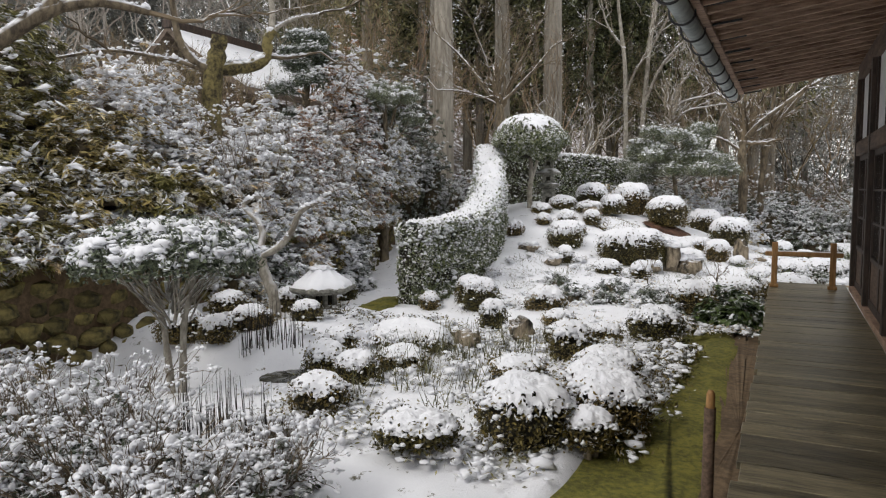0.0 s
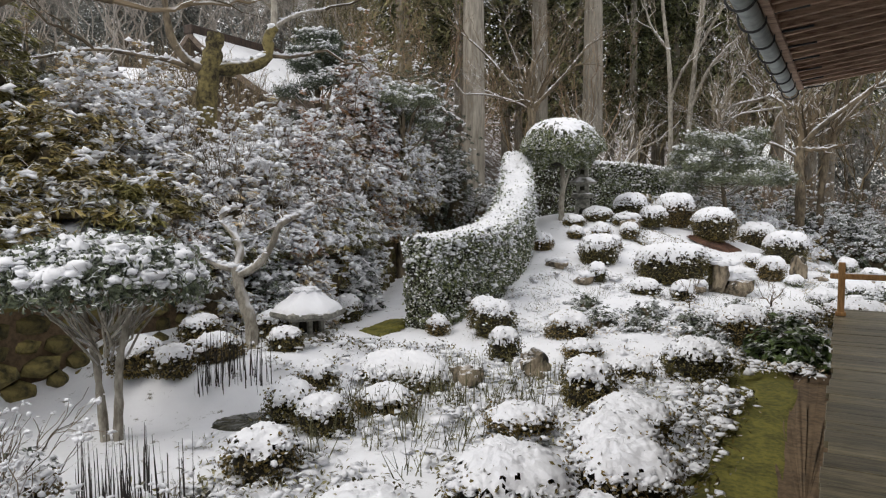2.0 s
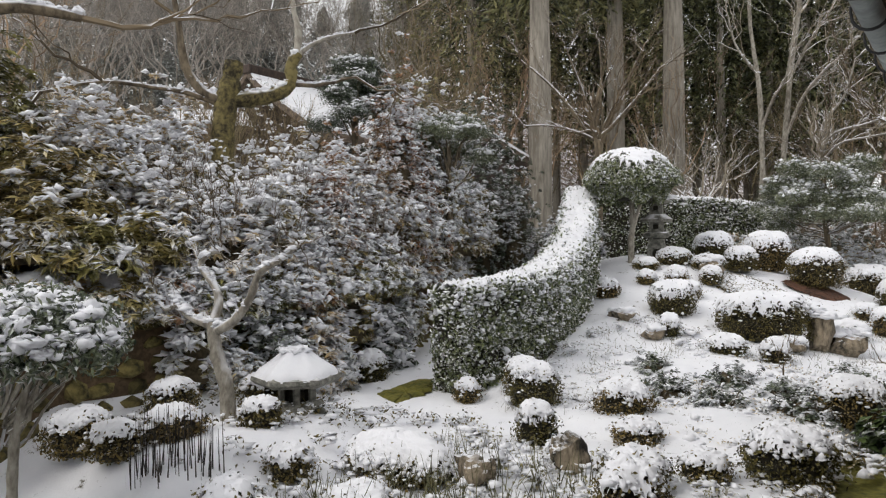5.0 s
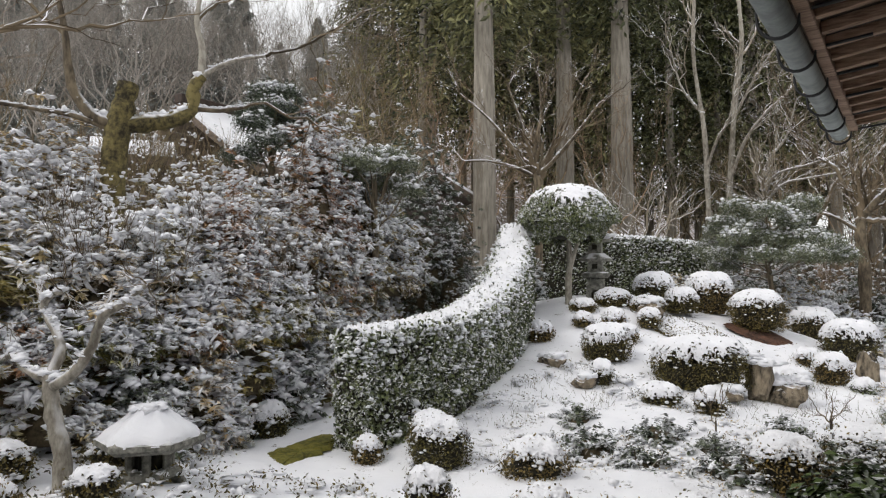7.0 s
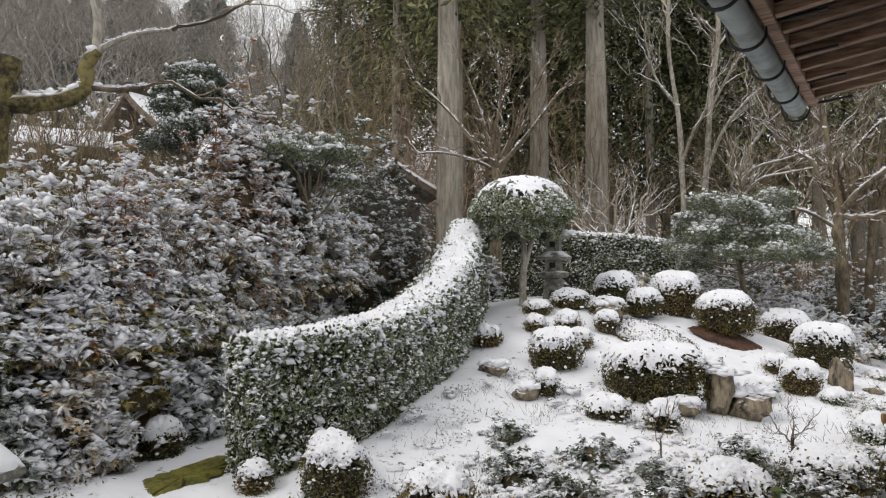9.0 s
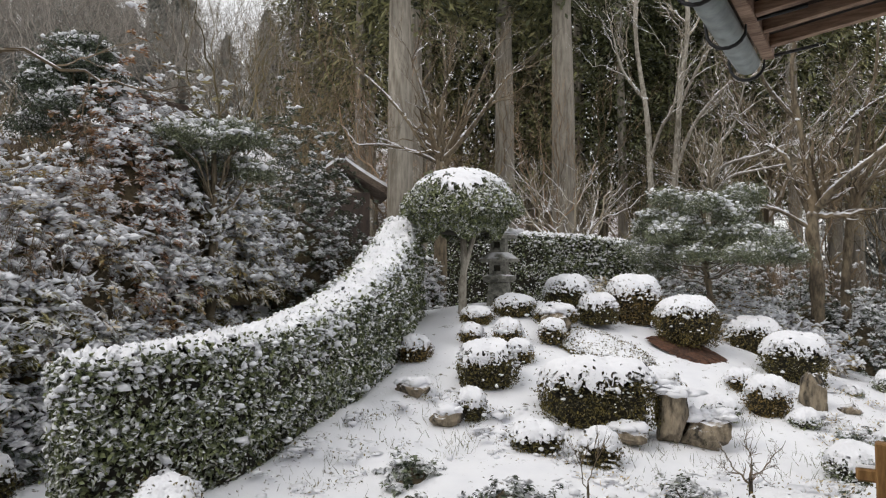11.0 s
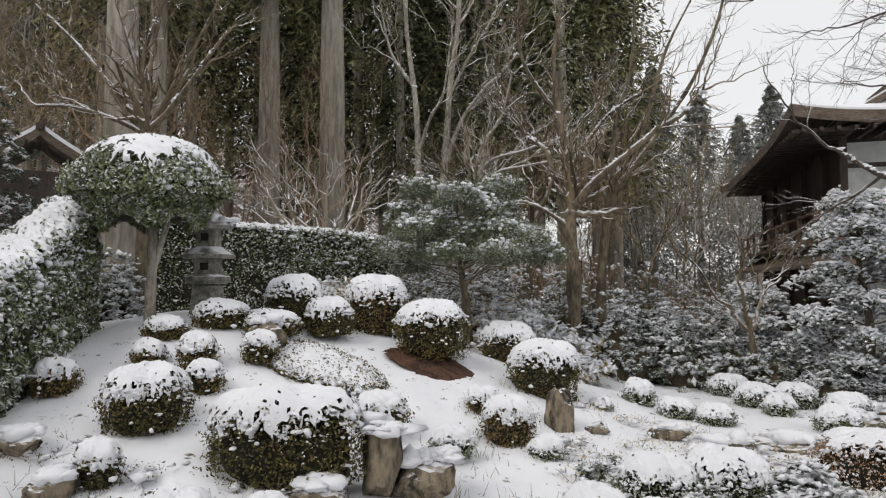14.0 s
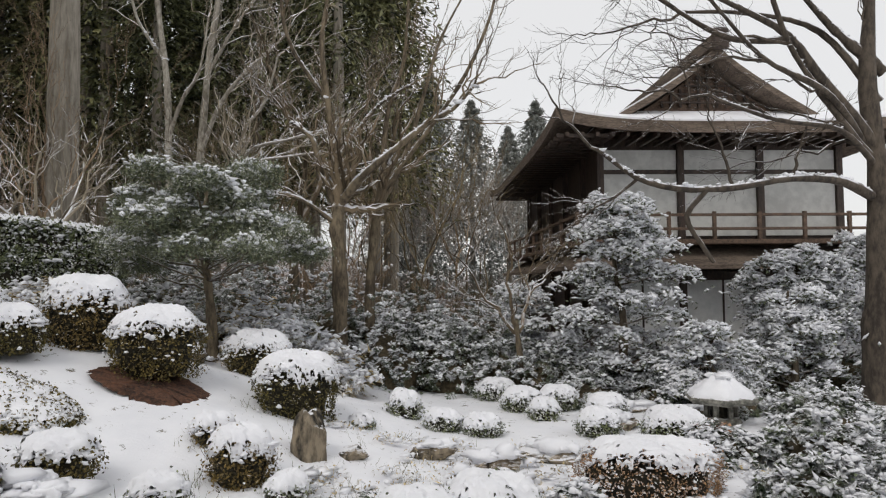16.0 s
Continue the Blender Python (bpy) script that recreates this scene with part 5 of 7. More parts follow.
def ball_tree():
    z = ground_at(-5.95, 16.85)
    t = thing("mushroom_topiary", (-5.95, 16.85, z), "mushroom-clipped camellia on pale stems with a domed snow cap", "tree")
    rng = np.random.default_rng(14)
    limb(t, "trunk", [(0.02, 0, -0.1), (0.02, 0, 0.5), (0.06, 0, 0.9), (0.02, 0, 1.5)], 0.075, 0.05, M_GREYBARK, 14, 9)
    limb(t, "trunk", [(0.06, 0, 0.75), (0.16, 0.02, 1.1), (0.3, 0.05, 1.6)], 0.045, 0.03, M_GREYBARK, 10, 8)
    r, low, top = 0.90, 2.62 - z, 3.34 - z
    P, N, cs = dome_points(15000, r, top - low, rng, 2.3, 0.0)
    out_leaf = rng.uniform(size=len(P)) < 0.45 * np.clip((0.5 - cs) / 0.25, 0.08, 1)
    P[out_leaf] += N[out_leaf] * rng.uniform(0.02, 0.10, (out_leaf.sum(), 1))
    P[:, 2] += low
    a, rr, hh = rng.uniform(0, 6.283, 9000), rng.uniform(0.86, 1.0, 9000), rng.uniform(0, 1, 9000)
    S = np.column_stack([r * rr * (1 - 0.28 * hh) * np.cos(a), r * rr * (1 - 0.28 * hh) * np.sin(a), low - 0.42 * hh * (0.6 + 0.4 * np.sin(3 * a + 1) ** 2)])
    SN = np.column_stack([np.cos(a), np.sin(a), 0 * a])
    link_mesh("foliage", *leaves(np.concatenate([P, S]), np.concatenate([N, SN]), 0.055, 0.032, 0.7, rng), M_HEDGE, t)
    # solid dome under the leaves, dark colour standing for shade
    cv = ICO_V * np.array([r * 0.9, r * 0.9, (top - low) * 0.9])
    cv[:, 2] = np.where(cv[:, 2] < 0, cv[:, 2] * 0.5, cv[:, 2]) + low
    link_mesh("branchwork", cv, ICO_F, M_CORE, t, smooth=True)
    A, Rn = 130, 36
    ph = np.linspace(0.02, 1.12, Rn)
    ang = np.linspace(0, 2 * np.pi, A, endpoint=False)
    edge = 0.07 * np.sin(5 * ang) + 0.1 * rng.normal(size=A)
    v = []
    for i, p in enumerate(ph):
        pp = np.minimum(p * (1 + edge * (i / (Rn - 1)) ** 4), 1.45)
        kk = (np.cos(pp) ** 2.3 + np.sin(pp) ** 2.3) ** (-1 / 2.3)
        lift = (0.025 + 0.04 * (1 - (i / (Rn - 1)) ** 3) + 0.008 * rng.normal(size=A) * (i > 3)) * (1 if i < Rn - 1 else -0.5)
        w = r * kk * np.sin(pp) + lift * np.sin(pp)
        v.append(np.stack([w * np.cos(ang), w * np.sin(ang), low + (top - low) * kk * np.cos(pp) + lift * np.cos(pp)], 1))
    v[0][:] = v[0].mean(0)
    gap = np.array([[noise.noise(Vector(q) * 8.5) + 0.4 * noise.noise(Vector(q) * 2.5) - 0.75 + 0.85 * (i / (Rn - 1)) ** 1.6 for q in row] for i, row in enumerate(v)])
    F = np.array([(i * A + j, i * A + (j + 1) % A, (i + 1) * A + (j + 1) % A, (i + 1) * A + j) for i in range(Rn - 1) for j in range(A) if gap[i, j] < 0])
    Q, QN, qc = dome_points(900, r, top - low, rng, 2.3, 0.05)
    k = rng.uniform(size=900) < np.clip(0.5 - 1.4 * np.abs(qc - 0.2), 0.04, 1)
    Q = Q[k] + QN[k] * 0.02
    Q[:, 2] += low
    link_mesh("snow_cap", *joined(tris(np.concatenate(v), F), puffs(Q, 0.034, 0.6, rng)), M_SNOW, t, "smooth white snow dome", smooth=True)


def cloud_tree(x, y, h, r, name="cloud_pruned_tree", label="small cloud-pruned evergreen with snow pads", pads=5, mat=None, seed=3, pad_r=0.32, lean=(0.1, 0), leaf=0.06, low=0.45, cone=0.6):
    z = ground_at(x, y)
    t = thing(name, (x, y, z), label, "tree")
    rng = np.random.default_rng(seed)
    limb(t, "trunk", [(0, 0, -0.1), (lean[0] * 0.3, lean[1] * 0.3, h * 0.3), (lean[0], lean[1], h * 0.6), (lean[0] * 0.8, lean[1], h * 0.92)], 0.035 + 0.02 * h, 0.012 + 0.006 * h, M_BARK, 14, 8)
    PV, SV, out = [], [], []
    for q in range(pads):
        a = q * 2.4 + rng.uniform(0, 0.8)
        s = (1 - (q / max(pads - 1, 1)) * cone) * rng.uniform(0.5, 1.1) if pads > 1 else 0
        hz = h * (low + (0.97 - low) * q / max(pads - 1, 1) + 0.05 * rng.normal()) if pads > 1 else h * 0.85
        c = np.array([lean[0] + r * s * math.cos(a), lean[1] + r * s * math.sin(a), hz])
        n = int(2600 * pad_r * pad_r * 9)
        P, N, _ = dome_points(n, pad_r * rng.uniform(0.8, 1.2), pad_r * 0.42, rng, 2.2, -0.3)
        PV.append(leaves(P + c + rng.normal(size=P.shape) * pad_r * 0.24, N, leaf, leaf * 0.3, 0.7, rng))
        Q, _, _ = dome_points(int(110 * (pad_r / 0.32) ** 2), pad_r, pad_r * 0.44, rng, 2.2, 0.25)
        SV.append(puffs(Q + c + rng.normal(size=Q.shape) * pad_r * 0.14 + [0, 0, 0.12 * pad_r], 0.034, 0.5, rng))
        out.append(tube(bent((lean[0] * 0.6, lean[1] * 0.6, hz * 0.75), c, 6, 0.25, rng), np.linspace(0.022, 0.01, 6), 5))
    link_mesh("foliage", *joined(*PV), mat or M_PINE, t)
    link_mesh("snow_cover", *joined(*SV), M_SNOW, t, "white snow", smooth=True)
    link_mesh("crown", *joined(*out), M_BARK, t)


def layered_tree(x, y, h, r, seed, tiers=13, snow=1.5, label="layered evergreen with horizontal sprays loaded with snow", mat=None, dens=1.0):
    """A tree of flat sprays, each under its own snow."""
    z = ground_at(x, y)
    t = thing("layered_tree", (x, y, z), label, "tree")
    rng = np.random.default_rng(seed)
    limb(t, "trunk", [(0, 0, -0.1), (0.08, 0, h * 0.35), (-0.05, 0.05, h * 0.7), (0, 0, h * 0.97)], 0.05 + 0.012 * h, 0.015, M_BARK, 14, 8)
    V, S, B = [], [], []
    for q in range(tiers * 6):
        u = np.round(rng.uniform(0.2, 1.0) * tiers * 0.7) / (tiers * 0.7)
        a = rng.uniform(0, 6.283)
        reach = r * (1 - 0.5 * u ** 2.2) * (0.6 + 0.4 * u) * (1 + 0.25 * math.sin(2 * a + 5 * u)) * rng.uniform(0.45, 1.0)
        c = np.array([reach * math.cos(a), reach * math.sin(a), h * u + 0.06 * rng.normal() - 0.08 * reach])
        B.append(tube(bent((0, 0, max(c[2] - 0.25, 0.1)), c, 5, 0.22, rng), np.linspace(0.018, 0.006, 5), 4))
        n = int(190 * dens)
        rad = 0.27 * r / 1.2 * rng.uniform(0.6, 1.2)
        d = np.column_stack([rng.normal(size=(n, 2)) * rad * 0.6, rng.normal(size=n) * 0.04])
        d[:, 2] -= 0.35 * (d[:, 0] ** 2 + d[:, 1] ** 2) / rad
        V.append(leaves(c + d, np.tile([0, 0, 1.0], (n, 1)), 0.075, 0.03, 0.8, rng))
        k = rng.uniform(size=n) < 0.5 * snow
        if k.any():
            S.append(flecks(c + d[k] + [0, 0, 0.03], 0.042, 0.4, rng))
    link_mesh("foliage", *joined(*V), mat or M_PINE, t)
    link_mesh("crown", *joined(*B), M_BARK, t)
    if S:
        link_mesh("snow_cover", *joined(*S), M_SNOW, t, "white snow", smooth=True)


def bare_tree(name, x, y, h, rad, seed, label, levels=4, spread=0.5, mat=None, lean=(0, 0), forks=3, group="", lift=0.15, twig=None):
    z = ground_at(x, y)
    t = thing(name, (x, y, z), label, "tree", group)
    rng = np.random.default_rng(seed)
    f = h * 0.38
    limb(t, "trunk", [(0, 0, -0.2), (lean[0] * 0.3, lean[1] * 0.3, f * 0.5), (lean[0], lean[1], f)], rad, rad * 0.7, mat or M_BARK, 12, 9)
    out = []
    for q in range(forks):
        a = q * 6.283 / forks + rng.uniform(0, 1)
        w = np.array([spread * 1.1 * math.cos(a), spread * 1.1 * math.sin(a), 1])
        grow(out, (lean[0], lean[1], f * rng.uniform(0.75, 1.0)), w, h * 0.34, rad * 0.55, levels, rng, spread, lift, (2, 4), 0.62)
    link_mesh("crown", *joined(*out), twig or (M_PALETWIG if mat is M_GREYBARK else M_TWIG), t)
    return t


def limbed_tree(name, at, label, limbs, seed, mat, twig, reach=0.9, levels=2, per=6, snow=0.8, upward=0.35):
    """A bare tree of drawn limbs (points, radius at foot and tip), twigs forking from each."""
    rng = np.random.default_rng(seed)
    x, y = at
    z = ground_at(x, y)
    t = thing(name, (x, y, z), label, "tree")
    out = []
    for k, (pts, r0, r1) in enumerate(limbs):
        pts = [(px - x, py - y, pz - z if pz > -5 else -0.2) for px, py, pz in pts]
        limb(t, "trunk" if k == 0 else "branch", pts, r0, r1, mat, 18, 9, rng, 0 if k == 0 else snow)
        line = smooth_line(pts, 30)
        first = 0.72 if k == 0 else 0.25
        for u in np.concatenate([rng.uniform(first, 1.0, per), [1.0, 1.0]]):
            i = min(int(u * 29), 28)
            w = unit(line[i + 1] - line[i]) + 0.55 * rng.normal(size=3) + [0, 0, upward]
            grow(out, line[i + 1], w, reach * rng.uniform(0.6, 1.2), max(r1 * 0.75, 0.012), levels, rng, 0.5, 0.12, (2, 4), 0.66)
    link_mesh("crown", *joined(*out), twig, t)
    return t


umbrella_tree()
crooked_tree()
snag_tree()
left_branch_tree()
ball_tree()
cloud_tree(-9.55, 12.3, 3.75, 0.62, pads=15, pad_r=0.28, low=0.58, seed=9, mat=M_CAMELLIA, label="tall cloud-pruned evergreen dusted with snow on the bank")
cloud_tree(-8.5, 13.85, 4.05, 1.0, pads=15, pad_r=0.25, low=0.86, seed=10, label="flat-headed pruned pine on a slim trunk")
cloud_tree(-2.85, 21.05, 2.75, 1.4, pads=34, pad_r=0.3, seed=12, lean=(-0.15, 0), low=0.55, cone=0.3, label="spreading soft-needled pine dusted with snow")
for x, y, h, r in ((-9.95, 17.2, 3.3, 1.25),):
    tuft_shrub("camellia_tree", x, y, r, (4.5 if y > 17 else 3.2) - ground_at(x, y), "dense dark camellia frosted with snow on the bank", M_CAMELLIA, "tree", leaf=0.085, wide=0.036, tufts=1500, snow=0.3, barrel=3.0)
layered_tree(3.7, 22.9, 3.5, 1.35, 31)
layered_tree(7.2, 23.2, 2.8, 1.3, 33)
layered_tree(6.5, 22.4, 1.9, 0.8, 32, 9)
layered_tree(2.3, 24.6, 2.0, 0.9, 34, 9)
layered_tree(9.3, 24.2, 2.9, 1.3, 35)
layered_tree(4.9, 21.9, 1.2, 0.9, 36, 7)

BT = "bare deciduous tree with snow on its upper branches"
GM = "bare grey maple with wide snow-lined limbs"
limbed_tree("bare_maple", (-1.25, 23.0), GM, [
    ([(-1.25, 23, -9), (-1.22, 23, 1.6), (-1.28, 23, 2.5), (-1.25, 23.05, 2.95)], 0.15, 0.11),
    ([(-1.25, 23.05, 2.9), (-0.95, 22.8, 3.25), (-0.64, 22.7, 3.54), (-0.1, 22.6, 3.95), (0.35, 22.5, 4.28), (0.8, 22.5, 4.55), (1.15, 22.5, 4.95)], 0.085, 0.03),
    ([(-1.28, 23.05, 2.8), (-1.6, 23.1, 3.7), (-1.75, 23.1, 4.15), (-2.1, 23.2, 4.45)], 0.07, 0.03),
    ([(-1.25, 23.05, 2.9), (-1.35, 23.3, 3.8), (-1.45, 23.4, 4.6), (-1.6, 23.4, 5.9), (-1.5, 23.5, 6.9)], 0.085, 0.03),
    ([(-1.35, 23.3, 3.7), (-0.9, 23.4, 4.4), (-0.5, 23.5, 4.9), (0.1, 23.6, 5.3)], 0.05, 0.02),
    ([(-1.5, 23.4, 4.9), (-2.1, 23.3, 5.8), (-2.3, 23.2, 6.6), (-2.2, 23.2, 7.6)], 0.05, 0.02),
    ([(-1.3, 23.0, 2.6), (-1.9, 22.6, 3.0), (-2.7, 22.4, 3.15), (-3.4, 22.3, 3.4)], 0.045, 0.02)], 41, M_BARK, M_TWIG, 0.8)
limbed_tree("bare_maple", (-0.7, 23.7), GM, [
    ([(-0.7, 23.7, -9), (-0.75, 23.7, 1.2), (-0.66, 23.7, 2.4), (-0.5, 23.7, 3.6)], 0.12, 0.07),
    ([(-0.6, 23.7, 2.9), (-0.1, 23.8, 3.9), (0.25, 23.8, 5.0), (0.6, 23.9, 6.2), (1.1, 24.0, 7.2)], 0.06, 0.02),
    ([(-0.5, 23.7, 3.6), (-0.4, 23.8, 4.8), (-0.1, 23.9, 5.8), (0.0, 23.9, 7.0)], 0.06, 0.02),
    ([(-0.55, 23.7, 3.2), (0.3, 23.5, 4.3), (1.0, 23.4, 5.3), (1.5, 23.3, 6.4), (1.7, 23.3, 7.3)], 0.05, 0.02)], 42, M_BARK, M_TWIG, 0.9)
bare_tree("bare_sapling", 2.0, 23.2, 3.6, 0.07, 43, "slim bare sapling beside the shrubs", 4, 0.7, lean=(-0.1, 0))
limbed_tree("winter_magnolia", (-7.55, 18.65), "spreading bare tree with snow-lined fan of limbs behind the topiary", [
    ([(-7.55, 18.65, -9), (-7.5, 18.65, 2.4), (-7.45, 18.65, 3.6), (-7.5, 18.65, 4.0)], 0.13, 0.10),
    ([(-7.5, 18.65, 3.95), (-7.85, 18.6, 4.3), (-8.2, 18.5, 4.85), (-8.75, 18.4, 5.5), (-9.4, 18.3, 6.1)], 0.06, 0.02),
    ([(-7.5, 18.65, 3.95), (-7.8, 18.9, 4.6), (-8.1, 19.0, 5.4), (-8.5, 19.1, 6.3)], 0.055, 0.02),
    ([(-7.5, 18.65, 3.9), (-7.95, 18.5, 4.15), (-8.6, 18.3, 4.35), (-9.2, 18.2, 4.4)], 0.05, 0.018),
    ([(-7.5, 18.65, 3.95), (-7.1, 18.6, 4.2), (-6.6, 18.5, 4.6), (-6.3, 18.4, 4.85), (-5.9, 18.4, 5.3)], 0.06, 0.02),
    ([(-7.45, 18.65, 4.0), (-7.2, 18.8, 4.6), (-6.9, 18.9, 5.2), (-6.5, 19.0, 6.0)], 0.05, 0.018),
    ([(-7.5, 18.65, 4.0), (-7.55, 18.7, 4.7), (-7.4, 18.7, 5.4), (-7.45, 18.7, 6.3)], 0.055, 0.018),
    ([(-7.5, 18.65, 3.9), (-7.2, 18.3, 4.3), (-7.15, 18.1, 4.9), (-6.8, 18.0, 5.5)], 0.04, 0.014)], 44, M_BARK, M_TWIG, 0.7, per=4, snow=0.6)
bare_tree("winter_magnolia", -6.6, 23.0, 4.4, 0.09, 45, "spreading bare tree with pale upswept branches behind the topiary", 3, 0.6, forks=6, mat=M_GREYBARK)
PB = "tall pale-barked tree with crooked branches lined with snow"
limbed_tree("pale_birch", (-5.6, 27.0), PB, [
    ([(-5.6, 27, -9), (-5.62, 27, 3.2), (-5.66, 27, 5.0), (-5.72, 27, 6.4), (-6.0, 27, 8.8), (-5.9, 27, 11.0)], 0.11, 0.05),
    ([(-5.66, 27, 5.0), (-5.3, 26.9, 5.9), (-4.9, 26.8, 6.5), (-4.7, 26.8, 7.8)], 0.05, 0.02),
    ([(-5.75, 27, 6.8), (-6.4, 27, 7.8), (-6.7, 27, 9.0)], 0.05, 0.02)], 46, M_GREYBARK, M_PALETWIG, 1.1)
limbed_tree("pale_birch", (-5.1, 27.4), PB, [
    ([(-5.1, 27.4, -9), (-5.1, 27.4, 3.4), (-5.0, 27.4, 5.2), (-4.85, 27.4, 7.0), (-4.6, 27.4, 9.0), (-4.7, 27.4, 11.0)], 0.12, 0.05),
    ([(-5.05, 27.4, 4.6), (-4.55, 27.2, 5.8), (-3.9, 27.1, 6.6), (-3.5, 27.0, 6.9), (-2.9, 27.0, 7.5)], 0.06, 0.02),
    ([(-4.9, 27.4, 6.6), (-4.3, 27.4, 7.7), (-3.7, 27.4, 8.6)], 0.05, 0.02)], 47, M_GREYBARK, M_PALETWIG, 1.1)
limbed_tree("pale_birch", (-3.9, 26.2), PB, [
    ([(-3.9, 26.2, -9), (-3.95, 26.2, 2.6), (-3.85, 26.2, 3.9)], 0.10, 0.06),
    ([(-3.85, 26.2, 3.9), (-3.5, 26.0, 4.5), (-2.6, 25.8, 4.7), (-1.7, 25.6, 4.9)], 0.05, 0.02),
    ([(-3.85, 26.2, 3.9), (-3.7, 26.1, 4.9), (-3.2, 26.0, 5.6), (-2.9, 25.9, 6.6)], 0.05, 0.02),
    ([(-3.85, 26.2, 3.7), (-3.3, 25.9, 4.2), (-2.6, 25.7, 4.3), (-1.9, 25.5, 4.35)], 0.04, 0.018)], 48, M_GREYBARK, M_PALETWIG, 0.9)
bare_tree("bare_tree", -3.0, 28.5, 8.0, 0.14, 48, BT, 4, 0.45, group="bare trees at the wood's edge")


# ---- stone things ----
def rock(name, x, y, r, h, label, seed, sx=1.0, lean=0.0, snow=True, mat=None, z=None, group="garden rocks"):
    rng = np.random.default_rng(seed)
    z = ground_at(x, y) if z is None else z
    v = ICO3_V.copy()
    for q in range(11):
        n = unit(rng.normal(size=3))
        over = np.maximum(v @ n - rng.uniform(0.5, 0.82), 0)
        v -= over[:, None] * n
    v *= np.array([[1 + 0.16 * noise.fractal(Vector(p) * 2.2 + Vector((seed, 0, 0)), 0.8, 2.2, 5)] for p in v])
    v = v * np.array([r * sx, r, h * 0.75]) + [0, 0, h * 0.28]
    v[:, 0] += lean * v[:, 2]
    ob = link_mesh(name, v, ICO3_F, mat or M_STONE)
    ob.location = (x, y, z)
    tagged(ob, label, "rock", group)
    if snow:
        Q = v[v[:, 2] > v[:, 2].max() - 0.2 * h]
        Q = Q[rng.choice(len(Q), min(len(Q), 70), False)] + [0, 0, 0.006]
        link_mesh("snow_cap", *puffs(Q, r * 0.22, 0.45, rng, True), M_SNOW, ob, "white snow", smooth=True)


RK = "rough grey-brown garden rock with snow on top"
rock("rock", -2.2, 15.1, 0.25, 0.64, "tall leaning tawny rock capped with snow", 1, 0.85, 0.12)
rock("rock", -1.81, 15.24, 0.27, 0.36, RK, 2, 1.2, 0.2)
rock("rock", -0.95, 17.75, 0.22, 0.56, "upright dark rock in front of a clipped azalea", 3, 0.9, 0.08, snow=False)
rock("rock", -0.56, 17.92, 0.15, 0.15, "small flat grey stone in the snow", 4, 1.2, snow=False)
rock("rock", -4.95, 14.06, 0.22, 0.18, RK, 5, 1.3)
rock("rock", -4.33, 13.81, 0.19, 0.2, RK, 6, 1.1)
rock("rock", -2.57, 14.57, 0.24, 0.16, RK, 7, 1.2)
rock("rock", -4.35, 17.0, 0.25, 0.36, RK, 8)
rock("rock", -3.12, 8.52, 0.18, 0.32, "dark upright rock between azaleas", 9, snow=False)
rock("rock", -3.57, 7.73, 0.25, 0.27, "rounded mossy brown rock in snow", 10, snow=False)
rock("rock", -3.1, 19.5, 0.25, 0.3, RK, 13)
for i, (x, y) in enumerate(((0.3, 18.4), (0.9, 18.2), (1.6, 18.6), (0.1, 15.4), (1.0, 15.5), (2.9, 20.4), (3.8, 20.7), (-2.9, 20.2), (3.3, 21.6), (4.4, 21.2))):
    rock("rock", x, y, 0.2 + 0.05 * (i % 3), 0.16, "low grey stone beside the stream", 20 + i, 1.4)


def lathe(profile, sides=24, square=0.0):
    a = np.linspace(0, 2 * np.pi, sides, endpoint=False) + np.pi / sides
    k = 1 / np.maximum(np.abs(np.cos(a)), np.abs(np.sin(a))) if square else np.ones(sides)
    v = np.concatenate([np.column_stack([r * k * np.cos(a), r * k * np.sin(a), np.full(sides, z)]) for r, z in profile])
    n = len(profile)
    f = np.array([(i * sides + j, i * sides + (j + 1) % sides, (i + 1) * sides + (j + 1) % sides, (i + 1) * sides + j) for i in range(n - 1) for j in range(sides)])
    return v, f


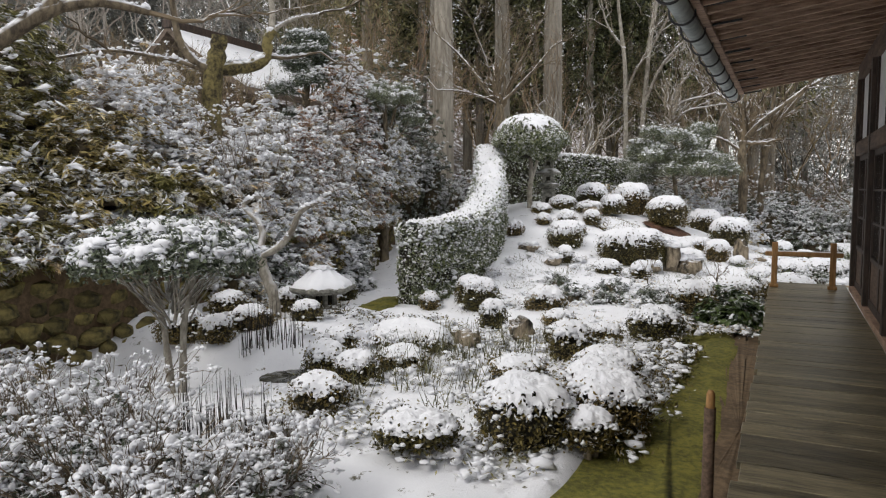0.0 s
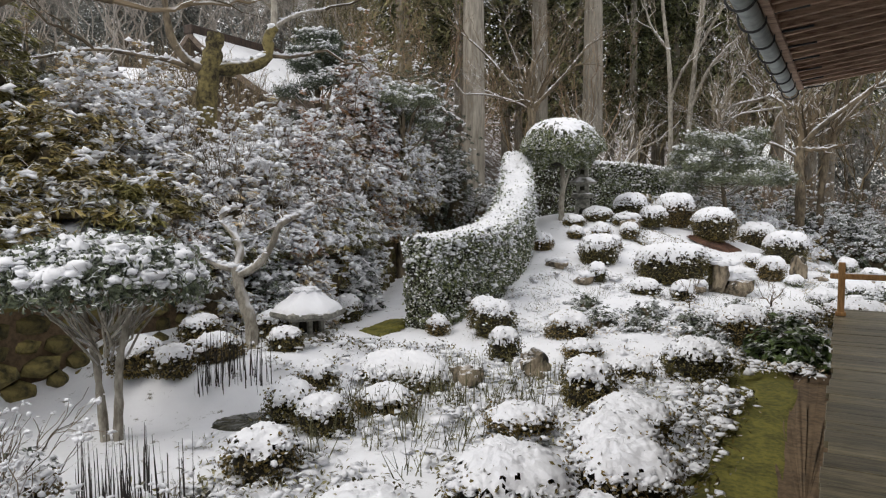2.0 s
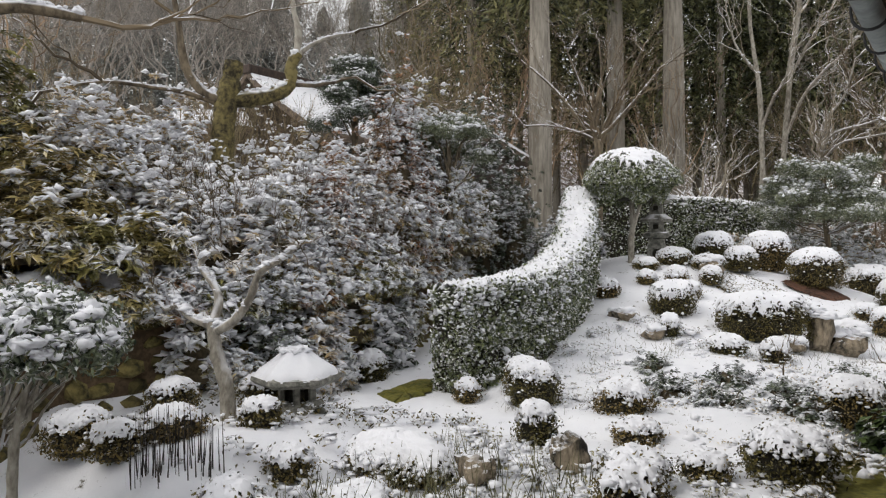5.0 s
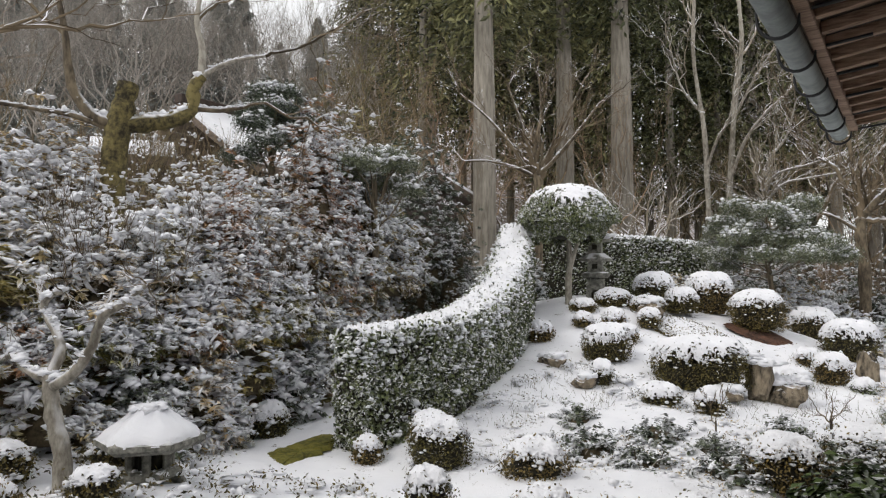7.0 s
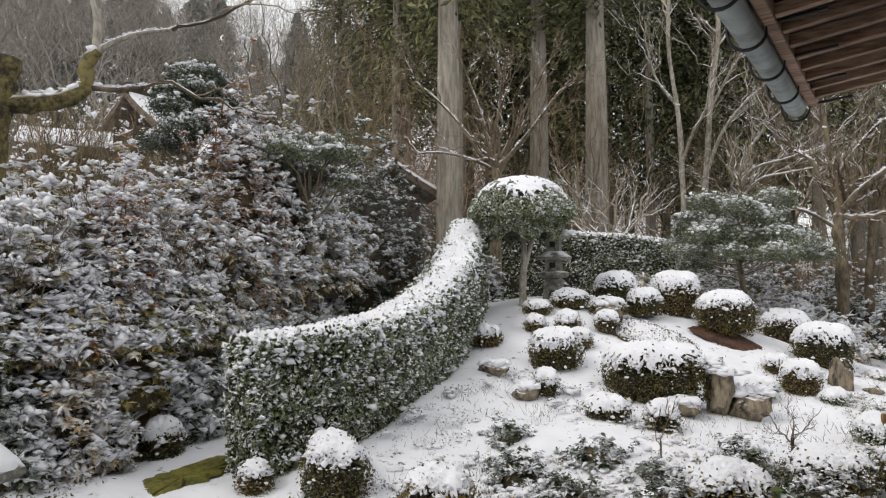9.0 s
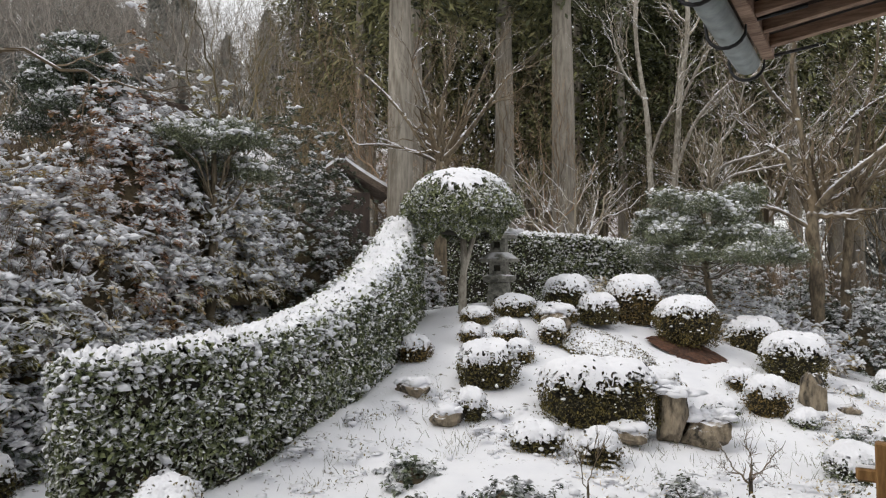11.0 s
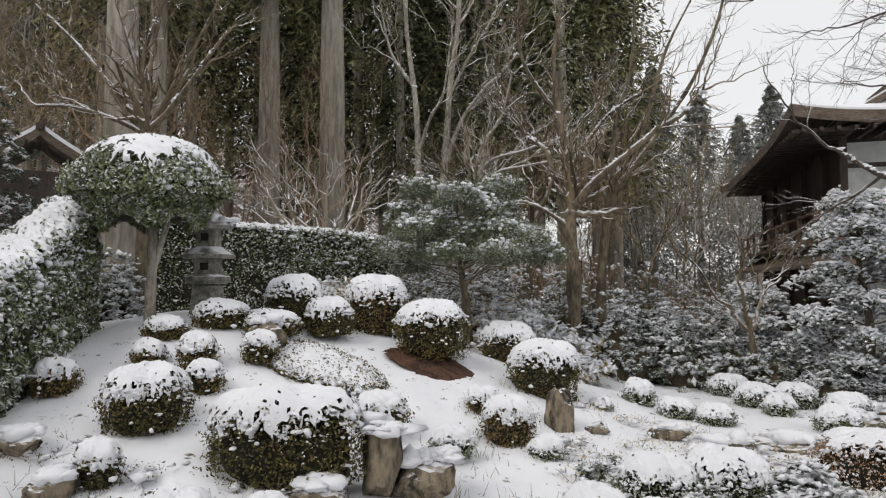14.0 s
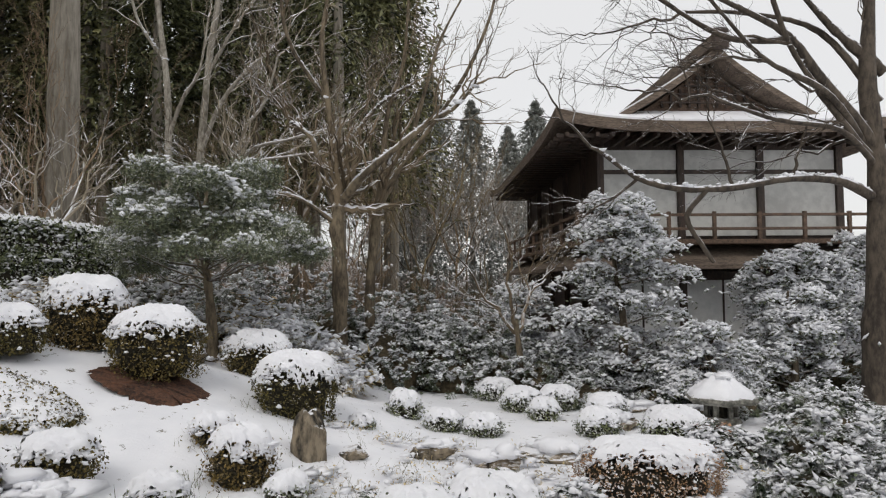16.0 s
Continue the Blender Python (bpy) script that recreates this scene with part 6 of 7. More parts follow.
def snow_lantern(x, y, z, s, rot=0.3):
    """A low lantern with a wide roof on splayed feet."""
    t = thing("snow_viewing_lantern", (x, y, z), "low wide-roofed stone lantern under thick snow", "stone lantern", "snow-viewing lanterns")
    t.rotation_euler = (0, 0, rot)
    for q in range(4):
        a = q * math.pi / 2 + 0.78
        link_mesh("leg", *tube([(0.34 * s * math.cos(a), 0.34 * s * math.sin(a), -0.05), (0.3 * s * math.cos(a), 0.3 * s * math.sin(a), 0.13 * s), (0.18 * s * math.cos(a), 0.18 * s * math.sin(a), 0.24 * s)], [0.06 * s, 0.06 * s, 0.07 * s], 8), M_LANTERN, t, smooth=True)
    link_mesh("platform", *lathe([(0.001, 0.22 * s), (0.30 * s, 0.22 * s), (0.32 * s, 0.26 * s), (0.28 * s, 0.31 * s), (0.001, 0.31 * s)], 6), M_LANTERN, t)
    for q in range(6):
        a = q * math.pi / 3
        link_mesh("firebox_pillar", *tube([(0.21 * s * math.cos(a), 0.21 * s * math.sin(a), 0.3 * s), (0.21 * s * math.cos(a), 0.21 * s * math.sin(a), 0.55 * s)], [0.045 * s, 0.045 * s], 6), M_LANTERN, t)
    # near-black sleeve behind the pillars, painted shade of the hollow firebox
    link_mesh("firebox", *lathe([(0.17 * s, 0.3 * s), (0.17 * s, 0.55 * s)], 6), M_CORE, t)
    link_mesh("roof", *lathe([(0.001, 0.54 * s), (0.50 * s, 0.53 * s), (0.56 * s, 0.58 * s), (0.55 * s, 0.63 * s), (0.34 * s, 0.76 * s), (0.18 * s, 0.86 * s), (0.10 * s, 0.92 * s), (0.001, 0.92 * s)], 6), M_LANTERN, t)
    rng = np.random.default_rng(4)
    v, f = lathe([(0.515 * s, 0.62 * s), (0.51 * s, 0.65 * s), (0.46 * s, 0.715 * s), (0.35 * s, 0.785 * s), (0.24 * s, 0.86 * s), (0.15 * s, 0.93 * s), (0.12 * s, 0.94 * s)], 48)
    a = np.arctan2(v[:, 1], v[:, 0])
    v[:, :2] *= (1 - 0.11 * (0.5 + 0.5 * np.cos(6 * a)) ** 1.5)[:, None]
    v[:, 2] += 0.012 * np.sin(9 * v[:, 0] / s + 4) * np.cos(11 * v[:, 1] / s)
    v *= 1 + 0.008 * rng.normal(size=v.shape)
    C = np.column_stack([0.06 * s * rng.normal(size=(30, 2)), np.full(30, 0.93 * s)])
    link_mesh("snow_cap", *joined(tris(v, f), puffs(C, 0.055 * s, 0.5, rng, True)), M_SNOW, t, "thick white snow", smooth=True)


snow_lantern(-5.72, 7.68, -0.33, 0.82)
snow_lantern(4.42, 20.5, -0.68, 0.92, 0.8)

tall = thing("tall_stone_lantern", (-5.72, 17.75, ground_at(-5.72, 17.75) - 0.05), "tall two-tiered square granite lantern among the shrubs", "stone lantern")
tall.rotation_euler = (0, 0, 0.25)
link_mesh("base", *lathe([(0.001, 0), (0.27, 0), (0.22, 0.42), (0.001, 0.42)], 4, 0), M_LANTERN, tall)
# niche and openings are not cut: near-black solids stand for their shade
link_mesh("base_niche", *lathe([(0.001, 0.02), (0.10, 0.02), (0.10, 0.14), (0.05, 0.2), (0.001, 0.2)], 12), M_CORE, tall).location = (0.02, -0.15, 0)
link_mesh("lower_table", *lathe([(0.001, 0.42), (0.25, 0.44), (0.30, 0.49), (0.30, 0.54), (0.2, 0.57), (0.001, 0.57)], 8), M_LANTERN, tall)
link_mesh("lower_firebox", *lathe([(0.21, 0.56), (0.2, 0.79)], 4), M_LANTERN, tall)
box("lower_opening", (-0.055, -0.16, 0.63), (0.055, -0.12, 0.73), M_CORE, tall)
link_mesh("lower_roof", *lathe([(0.001, 0.78), (0.34, 0.79), (0.36, 0.84), (0.2, 0.95), (0.001, 0.95)], 8), M_LANTERN, tall)
link_mesh("upper_firebox", *lathe([(0.19, 0.95), (0.185, 1.19)], 4), M_LANTERN, tall)
box("upper_opening", (-0.05, -0.155, 1.03), (0.05, -0.11, 1.13), M_CORE, tall)
link_mesh("upper_roof", *lathe([(0.001, 1.18), (0.31, 1.19), (0.33, 1.24), (0.15, 1.38), (0.08, 1.42), (0.07, 1.5), (0.001, 1.54)], 8), M_LANTERN, tall)
rng0 = np.random.default_rng(2)
link_mesh("snow_cap", *puffs(np.column_stack([0.14 * rng0.normal(size=(60, 2)), np.full(60, 1.32)]), 0.06, 0.5, rng0), M_SNOW, tall, "white snow", smooth=True)

# ---- retaining wall below the bank ----
wall = thing("stone_wall", (0, 0, 0), "rough mossy fieldstone retaining wall under the bank", "wall", kind="structure")
rng1 = np.random.default_rng(6)
stone_kinds = []
for q in range(8):
    v = ICO1_V * rng1.uniform(0.8, 1.1, (len(ICO1_V), 1))
    me = bpy.data.meshes.new("stone")
    me.from_pydata([tuple(p) for p in v * [0.13, 0.19, 0.13]], [], [tuple(f) for f in ICO1_F])
    me.materials.append(M_WALLSTONE)
    stone_kinds.append(me)
bank_foot = lambda y: -0.33 * max(0.0, y - 10)
for y in np.arange(1.5, 15.5, 0.5):
    box("backing", (-7.8 + bank_foot(y + 0.25), y, -0.7), (-7.43 + bank_foot(y + 0.25), y + 0.5, 0.75), M_EARTH, wall)
for row in range(6):
    y = 1.6 + 0.15 * (row % 2)
    while y < 15.4:
        w = rng1.uniform(0.75, 1.25)
        ob = new("stone", stone_kinds[rng1.integers(8)])
        ob.parent = wall
        ob.location = (-7.40 + bank_foot(y) - 0.02 * row + 0.03 * rng1.normal(), y, -0.42 + row * 0.215 + 0.02 * rng1.normal())
        ob.rotation_euler = (rng1.uniform(-0.2, 0.2), rng1.uniform(-0.2, 0.2), rng1.uniform(-0.25, 0.25))
        ob.scale = (1, w, rng1.uniform(0.85, 1.1))
        y += 0.345 * w


# ---- the two-storey house beyond the garden ----
def slab(bm, corners, thick):
    """A roof sheet of some thickness from a ring of corners."""
    lo = [bm.verts.new(p) for p in corners]
    hi = [bm.verts.new((p[0], p[1], p[2] + thick)) for p in corners]
    n = len(corners)
    bm.faces.new(lo[::-1])
    bm.faces.new(hi)
    for k in range(n):
        bm.faces.new((lo[k], lo[(k + 1) % n], hi[(k + 1) % n], hi[k]))
    return bm


def roof_grid(name, fn, nu, nv, thick, mat, parent, label=""):
    """A curved roof sheet fn(u, v) with thickness."""
    top = [[Vector(fn(i / nu, j / nv)) for j in range(nv + 1)] for i in range(nu + 1)]
    bm = bmesh.new()
    hi = [[bm.verts.new(p + Vector((0, 0, thick))) for p in r] for r in top]
    lo = [[bm.verts.new(p) for p in r] for r in top]
    for i in range(nu):
        for j in range(nv):
            bm.faces.new((hi[i][j], hi[i + 1][j], hi[i + 1][j + 1], hi[i][j + 1]))
            bm.faces.new((lo[i][j], lo[i][j + 1], lo[i + 1][j + 1], lo[i + 1][j]))
    for i in range(nu):
        bm.faces.new((lo[i][0], lo[i + 1][0], hi[i + 1][0], hi[i][0]))
        bm.faces.new((lo[i][nv], hi[i][nv], hi[i + 1][nv], lo[i + 1][nv]))
    for j in range(nv):
        bm.faces.new((lo[0][j], hi[0][j], hi[0][j + 1], lo[0][j + 1]))
        bm.faces.new((lo[nu][j], lo[nu][j + 1], hi[nu][j + 1], hi[nu][j]))
    return part(name, bm, mat, parent, label)


def temple_house():
    h = thing("temple_house", (0, 0, 0), "two-storey timber temple house with white panels and snowy gabled roof", "house")
    X0, X1, Y0, Y1 = 4.27, 9.77, 26.0, 36.0
    zb = -0.5
    part("wall", box_into(bmesh.new(), (X0 + 0.12, Y0 + 0.12, zb), (X1 - 0.12, Y1, 4.75)), M_DARKWOOD, h, "dark timber walls")
    xs = np.linspace(X0, X1, 4)
    for x in xs:
        box("post", (x - 0.08, Y0 - 0.02, zb), (x + 0.08, Y0 + 0.14, 4.75), M_DARKWOOD, h, 0.01)
    for y in np.linspace(Y0 + 1.9, Y1, 5):
        box("post", (X0 - 0.02, y - 0.08, zb), (X0 + 0.14, y + 0.08, 4.75), M_DARKWOOD, h, 0.01)
    for k in range(3):
        a, b = xs[k] + 0.085, xs[k + 1] - 0.085
        w = box("upper_panel", (a, Y0 + 0.05, 2.55), (b, Y0 + 0.1, 3.95), M_PLASTER, h, 0, "white panel")
        box("panel_rail", (a, Y0 + 0.03, 3.95), (b, Y0 + 0.12, 4.05), M_DARKWOOD, h)
        box("frieze", (a, Y0 + 0.05, 4.05), (b, Y0 + 0.1, 4.5), M_PLASTER, h, 0, "white frieze panel")
        m = (a + b) / 2
        for lo, hi in ((a, m - 0.02), (m + 0.02, b)):
            box("shoji", (lo, Y0 + 0.05, -0.18), (hi, Y0 + 0.1, 1.55), M_PAPER, h, 0, "white paper sliding door")
        box("shoji_stile", (m - 0.02, Y0 + 0.03, -0.18), (m + 0.02, Y0 + 0.12, 1.55), M_DARKWOOD, h)
    box("floor_beam", (X0 - 0.1, Y0 - 0.08, 1.57), (X1 + 0.1, Y0 + 0.0, 1.75), M_DARKWOOD, h, 0.01)
    box("lower_step", (X0 - 0.3, Y0 - 0.75, -0.32), (X1 + 0.3, Y0 - 0.03, -0.2), M_WOOD, h, 0.01)
    for x in np.linspace(X0 - 0.2, X1 + 0.2, 6):
        box("step_post", (x - 0.05, Y0 - 0.7, -0.8), (x + 0.05, Y0 - 0.6, -0.32), M_DARKWOOD, h)
    # pent roof between the storeys, and the balcony on it
    for lbl, ring in (("front", [(X0 - 0.95, Y0 - 0.95, 1.78), (X1 + 0.95, Y0 - 0.95, 1.78), (X1 + 0.02, Y0 - 0.02, 2.25), (X0 - 0.02, Y0 - 0.02, 2.25)]), ("side", [(X0 - 0.95, Y1, 1.78), (X0 - 0.95, Y0 - 0.95, 1.78), (X0 - 0.02, Y0 - 0.02, 2.25), (X0 - 0.02, Y1, 2.25)])):
        part("pent_roof", slab(bmesh.new(), ring, 0.09), M_THATCH, h, "brown bark pent roof")
    box("balcony_floor", (X0 - 0.75, Y0 - 0.75, 2.32), (X1 + 0.75, Y0 - 0.03, 2.42), M_WOOD, h, 0.01)
    box("balcony_floor", (X0 - 0.75, Y0 - 0.03, 2.32), (X0 - 0.03, Y1, 2.42), M_WOOD, h, 0.01)
    for z in (2.62, 2.92):
        box("balcony_rail", (X0 - 0.75, Y0 - 0.75, z), (X1 + 0.75, Y0 - 0.69, z + 0.06), M_WOOD, h, 0.006)
        box("balcony_rail", (X0 - 0.75, Y0 - 0.69, z), (X0 - 0.69, Y1, z + 0.06), M_WOOD, h, 0.006)
    for x in np.linspace(X0 - 0.72, X1 + 0.72, 8):
        box("baluster", (x - 0.035, Y0 - 0.755, 2.42), (x + 0.035, Y0 - 0.685, 3.02), M_WOOD, h)
    for y in np.linspace(Y0 + 0.9, Y1 - 0.2, 8):
        box("baluster", (X0 - 0.755, y - 0.035, 2.42), (X0 - 0.685, y + 0.035, 3.02), M_WOOD, h)
    # eaves: curved hip skirt with upturned corners
    E, S = 1.25, 0.95
    cx = (X0 + X1) / 2
    zin = lambda v: 4.62 + 0.62 * v ** 1.35

    def lift(u):
        return 0.28 * abs(2 * u - 1) ** 4

    def front(u, v):
        a, b = X0 - E, X1 + E
        g0, g1 = X0 + 0.25, X1 - 0.25
        x = (a + (b - a) * u) * (1 - v) + (g0 + (g1 - g0) * u) * v
        return (x, Y0 - E + (E + 0.55) * v, zin(v) + lift(u) * (1 - v))

    def west(u, v):
        y = (Y0 - E + (Y1 - Y0 + 2 * E) * u) * (1 - v) + (Y0 + 0.55 + (Y1 - Y0 - 1.1) * u) * v
        return (X0 - E + (E + 0.25) * v, y, zin(v) + lift(u) * (1 - v))

    def east(u, v):
        p = west(u, v)
        return (2 * cx - p[0], p[1], p[2])

    for nm, fn in (("front", front), ("west", west), ("east", east)):
        roof_grid("eave_roof", fn, 24, 8, 0.24, M_THATCH, h, "thick brown bark roof")
        roof_grid("snow_sheet", lambda u, v, fn=fn: tuple(Vector(fn(u * 0.97 + 0.015, 0.05 + v * 0.93)) + Vector((0, 0, 0.245))), 24, 6, 0.05, M_SNOW, h, "snow on the roof")
    for y in np.arange(Y0 - 1.0, Y1, 0.32):
        box("rafter", (X0 - E + 0.06, y - 0.035, 4.56), (X0, y + 0.035, 4.64), M_DARKWOOD, h)
    for x in np.arange(X0 - 1.0, X1 + 1.0, 0.32):
        box("rafter", (x - 0.035, Y0 - E + 0.06, 4.56), (x + 0.035, Y0, 4.64), M_DARKWOOD, h)
    # upper gabled roof
    G0, GZ1 = Y0 - 0.05, 6.75

    def slope(sgn):
        def fn(u, v):
            d = v * (X1 - X0) * 0.52
            return (cx + sgn * d, G0 + u * (Y1 - Y0 + 0.1), GZ1 - 1.9 * (v ** 0.82))
        return fn

    for sgn in (-1, 1):
        roof_grid("gable_roof", slope(sgn), 6, 14, 0.16, M_THATCH, h, "brown bark gable roof")
        roof_grid("snow_sheet", lambda u, v, s=sgn: tuple(Vector(slope(s)(0.02 + u * 0.96, 0.08 + v * 0.88)) + Vector((0, 0, 0.165))), 6, 12, 0.05, M_SNOW, h, "snow on the roof")
    bm = bmesh.new()
    pts = [(cx + s * v * (X1 - X0) * 0.50, Y0 + 0.62, GZ1 - 1.9 * v ** 0.82 - 0.02) for s, vs in ((-1, np.linspace(1, 0.05, 10)), (1, np.linspace(0.05, 1, 10))) for v in vs]
    bm.faces.new([bm.verts.new(p) for p in pts])
    part("gable_wall", bm, M_WOOD, h)
    for k in range(-9, 10):
        x = cx + k * 0.22
        top = GZ1 - 1.9 * (abs(k * 0.22) / ((X1 - X0) * 0.52)) ** 0.82 - 0.12
        if top > 5.75:
            box("gable_lattice_bar", (x - 0.025, Y0 + 0.54, 5.62), (x + 0.025, Y0 + 0.59, top), M_DARKWOOD, h)
    for z in np.arange(5.7, 6.7, 0.2):
        w = (X1 - X0) * 0.52 * ((GZ1 - z - 0.15) / 1.9) ** (1 / 0.82)
        box("gable_lattice_rail", (cx - w, Y0 + 0.50, z), (cx + w, Y0 + 0.535, z + 0.04), M_DARKWOOD, h)
    box("ridge", (cx - 0.16, G0 - 0.05, GZ1 + 0.06), (cx + 0.16, Y1, GZ1 + 0.4), M_THATCH, h, 0.04)
    box("ridge_end", (cx - 0.2, G0 - 0.2, GZ1 + 0.0), (cx + 0.2, G0 - 0.06, GZ1 + 0.5), M_DARKWOOD, h, 0.05)


temple_house()


def far_roof(name, at, rot, half, depth, zr, drop, label, wall_h=2.0):
    """A hall further up the slope of which mainly the snowy roof shows."""
    h = thing(name, at, label, "building")
    h.rotation_euler = (0, 0, rot)
    for s in (-1, 1):
        roof_grid("roof", lambda u, v, s=s: ((2 * u - 1) * half, s * v * depth, zr - drop * v ** 0.85), 10, 8, 0.2, M_THATCH, h)
        roof_grid("snow_sheet", lambda u, v, s=s: ((2 * u - 1) * half * 0.985, s * (0.05 + 0.93 * v) * depth, zr - drop * (0.05 + 0.93 * v) ** 0.85 + 0.205), 10, 8, 0.09, M_SNOW, h, "snow on the roof")
    box("ridge", (-half - 0.05, -0.05 * depth - 0.02, zr + 0.1), (half + 0.05, 0.05 * depth + 0.02, zr + 0.2 + 0.06 * depth), M_DARKWOOD, h, 0.03)
    box("wall", (-half * 0.7, -depth * 0.6, zr - drop - wall_h), (half * 0.7, depth * 0.6, zr - drop + 0.12), M_DARKWOOD, h)


far_roof("upper_hall", (-18.35, 19.6, 0), 1.62, 3.2, 3.2, 6.7, 2.2, "temple hall with a big snow-covered roof up the slope", 3.5)
far_roof("small_hall", (-16.9, 14.2, 0), 1.05, 1.0, 1.2, 4.95, 0.55, "low annex with a snow-covered roof up the slope", 2.5)
far_roof("gate_hut", (-13.0, 21.9, 0), 2.36, 1.0, 1.3, 4.75, 0.85, "small hut with a snow-covered roof beyond the hedge", 4.6)


# ---- the tree beside the house ----
def right_maple():
    z = ground_at(7.7, 21.9)
    t = thing("leaning_maple", (7.7, 21.9, z), "big dark maple with a long horizontal snow-lined limb", "tree")
    rng = np.random.default_rng(71)
    limb(t, "trunk", [(-0.05, 0, -0.2), (0.03, 0, 1.2), (0.10, 0, 2.6), (0.12, 0, 4.0), (0.0, 0, 5.4), (0.2, 0.1, 7.5), (0.1, 0.1, 10.0)], 0.26, 0.05, M_DARKBARK, 18, 12)
    limb(t, "branch", [(0.1, 0, 3.35), (-0.7, -0.3, 3.62), (-1.7, -0.6, 3.62), (-2.7, -0.8, 3.45), (-3.6, -1.0, 3.4), (-4.3, -1.1, 3.55), (-4.9, -1.2, 3.95)], 0.08, 0.03, M_DARKBARK, 20, 8, snow=0.8)
    limb(t, "branch", [(-3.2, -0.9, 3.4), (-3.5, -0.9, 3.0), (-3.3, -0.9, 2.6), (-3.1, -0.9, 2.3)], 0.05, 0.03, M_DARKBARK, 10, 7)
    limb(t, "branch", [(0.05, 0, 4.0), (-0.5, -0.2, 4.5), (-1.1, -0.4, 5.1), (-1.6, -0.5, 5.8), (-2.0, -0.7, 6.6)], 0.075, 0.03, M_DARKBARK, 14, 8, snow=0.5)
    for pts, r0 in (([(0.1, 0, 4.2), (-0.35, -0.1, 4.75), (-0.9, -0.2, 5.3), (-1.5, -0.3, 6.0), (-2.2, -0.4, 6.35), (-3.4, -0.5, 6.85)], 0.12), ([(-1.4, -0.3, 5.95), (-2.4, -0.4, 5.9), (-3.2, -0.5, 6.2), (-4.2, -0.5, 6.9)], 0.06), ([(0.3, 0, 5.5), (-0.3, 0.1, 6.1), (-0.6, 0.1, 6.4), (-1.3, 0.2, 7.3)], 0.1), ([(0.2, 0, 5.0), (-0.6, 0.3, 6.3), (-1.8, 0.5, 6.7), (-2.9, 0.6, 6.75)], 0.07), ([(0.1, 0, 3.9), (-0.8, -0.5, 4.4), (-2.0, -0.8, 4.5), (-3.0, -1.0, 4.75)], 0.05)):
        limb(t, "branch", pts, r0, 0.028, M_DARKBARK, 16, 8, snow=0.5)
    limb(t, "branch", [(-0.1, 0, 4.3), (-1.0, -0.5, 5.0), (-2.2, -0.9, 5.4), (-3.0, -1.2, 6.0)], 0.06, 0.025, M_DARKBARK, 14, 8, snow=0.5)
    out = []
    for a, w, s in (((-2.0, -0.7, 6.6), (-0.5, 0, 1), 1.1), ((-3.0, -1.2, 6.0), (-1, -0.2, 0.5), 1.2), ((-1.1, -0.4, 5.1), (-1, -0.3, 0.3), 1.3), ((-4.9, -1.2, 3.95), (-0.6, 0, 0.6), 0.8), ((-4.3, -1.1, 3.55), (-0.6, 0, -0.4), 0.8), ((-2.7, -0.8, 3.45), (-0.3, 0, 1), 0.8), ((-1.7, -0.6, 3.6), (0.3, 0, 1), 0.7), ((-2.2, -0.9, 5.4), (-1, 0, -0.1), 1.2), ((0, 0, 5.4), (0, 0, 1), 1.2), ((0, 0, 4.6), (-0.8, 0.2, 0.2), 1.3), ((-1.6, -0.5, 5.8), (-1, 0.2, 0.1), 1.3), ((0.1, 0, 4.4), (-1, 0, -0.15), 1.4), ((-3.4, -0.5, 6.85), (-1, 0, 0.2), 1.2), ((-4.2, -0.5, 6.9), (-1, 0, -0.2), 1.2), ((-2.9, 0.6, 6.75), (-1, 0, -0.3), 1.2), ((-3.0, -1.0, 4.75), (-1, 0, 0.1), 1.1), ((-2.2, -0.4, 6.35), (-0.8, 0, 0.6), 1.1), ((-2.0, -0.8, 4.5), (-0.8, 0, 0.4), 1.0)):
        grow(out, a, w, s, 0.03, 3, rng, 0.42, 0.05, (2, 4), 0.66)
    link_mesh("crown", *joined(*out), M_DARKBARK, t)


right_maple()


# ---- the wood ----
def conifer_mesh(seed, h, bare, reach, sprays, trunk_r, cone=0.55):
    rng = np.random.default_rng(seed)
    tv, tf = tube([(0, 0, -0.5), (0.05, 0, h * 0.3), (0, 0.05, h * 0.7), (0, 0, h)], [trunk_r, trunk_r * 0.85, trunk_r * 0.45, 0.03], 10)
    u = rng.uniform(0, 1, sprays) ** 0.8
    z = bare + (h - bare) * u
    wh = np.round(z / 0.55)
    a = wh * 2.4 + rng.integers(0, 6, sprays) * 1.047 + 0.25 * rng.normal(size=sprays)
    R = reach * (1 - u) ** cone * (0.75 + 0.35 * np.sin(3 * a + 1.3 * wh)) * rng.uniform(0.15, 1.0, sprays) ** 0.6 + 0.1
    P = np.column_stack([R * np.cos(a), R * np.sin(a), wh * 0.55 - 0.22 * R + 0.15 * rng.normal(size=sprays)])
    N = unit(np.column_stack([0.5 * np.cos(a), 0.5 * np.sin(a), np.ones(sprays)]))
    along = np.column_stack([np.cos(a), np.sin(a), np.full(sprays, -0.5)])
    return (tv, tf), leaves(P, N, 0.34, 0.11, 0.6, rng, along)


def plant_copies(first, places, rng, lo=0.85, hi=1.15):
    for x, y in places:
        s = rng.uniform(lo, hi)
        c = copy_thing(first, Matrix.Identity(4))
        c.location, c.rotation_euler, c.scale = (x, y, ground_at(x, y) - 0.1), (0, 0, rng.uniform(0, 6.28)), (s, s, s)


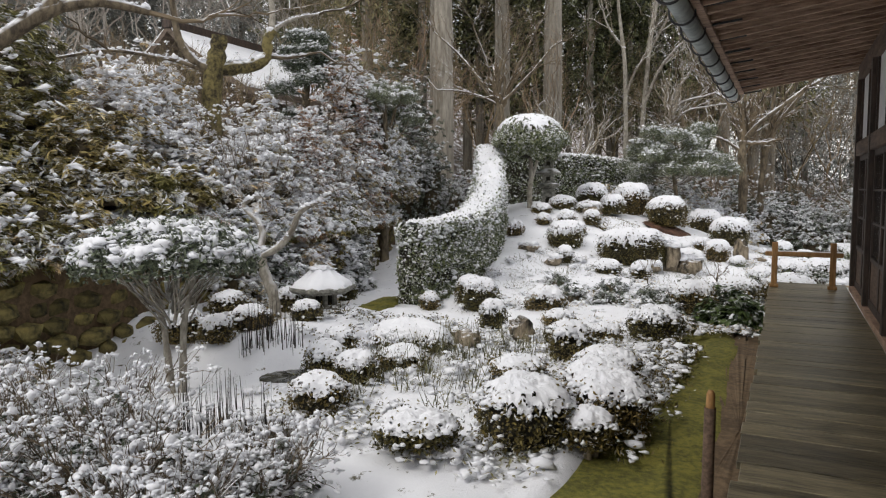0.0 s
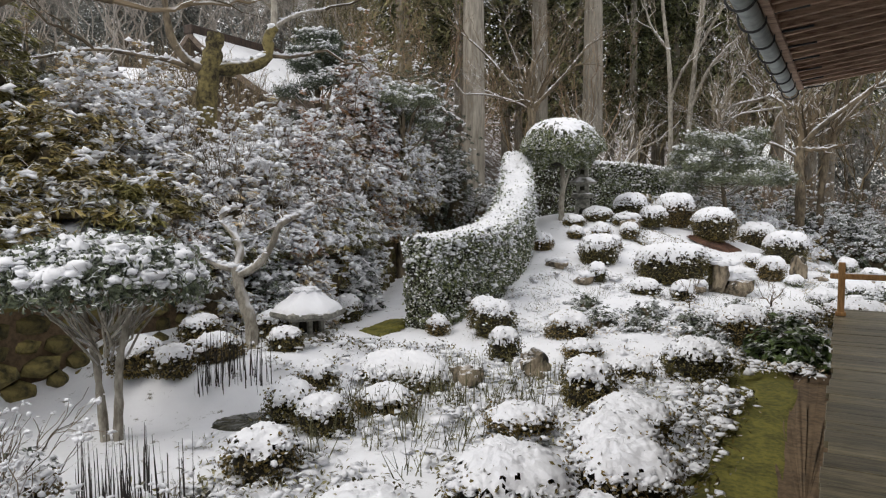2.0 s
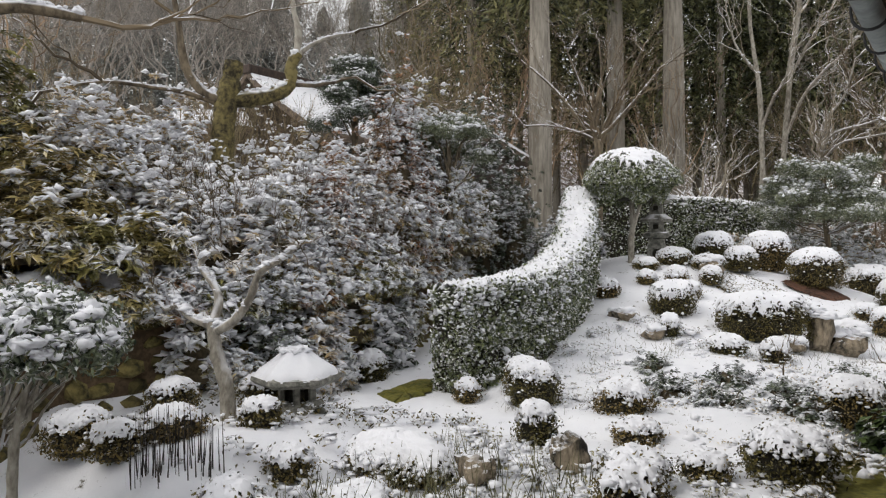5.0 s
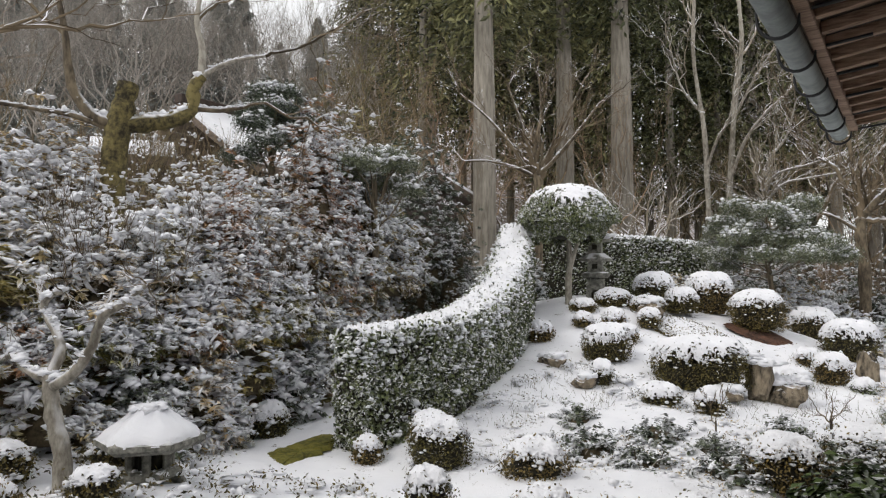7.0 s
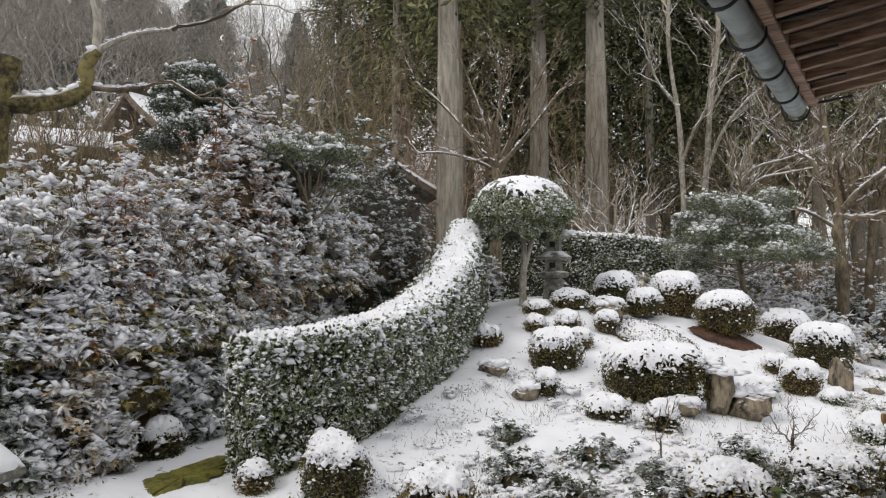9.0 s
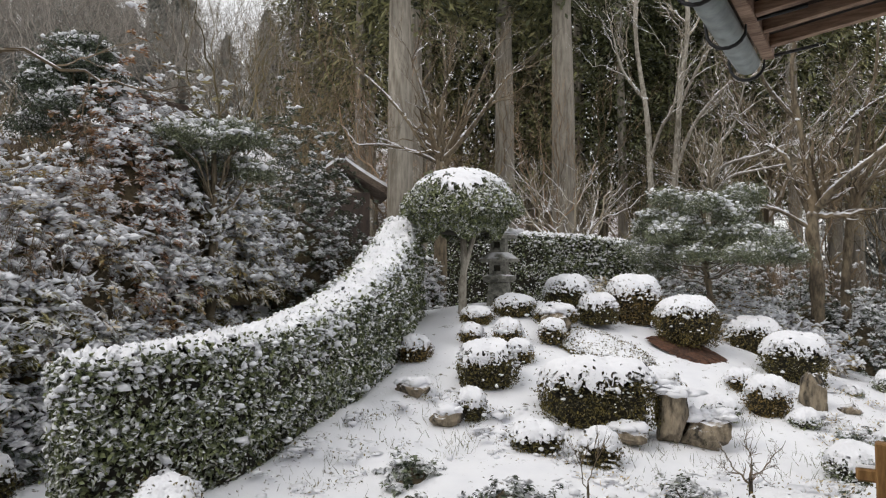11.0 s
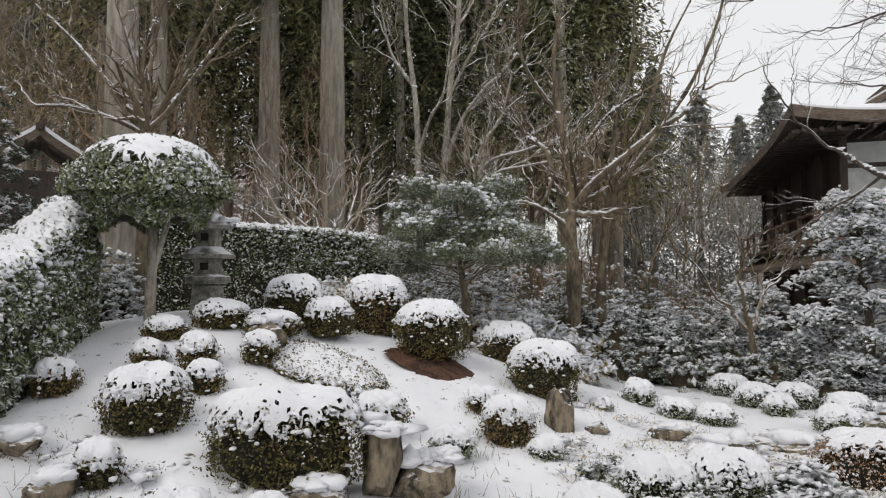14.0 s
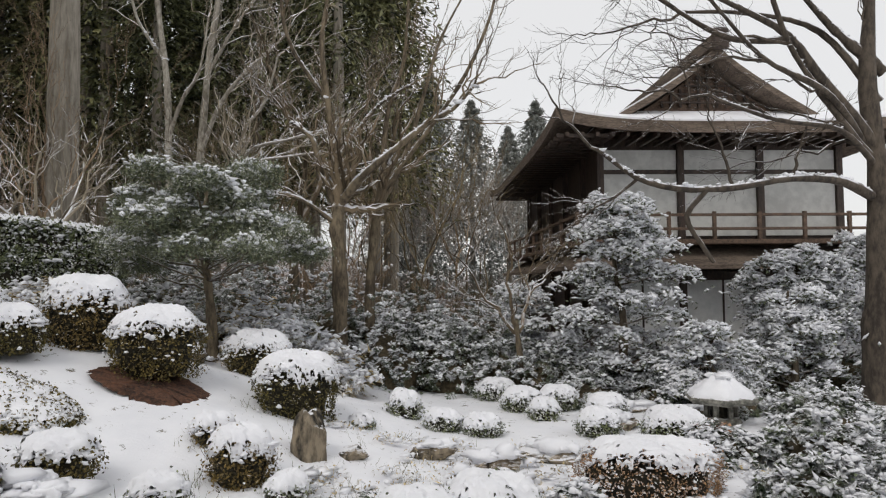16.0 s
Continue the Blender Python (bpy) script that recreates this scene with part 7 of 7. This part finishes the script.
def conifer(seed, x, y, h, bare, reach, sprays, r, label, name="cedar", group="cedars in the wood"):
    t = thing(name, (x, y, ground_at(x, y) - 0.1), label, "tree", group)
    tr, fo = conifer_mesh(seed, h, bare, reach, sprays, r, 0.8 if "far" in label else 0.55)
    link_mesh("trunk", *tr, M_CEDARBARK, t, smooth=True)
    link_mesh("foliage", *fo, M_HAZECEDAR if "far" in label else M_CEDAR, t)
    return t


def polar(az, d):
    a = radians(az)
    return (-d * math.sin(a), 8 + d * math.cos(a))


TALL = "tall straight cedar with a bare grey trunk"
conifer(1, -11.05, 22.1, 24, 9.5, 2.6, 8000, 0.40, TALL)
conifer(2, -9.35, 29.4, 26, 11, 2.6, 8000, 0.46, TALL)
conifer(3, -12.0, 30.1, 26, 11, 2.4, 8000, 0.42, TALL)
conifer(4, -13.6, 26.5, 24, 9, 2.6, 8000, 0.30, TALL)
rngw = np.random.default_rng(77)
DK = "dense dark green cedar at the back of the wood"
k1 = conifer(11, *polar(20, 36), 25, 4.5, 3.4, 8500, 0.28, DK)
k2 = conifer(12, *polar(32, 38), 22, 5.5, 3.2, 7500, 0.25, DK)
# far-slope trees take the hazed colours
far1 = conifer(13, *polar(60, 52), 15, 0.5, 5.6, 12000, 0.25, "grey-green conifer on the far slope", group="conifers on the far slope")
spots = [(az + rngw.uniform(-1.5, 1.5), rngw.uniform(30, 44)) for az in np.arange(1, 46, 1.25)]
plant_copies(k1, [polar(a, d) for a, d in spots[::2]], rngw)
plant_copies(k2, [polar(a, d) for a, d in spots[1::2]], rngw)
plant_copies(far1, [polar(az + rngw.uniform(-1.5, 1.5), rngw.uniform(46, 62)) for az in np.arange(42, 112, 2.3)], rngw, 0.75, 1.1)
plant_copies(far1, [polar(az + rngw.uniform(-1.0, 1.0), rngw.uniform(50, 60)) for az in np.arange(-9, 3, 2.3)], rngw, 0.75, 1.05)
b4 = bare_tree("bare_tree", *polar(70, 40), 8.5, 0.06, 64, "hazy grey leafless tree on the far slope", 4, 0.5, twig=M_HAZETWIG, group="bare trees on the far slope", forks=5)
b1 = bare_tree("bare_tree", *polar(24, 22), 8.0, 0.065, 61, BT, 4, 0.42, twig=M_FARTWIG, group="bare trees in the wood", forks=4)
b2 = bare_tree("bare_tree", *polar(10, 24), 7.0, 0.055, 62, BT, 4, 0.5, twig=M_FARTWIG, group="bare trees in the wood", forks=4)
b3 = bare_tree("bare_tree", *polar(38, 20), 6.0, 0.05, 63, BT, 4, 0.55, twig=M_FARTWIG, group="bare trees in the wood", forks=5)
where = [polar(az + rngw.uniform(-1, 1), rngw.uniform(21, 34)) for az in np.arange(-3, 46, 2.8)] + [polar(az + rngw.uniform(-1, 1), rngw.uniform(17, 34)) for az in np.arange(46, 105, 1.7)]
where = [p for p in where if not (-24 < p[0] < -15 and 11 < p[1] < 23)]
for i, b in enumerate((b1, b2, b3)):
    plant_copies(b, where[i::3], rngw, 0.7, 1.2)
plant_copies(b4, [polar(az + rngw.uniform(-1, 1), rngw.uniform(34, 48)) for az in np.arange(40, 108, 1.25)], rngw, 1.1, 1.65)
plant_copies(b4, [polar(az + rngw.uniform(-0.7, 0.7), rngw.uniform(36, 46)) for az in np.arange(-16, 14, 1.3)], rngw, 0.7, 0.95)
brush = twig_shrub("brushwood", *polar(20, 18), 1.1, 1.9, "thicket of leafless brown brushwood at the wood's edge", M_FARTWIG, group="brushwood", count=17, snow=0.12, rad=0.015)
plant_copies(brush, [polar(az + rngw.uniform(-1, 1), rngw.uniform(18, 28)) for az in np.arange(-6, 42, 1.5)] + [polar(az + rngw.uniform(-1, 1), rngw.uniform(14.5, 26)) for az in np.arange(46, 100, 2.0)], rngw, 0.8, 1.3)


# ---- grass, reeds and stalks ----
def blades(name, centres, count, h, spread, mat, label, category, rng, width=0.006, lean=0.35):
    P, D, H = [], [], []
    for x, y in centres:
        n = count
        q = rng.normal(size=(n, 2)) * spread
        P.append(np.column_stack([x + q[:, 0], y + q[:, 1], land(x + q[:, 0], y + q[:, 1]) - 0.02]))
        D.append(np.column_stack([rng.normal(size=(n, 2)) * lean, np.ones(n)]))
        H.append(h * rng.uniform(0.5, 1.15, n))
    P, D, H = np.concatenate(P), unit(np.concatenate(D)), np.concatenate(H)[:, None]
    s = unit(np.cross(D, rng.normal(size=D.shape))) * width / 2
    v = np.stack([P - s, P + s, P + D * H + s * 0.3, P + D * H - s * 0.3], 1).reshape(-1, 3)
    ob = link_mesh(name, v, np.arange(len(v)).reshape(-1, 4), mat)
    return tagged(ob, label, category, kind="stuff")


rngg = np.random.default_rng(9)


def creeping_cover(name, places, label, mat, rng, leaf=0.05):
    """Low plants half drowned in snow, spread over a bed."""
    C = np.array([(x, y, ground_at(x, y)) for x, y in places])
    n, per = len(C), 26
    q = rng.normal(size=(n, per, 3)) * [0.10, 0.10, 0.03]
    P = (C[:, None] + q + [0, 0, 0.05]).reshape(-1, 3)
    ob = link_mesh(name, *leaves(P, np.tile([0, 0, 1.0], (len(P), 1)), leaf, leaf * 0.4, 0.9, rng), mat)
    tagged(ob, label, "ground cover", kind="stuff")
    S = (C[:, None] + rng.normal(size=(n, 5, 3)) * [0.09, 0.09, 0.02] + [0, 0, 0.055]).reshape(-1, 3)
    link_mesh("snow_cover", *puffs(S, 0.036, 0.4, rng), M_SNOW, ob, "white snow", smooth=True)


creeping_cover("creeping_plants", [(rngg.uniform(-4.6, -1.5), rngg.uniform(4.2, 9.0)) for _ in range(240)], "low dark plants poking out of lumpy snow", M_RHODO, rngg)
creeping_cover("creeping_plants", [(rngg.uniform(-6.9, -4.4), rngg.uniform(6.4, 9.2)) for _ in range(60)], "low dark plants along the pond edge in snow", M_AZALEA, rngg)
creeping_cover("creeping_plants", [(rngg.uniform(-3.2, -0.4), rngg.uniform(9.5, 13.6)) for _ in range(120)], "low dark plants poking out of lumpy snow", M_RHODO, rngg)
creeping_cover("creeping_plants", [(rngg.uniform(-5.0, -0.8), rngg.uniform(10.2, 14.4)) for _ in range(130)], "scattered low plants half buried in snow", M_AZALEA, rngg, 0.035)
creeping_cover("creeping_plants", [(rngg.uniform(-0.9, 4.5), rngg.uniform(13.2, 19.0)) for _ in range(240)], "low dark plants and twigs in lumpy snow by the stream", M_RHODO, rngg)
creeping_cover("creeping_plants", [(-1.12 + 0.12 * rngg.normal() - 0.25 * (y > 9), y) for y in rngg.uniform(5.0, 10.6, 90)], "ragged low plants edging the moss strip", M_AZALEA, rngg)
blades("reeds", [(-5.25, 6.05), (-5.1, 6.2), (-5.4, 5.9)], 26, 0.48, 0.07, M_REED, "dark dry reed stalks at the pond edge", "reeds", rngg, 0.012, 0.05)
blades("reeds", [(-4.0, 3.95), (-4.15, 4.15), (-4.3, 4.0), (-3.85, 4.2)], 24, 0.5, 0.09, M_REED, "dark dry reed stalks at the pond edge", "reeds", rngg, 0.012, 0.05)
blades("iris_leaves", [(rngg.uniform(-4.2, -2.4), rngg.uniform(5.3, 8.2)) for _ in range(46)], 14, 0.34, 0.07, M_GRASS, "withered iris leaves standing in the snow", "grass", rngg, 0.012, 0.28)
blades("grass", [(rngg.uniform(-5.0, -1.2), rngg.uniform(9.8, 14.6)) for _ in range(190)], 9, 0.13, 0.10, M_GRASS, "thin dry grass tips through the snow", "grass", rngg, 0.006, 0.5)
blades("grass", [(rngg.uniform(-2.2, 2.0), rngg.uniform(14.6, 19.0)) for _ in range(130)], 9, 0.13, 0.08, M_GRASS, "thin dry grass tips through the snow", "grass", rngg, 0.006, 0.5)
bare_tree("bare_plum", -1.12, 13.6, 0.72, 0.022, 81, "tiny bare twisted plum tree in the snow", 2, 0.8, forks=4, mat=M_DARKBARK)
bare_tree("bare_sprig", -2.2, 12.6, 0.75, 0.012, 82, "thin bare sprig with a few twigs", 2, 0.3, forks=2)

# ---- deck planks ----
rngd = np.random.default_rng(15)
y = -3.0
while y < DECK_END - 0.05:
    w = min(rngd.uniform(0.19, 0.27), DECK_END - y)
    box("plank", (DECK_L + 0.012 * rngd.normal(), y + 0.003, -0.045), (DECK_R, y + w - 0.003, -0.001 + 0.0015 * rngd.normal()), M_DECK, veranda, 0.004)
    y += w
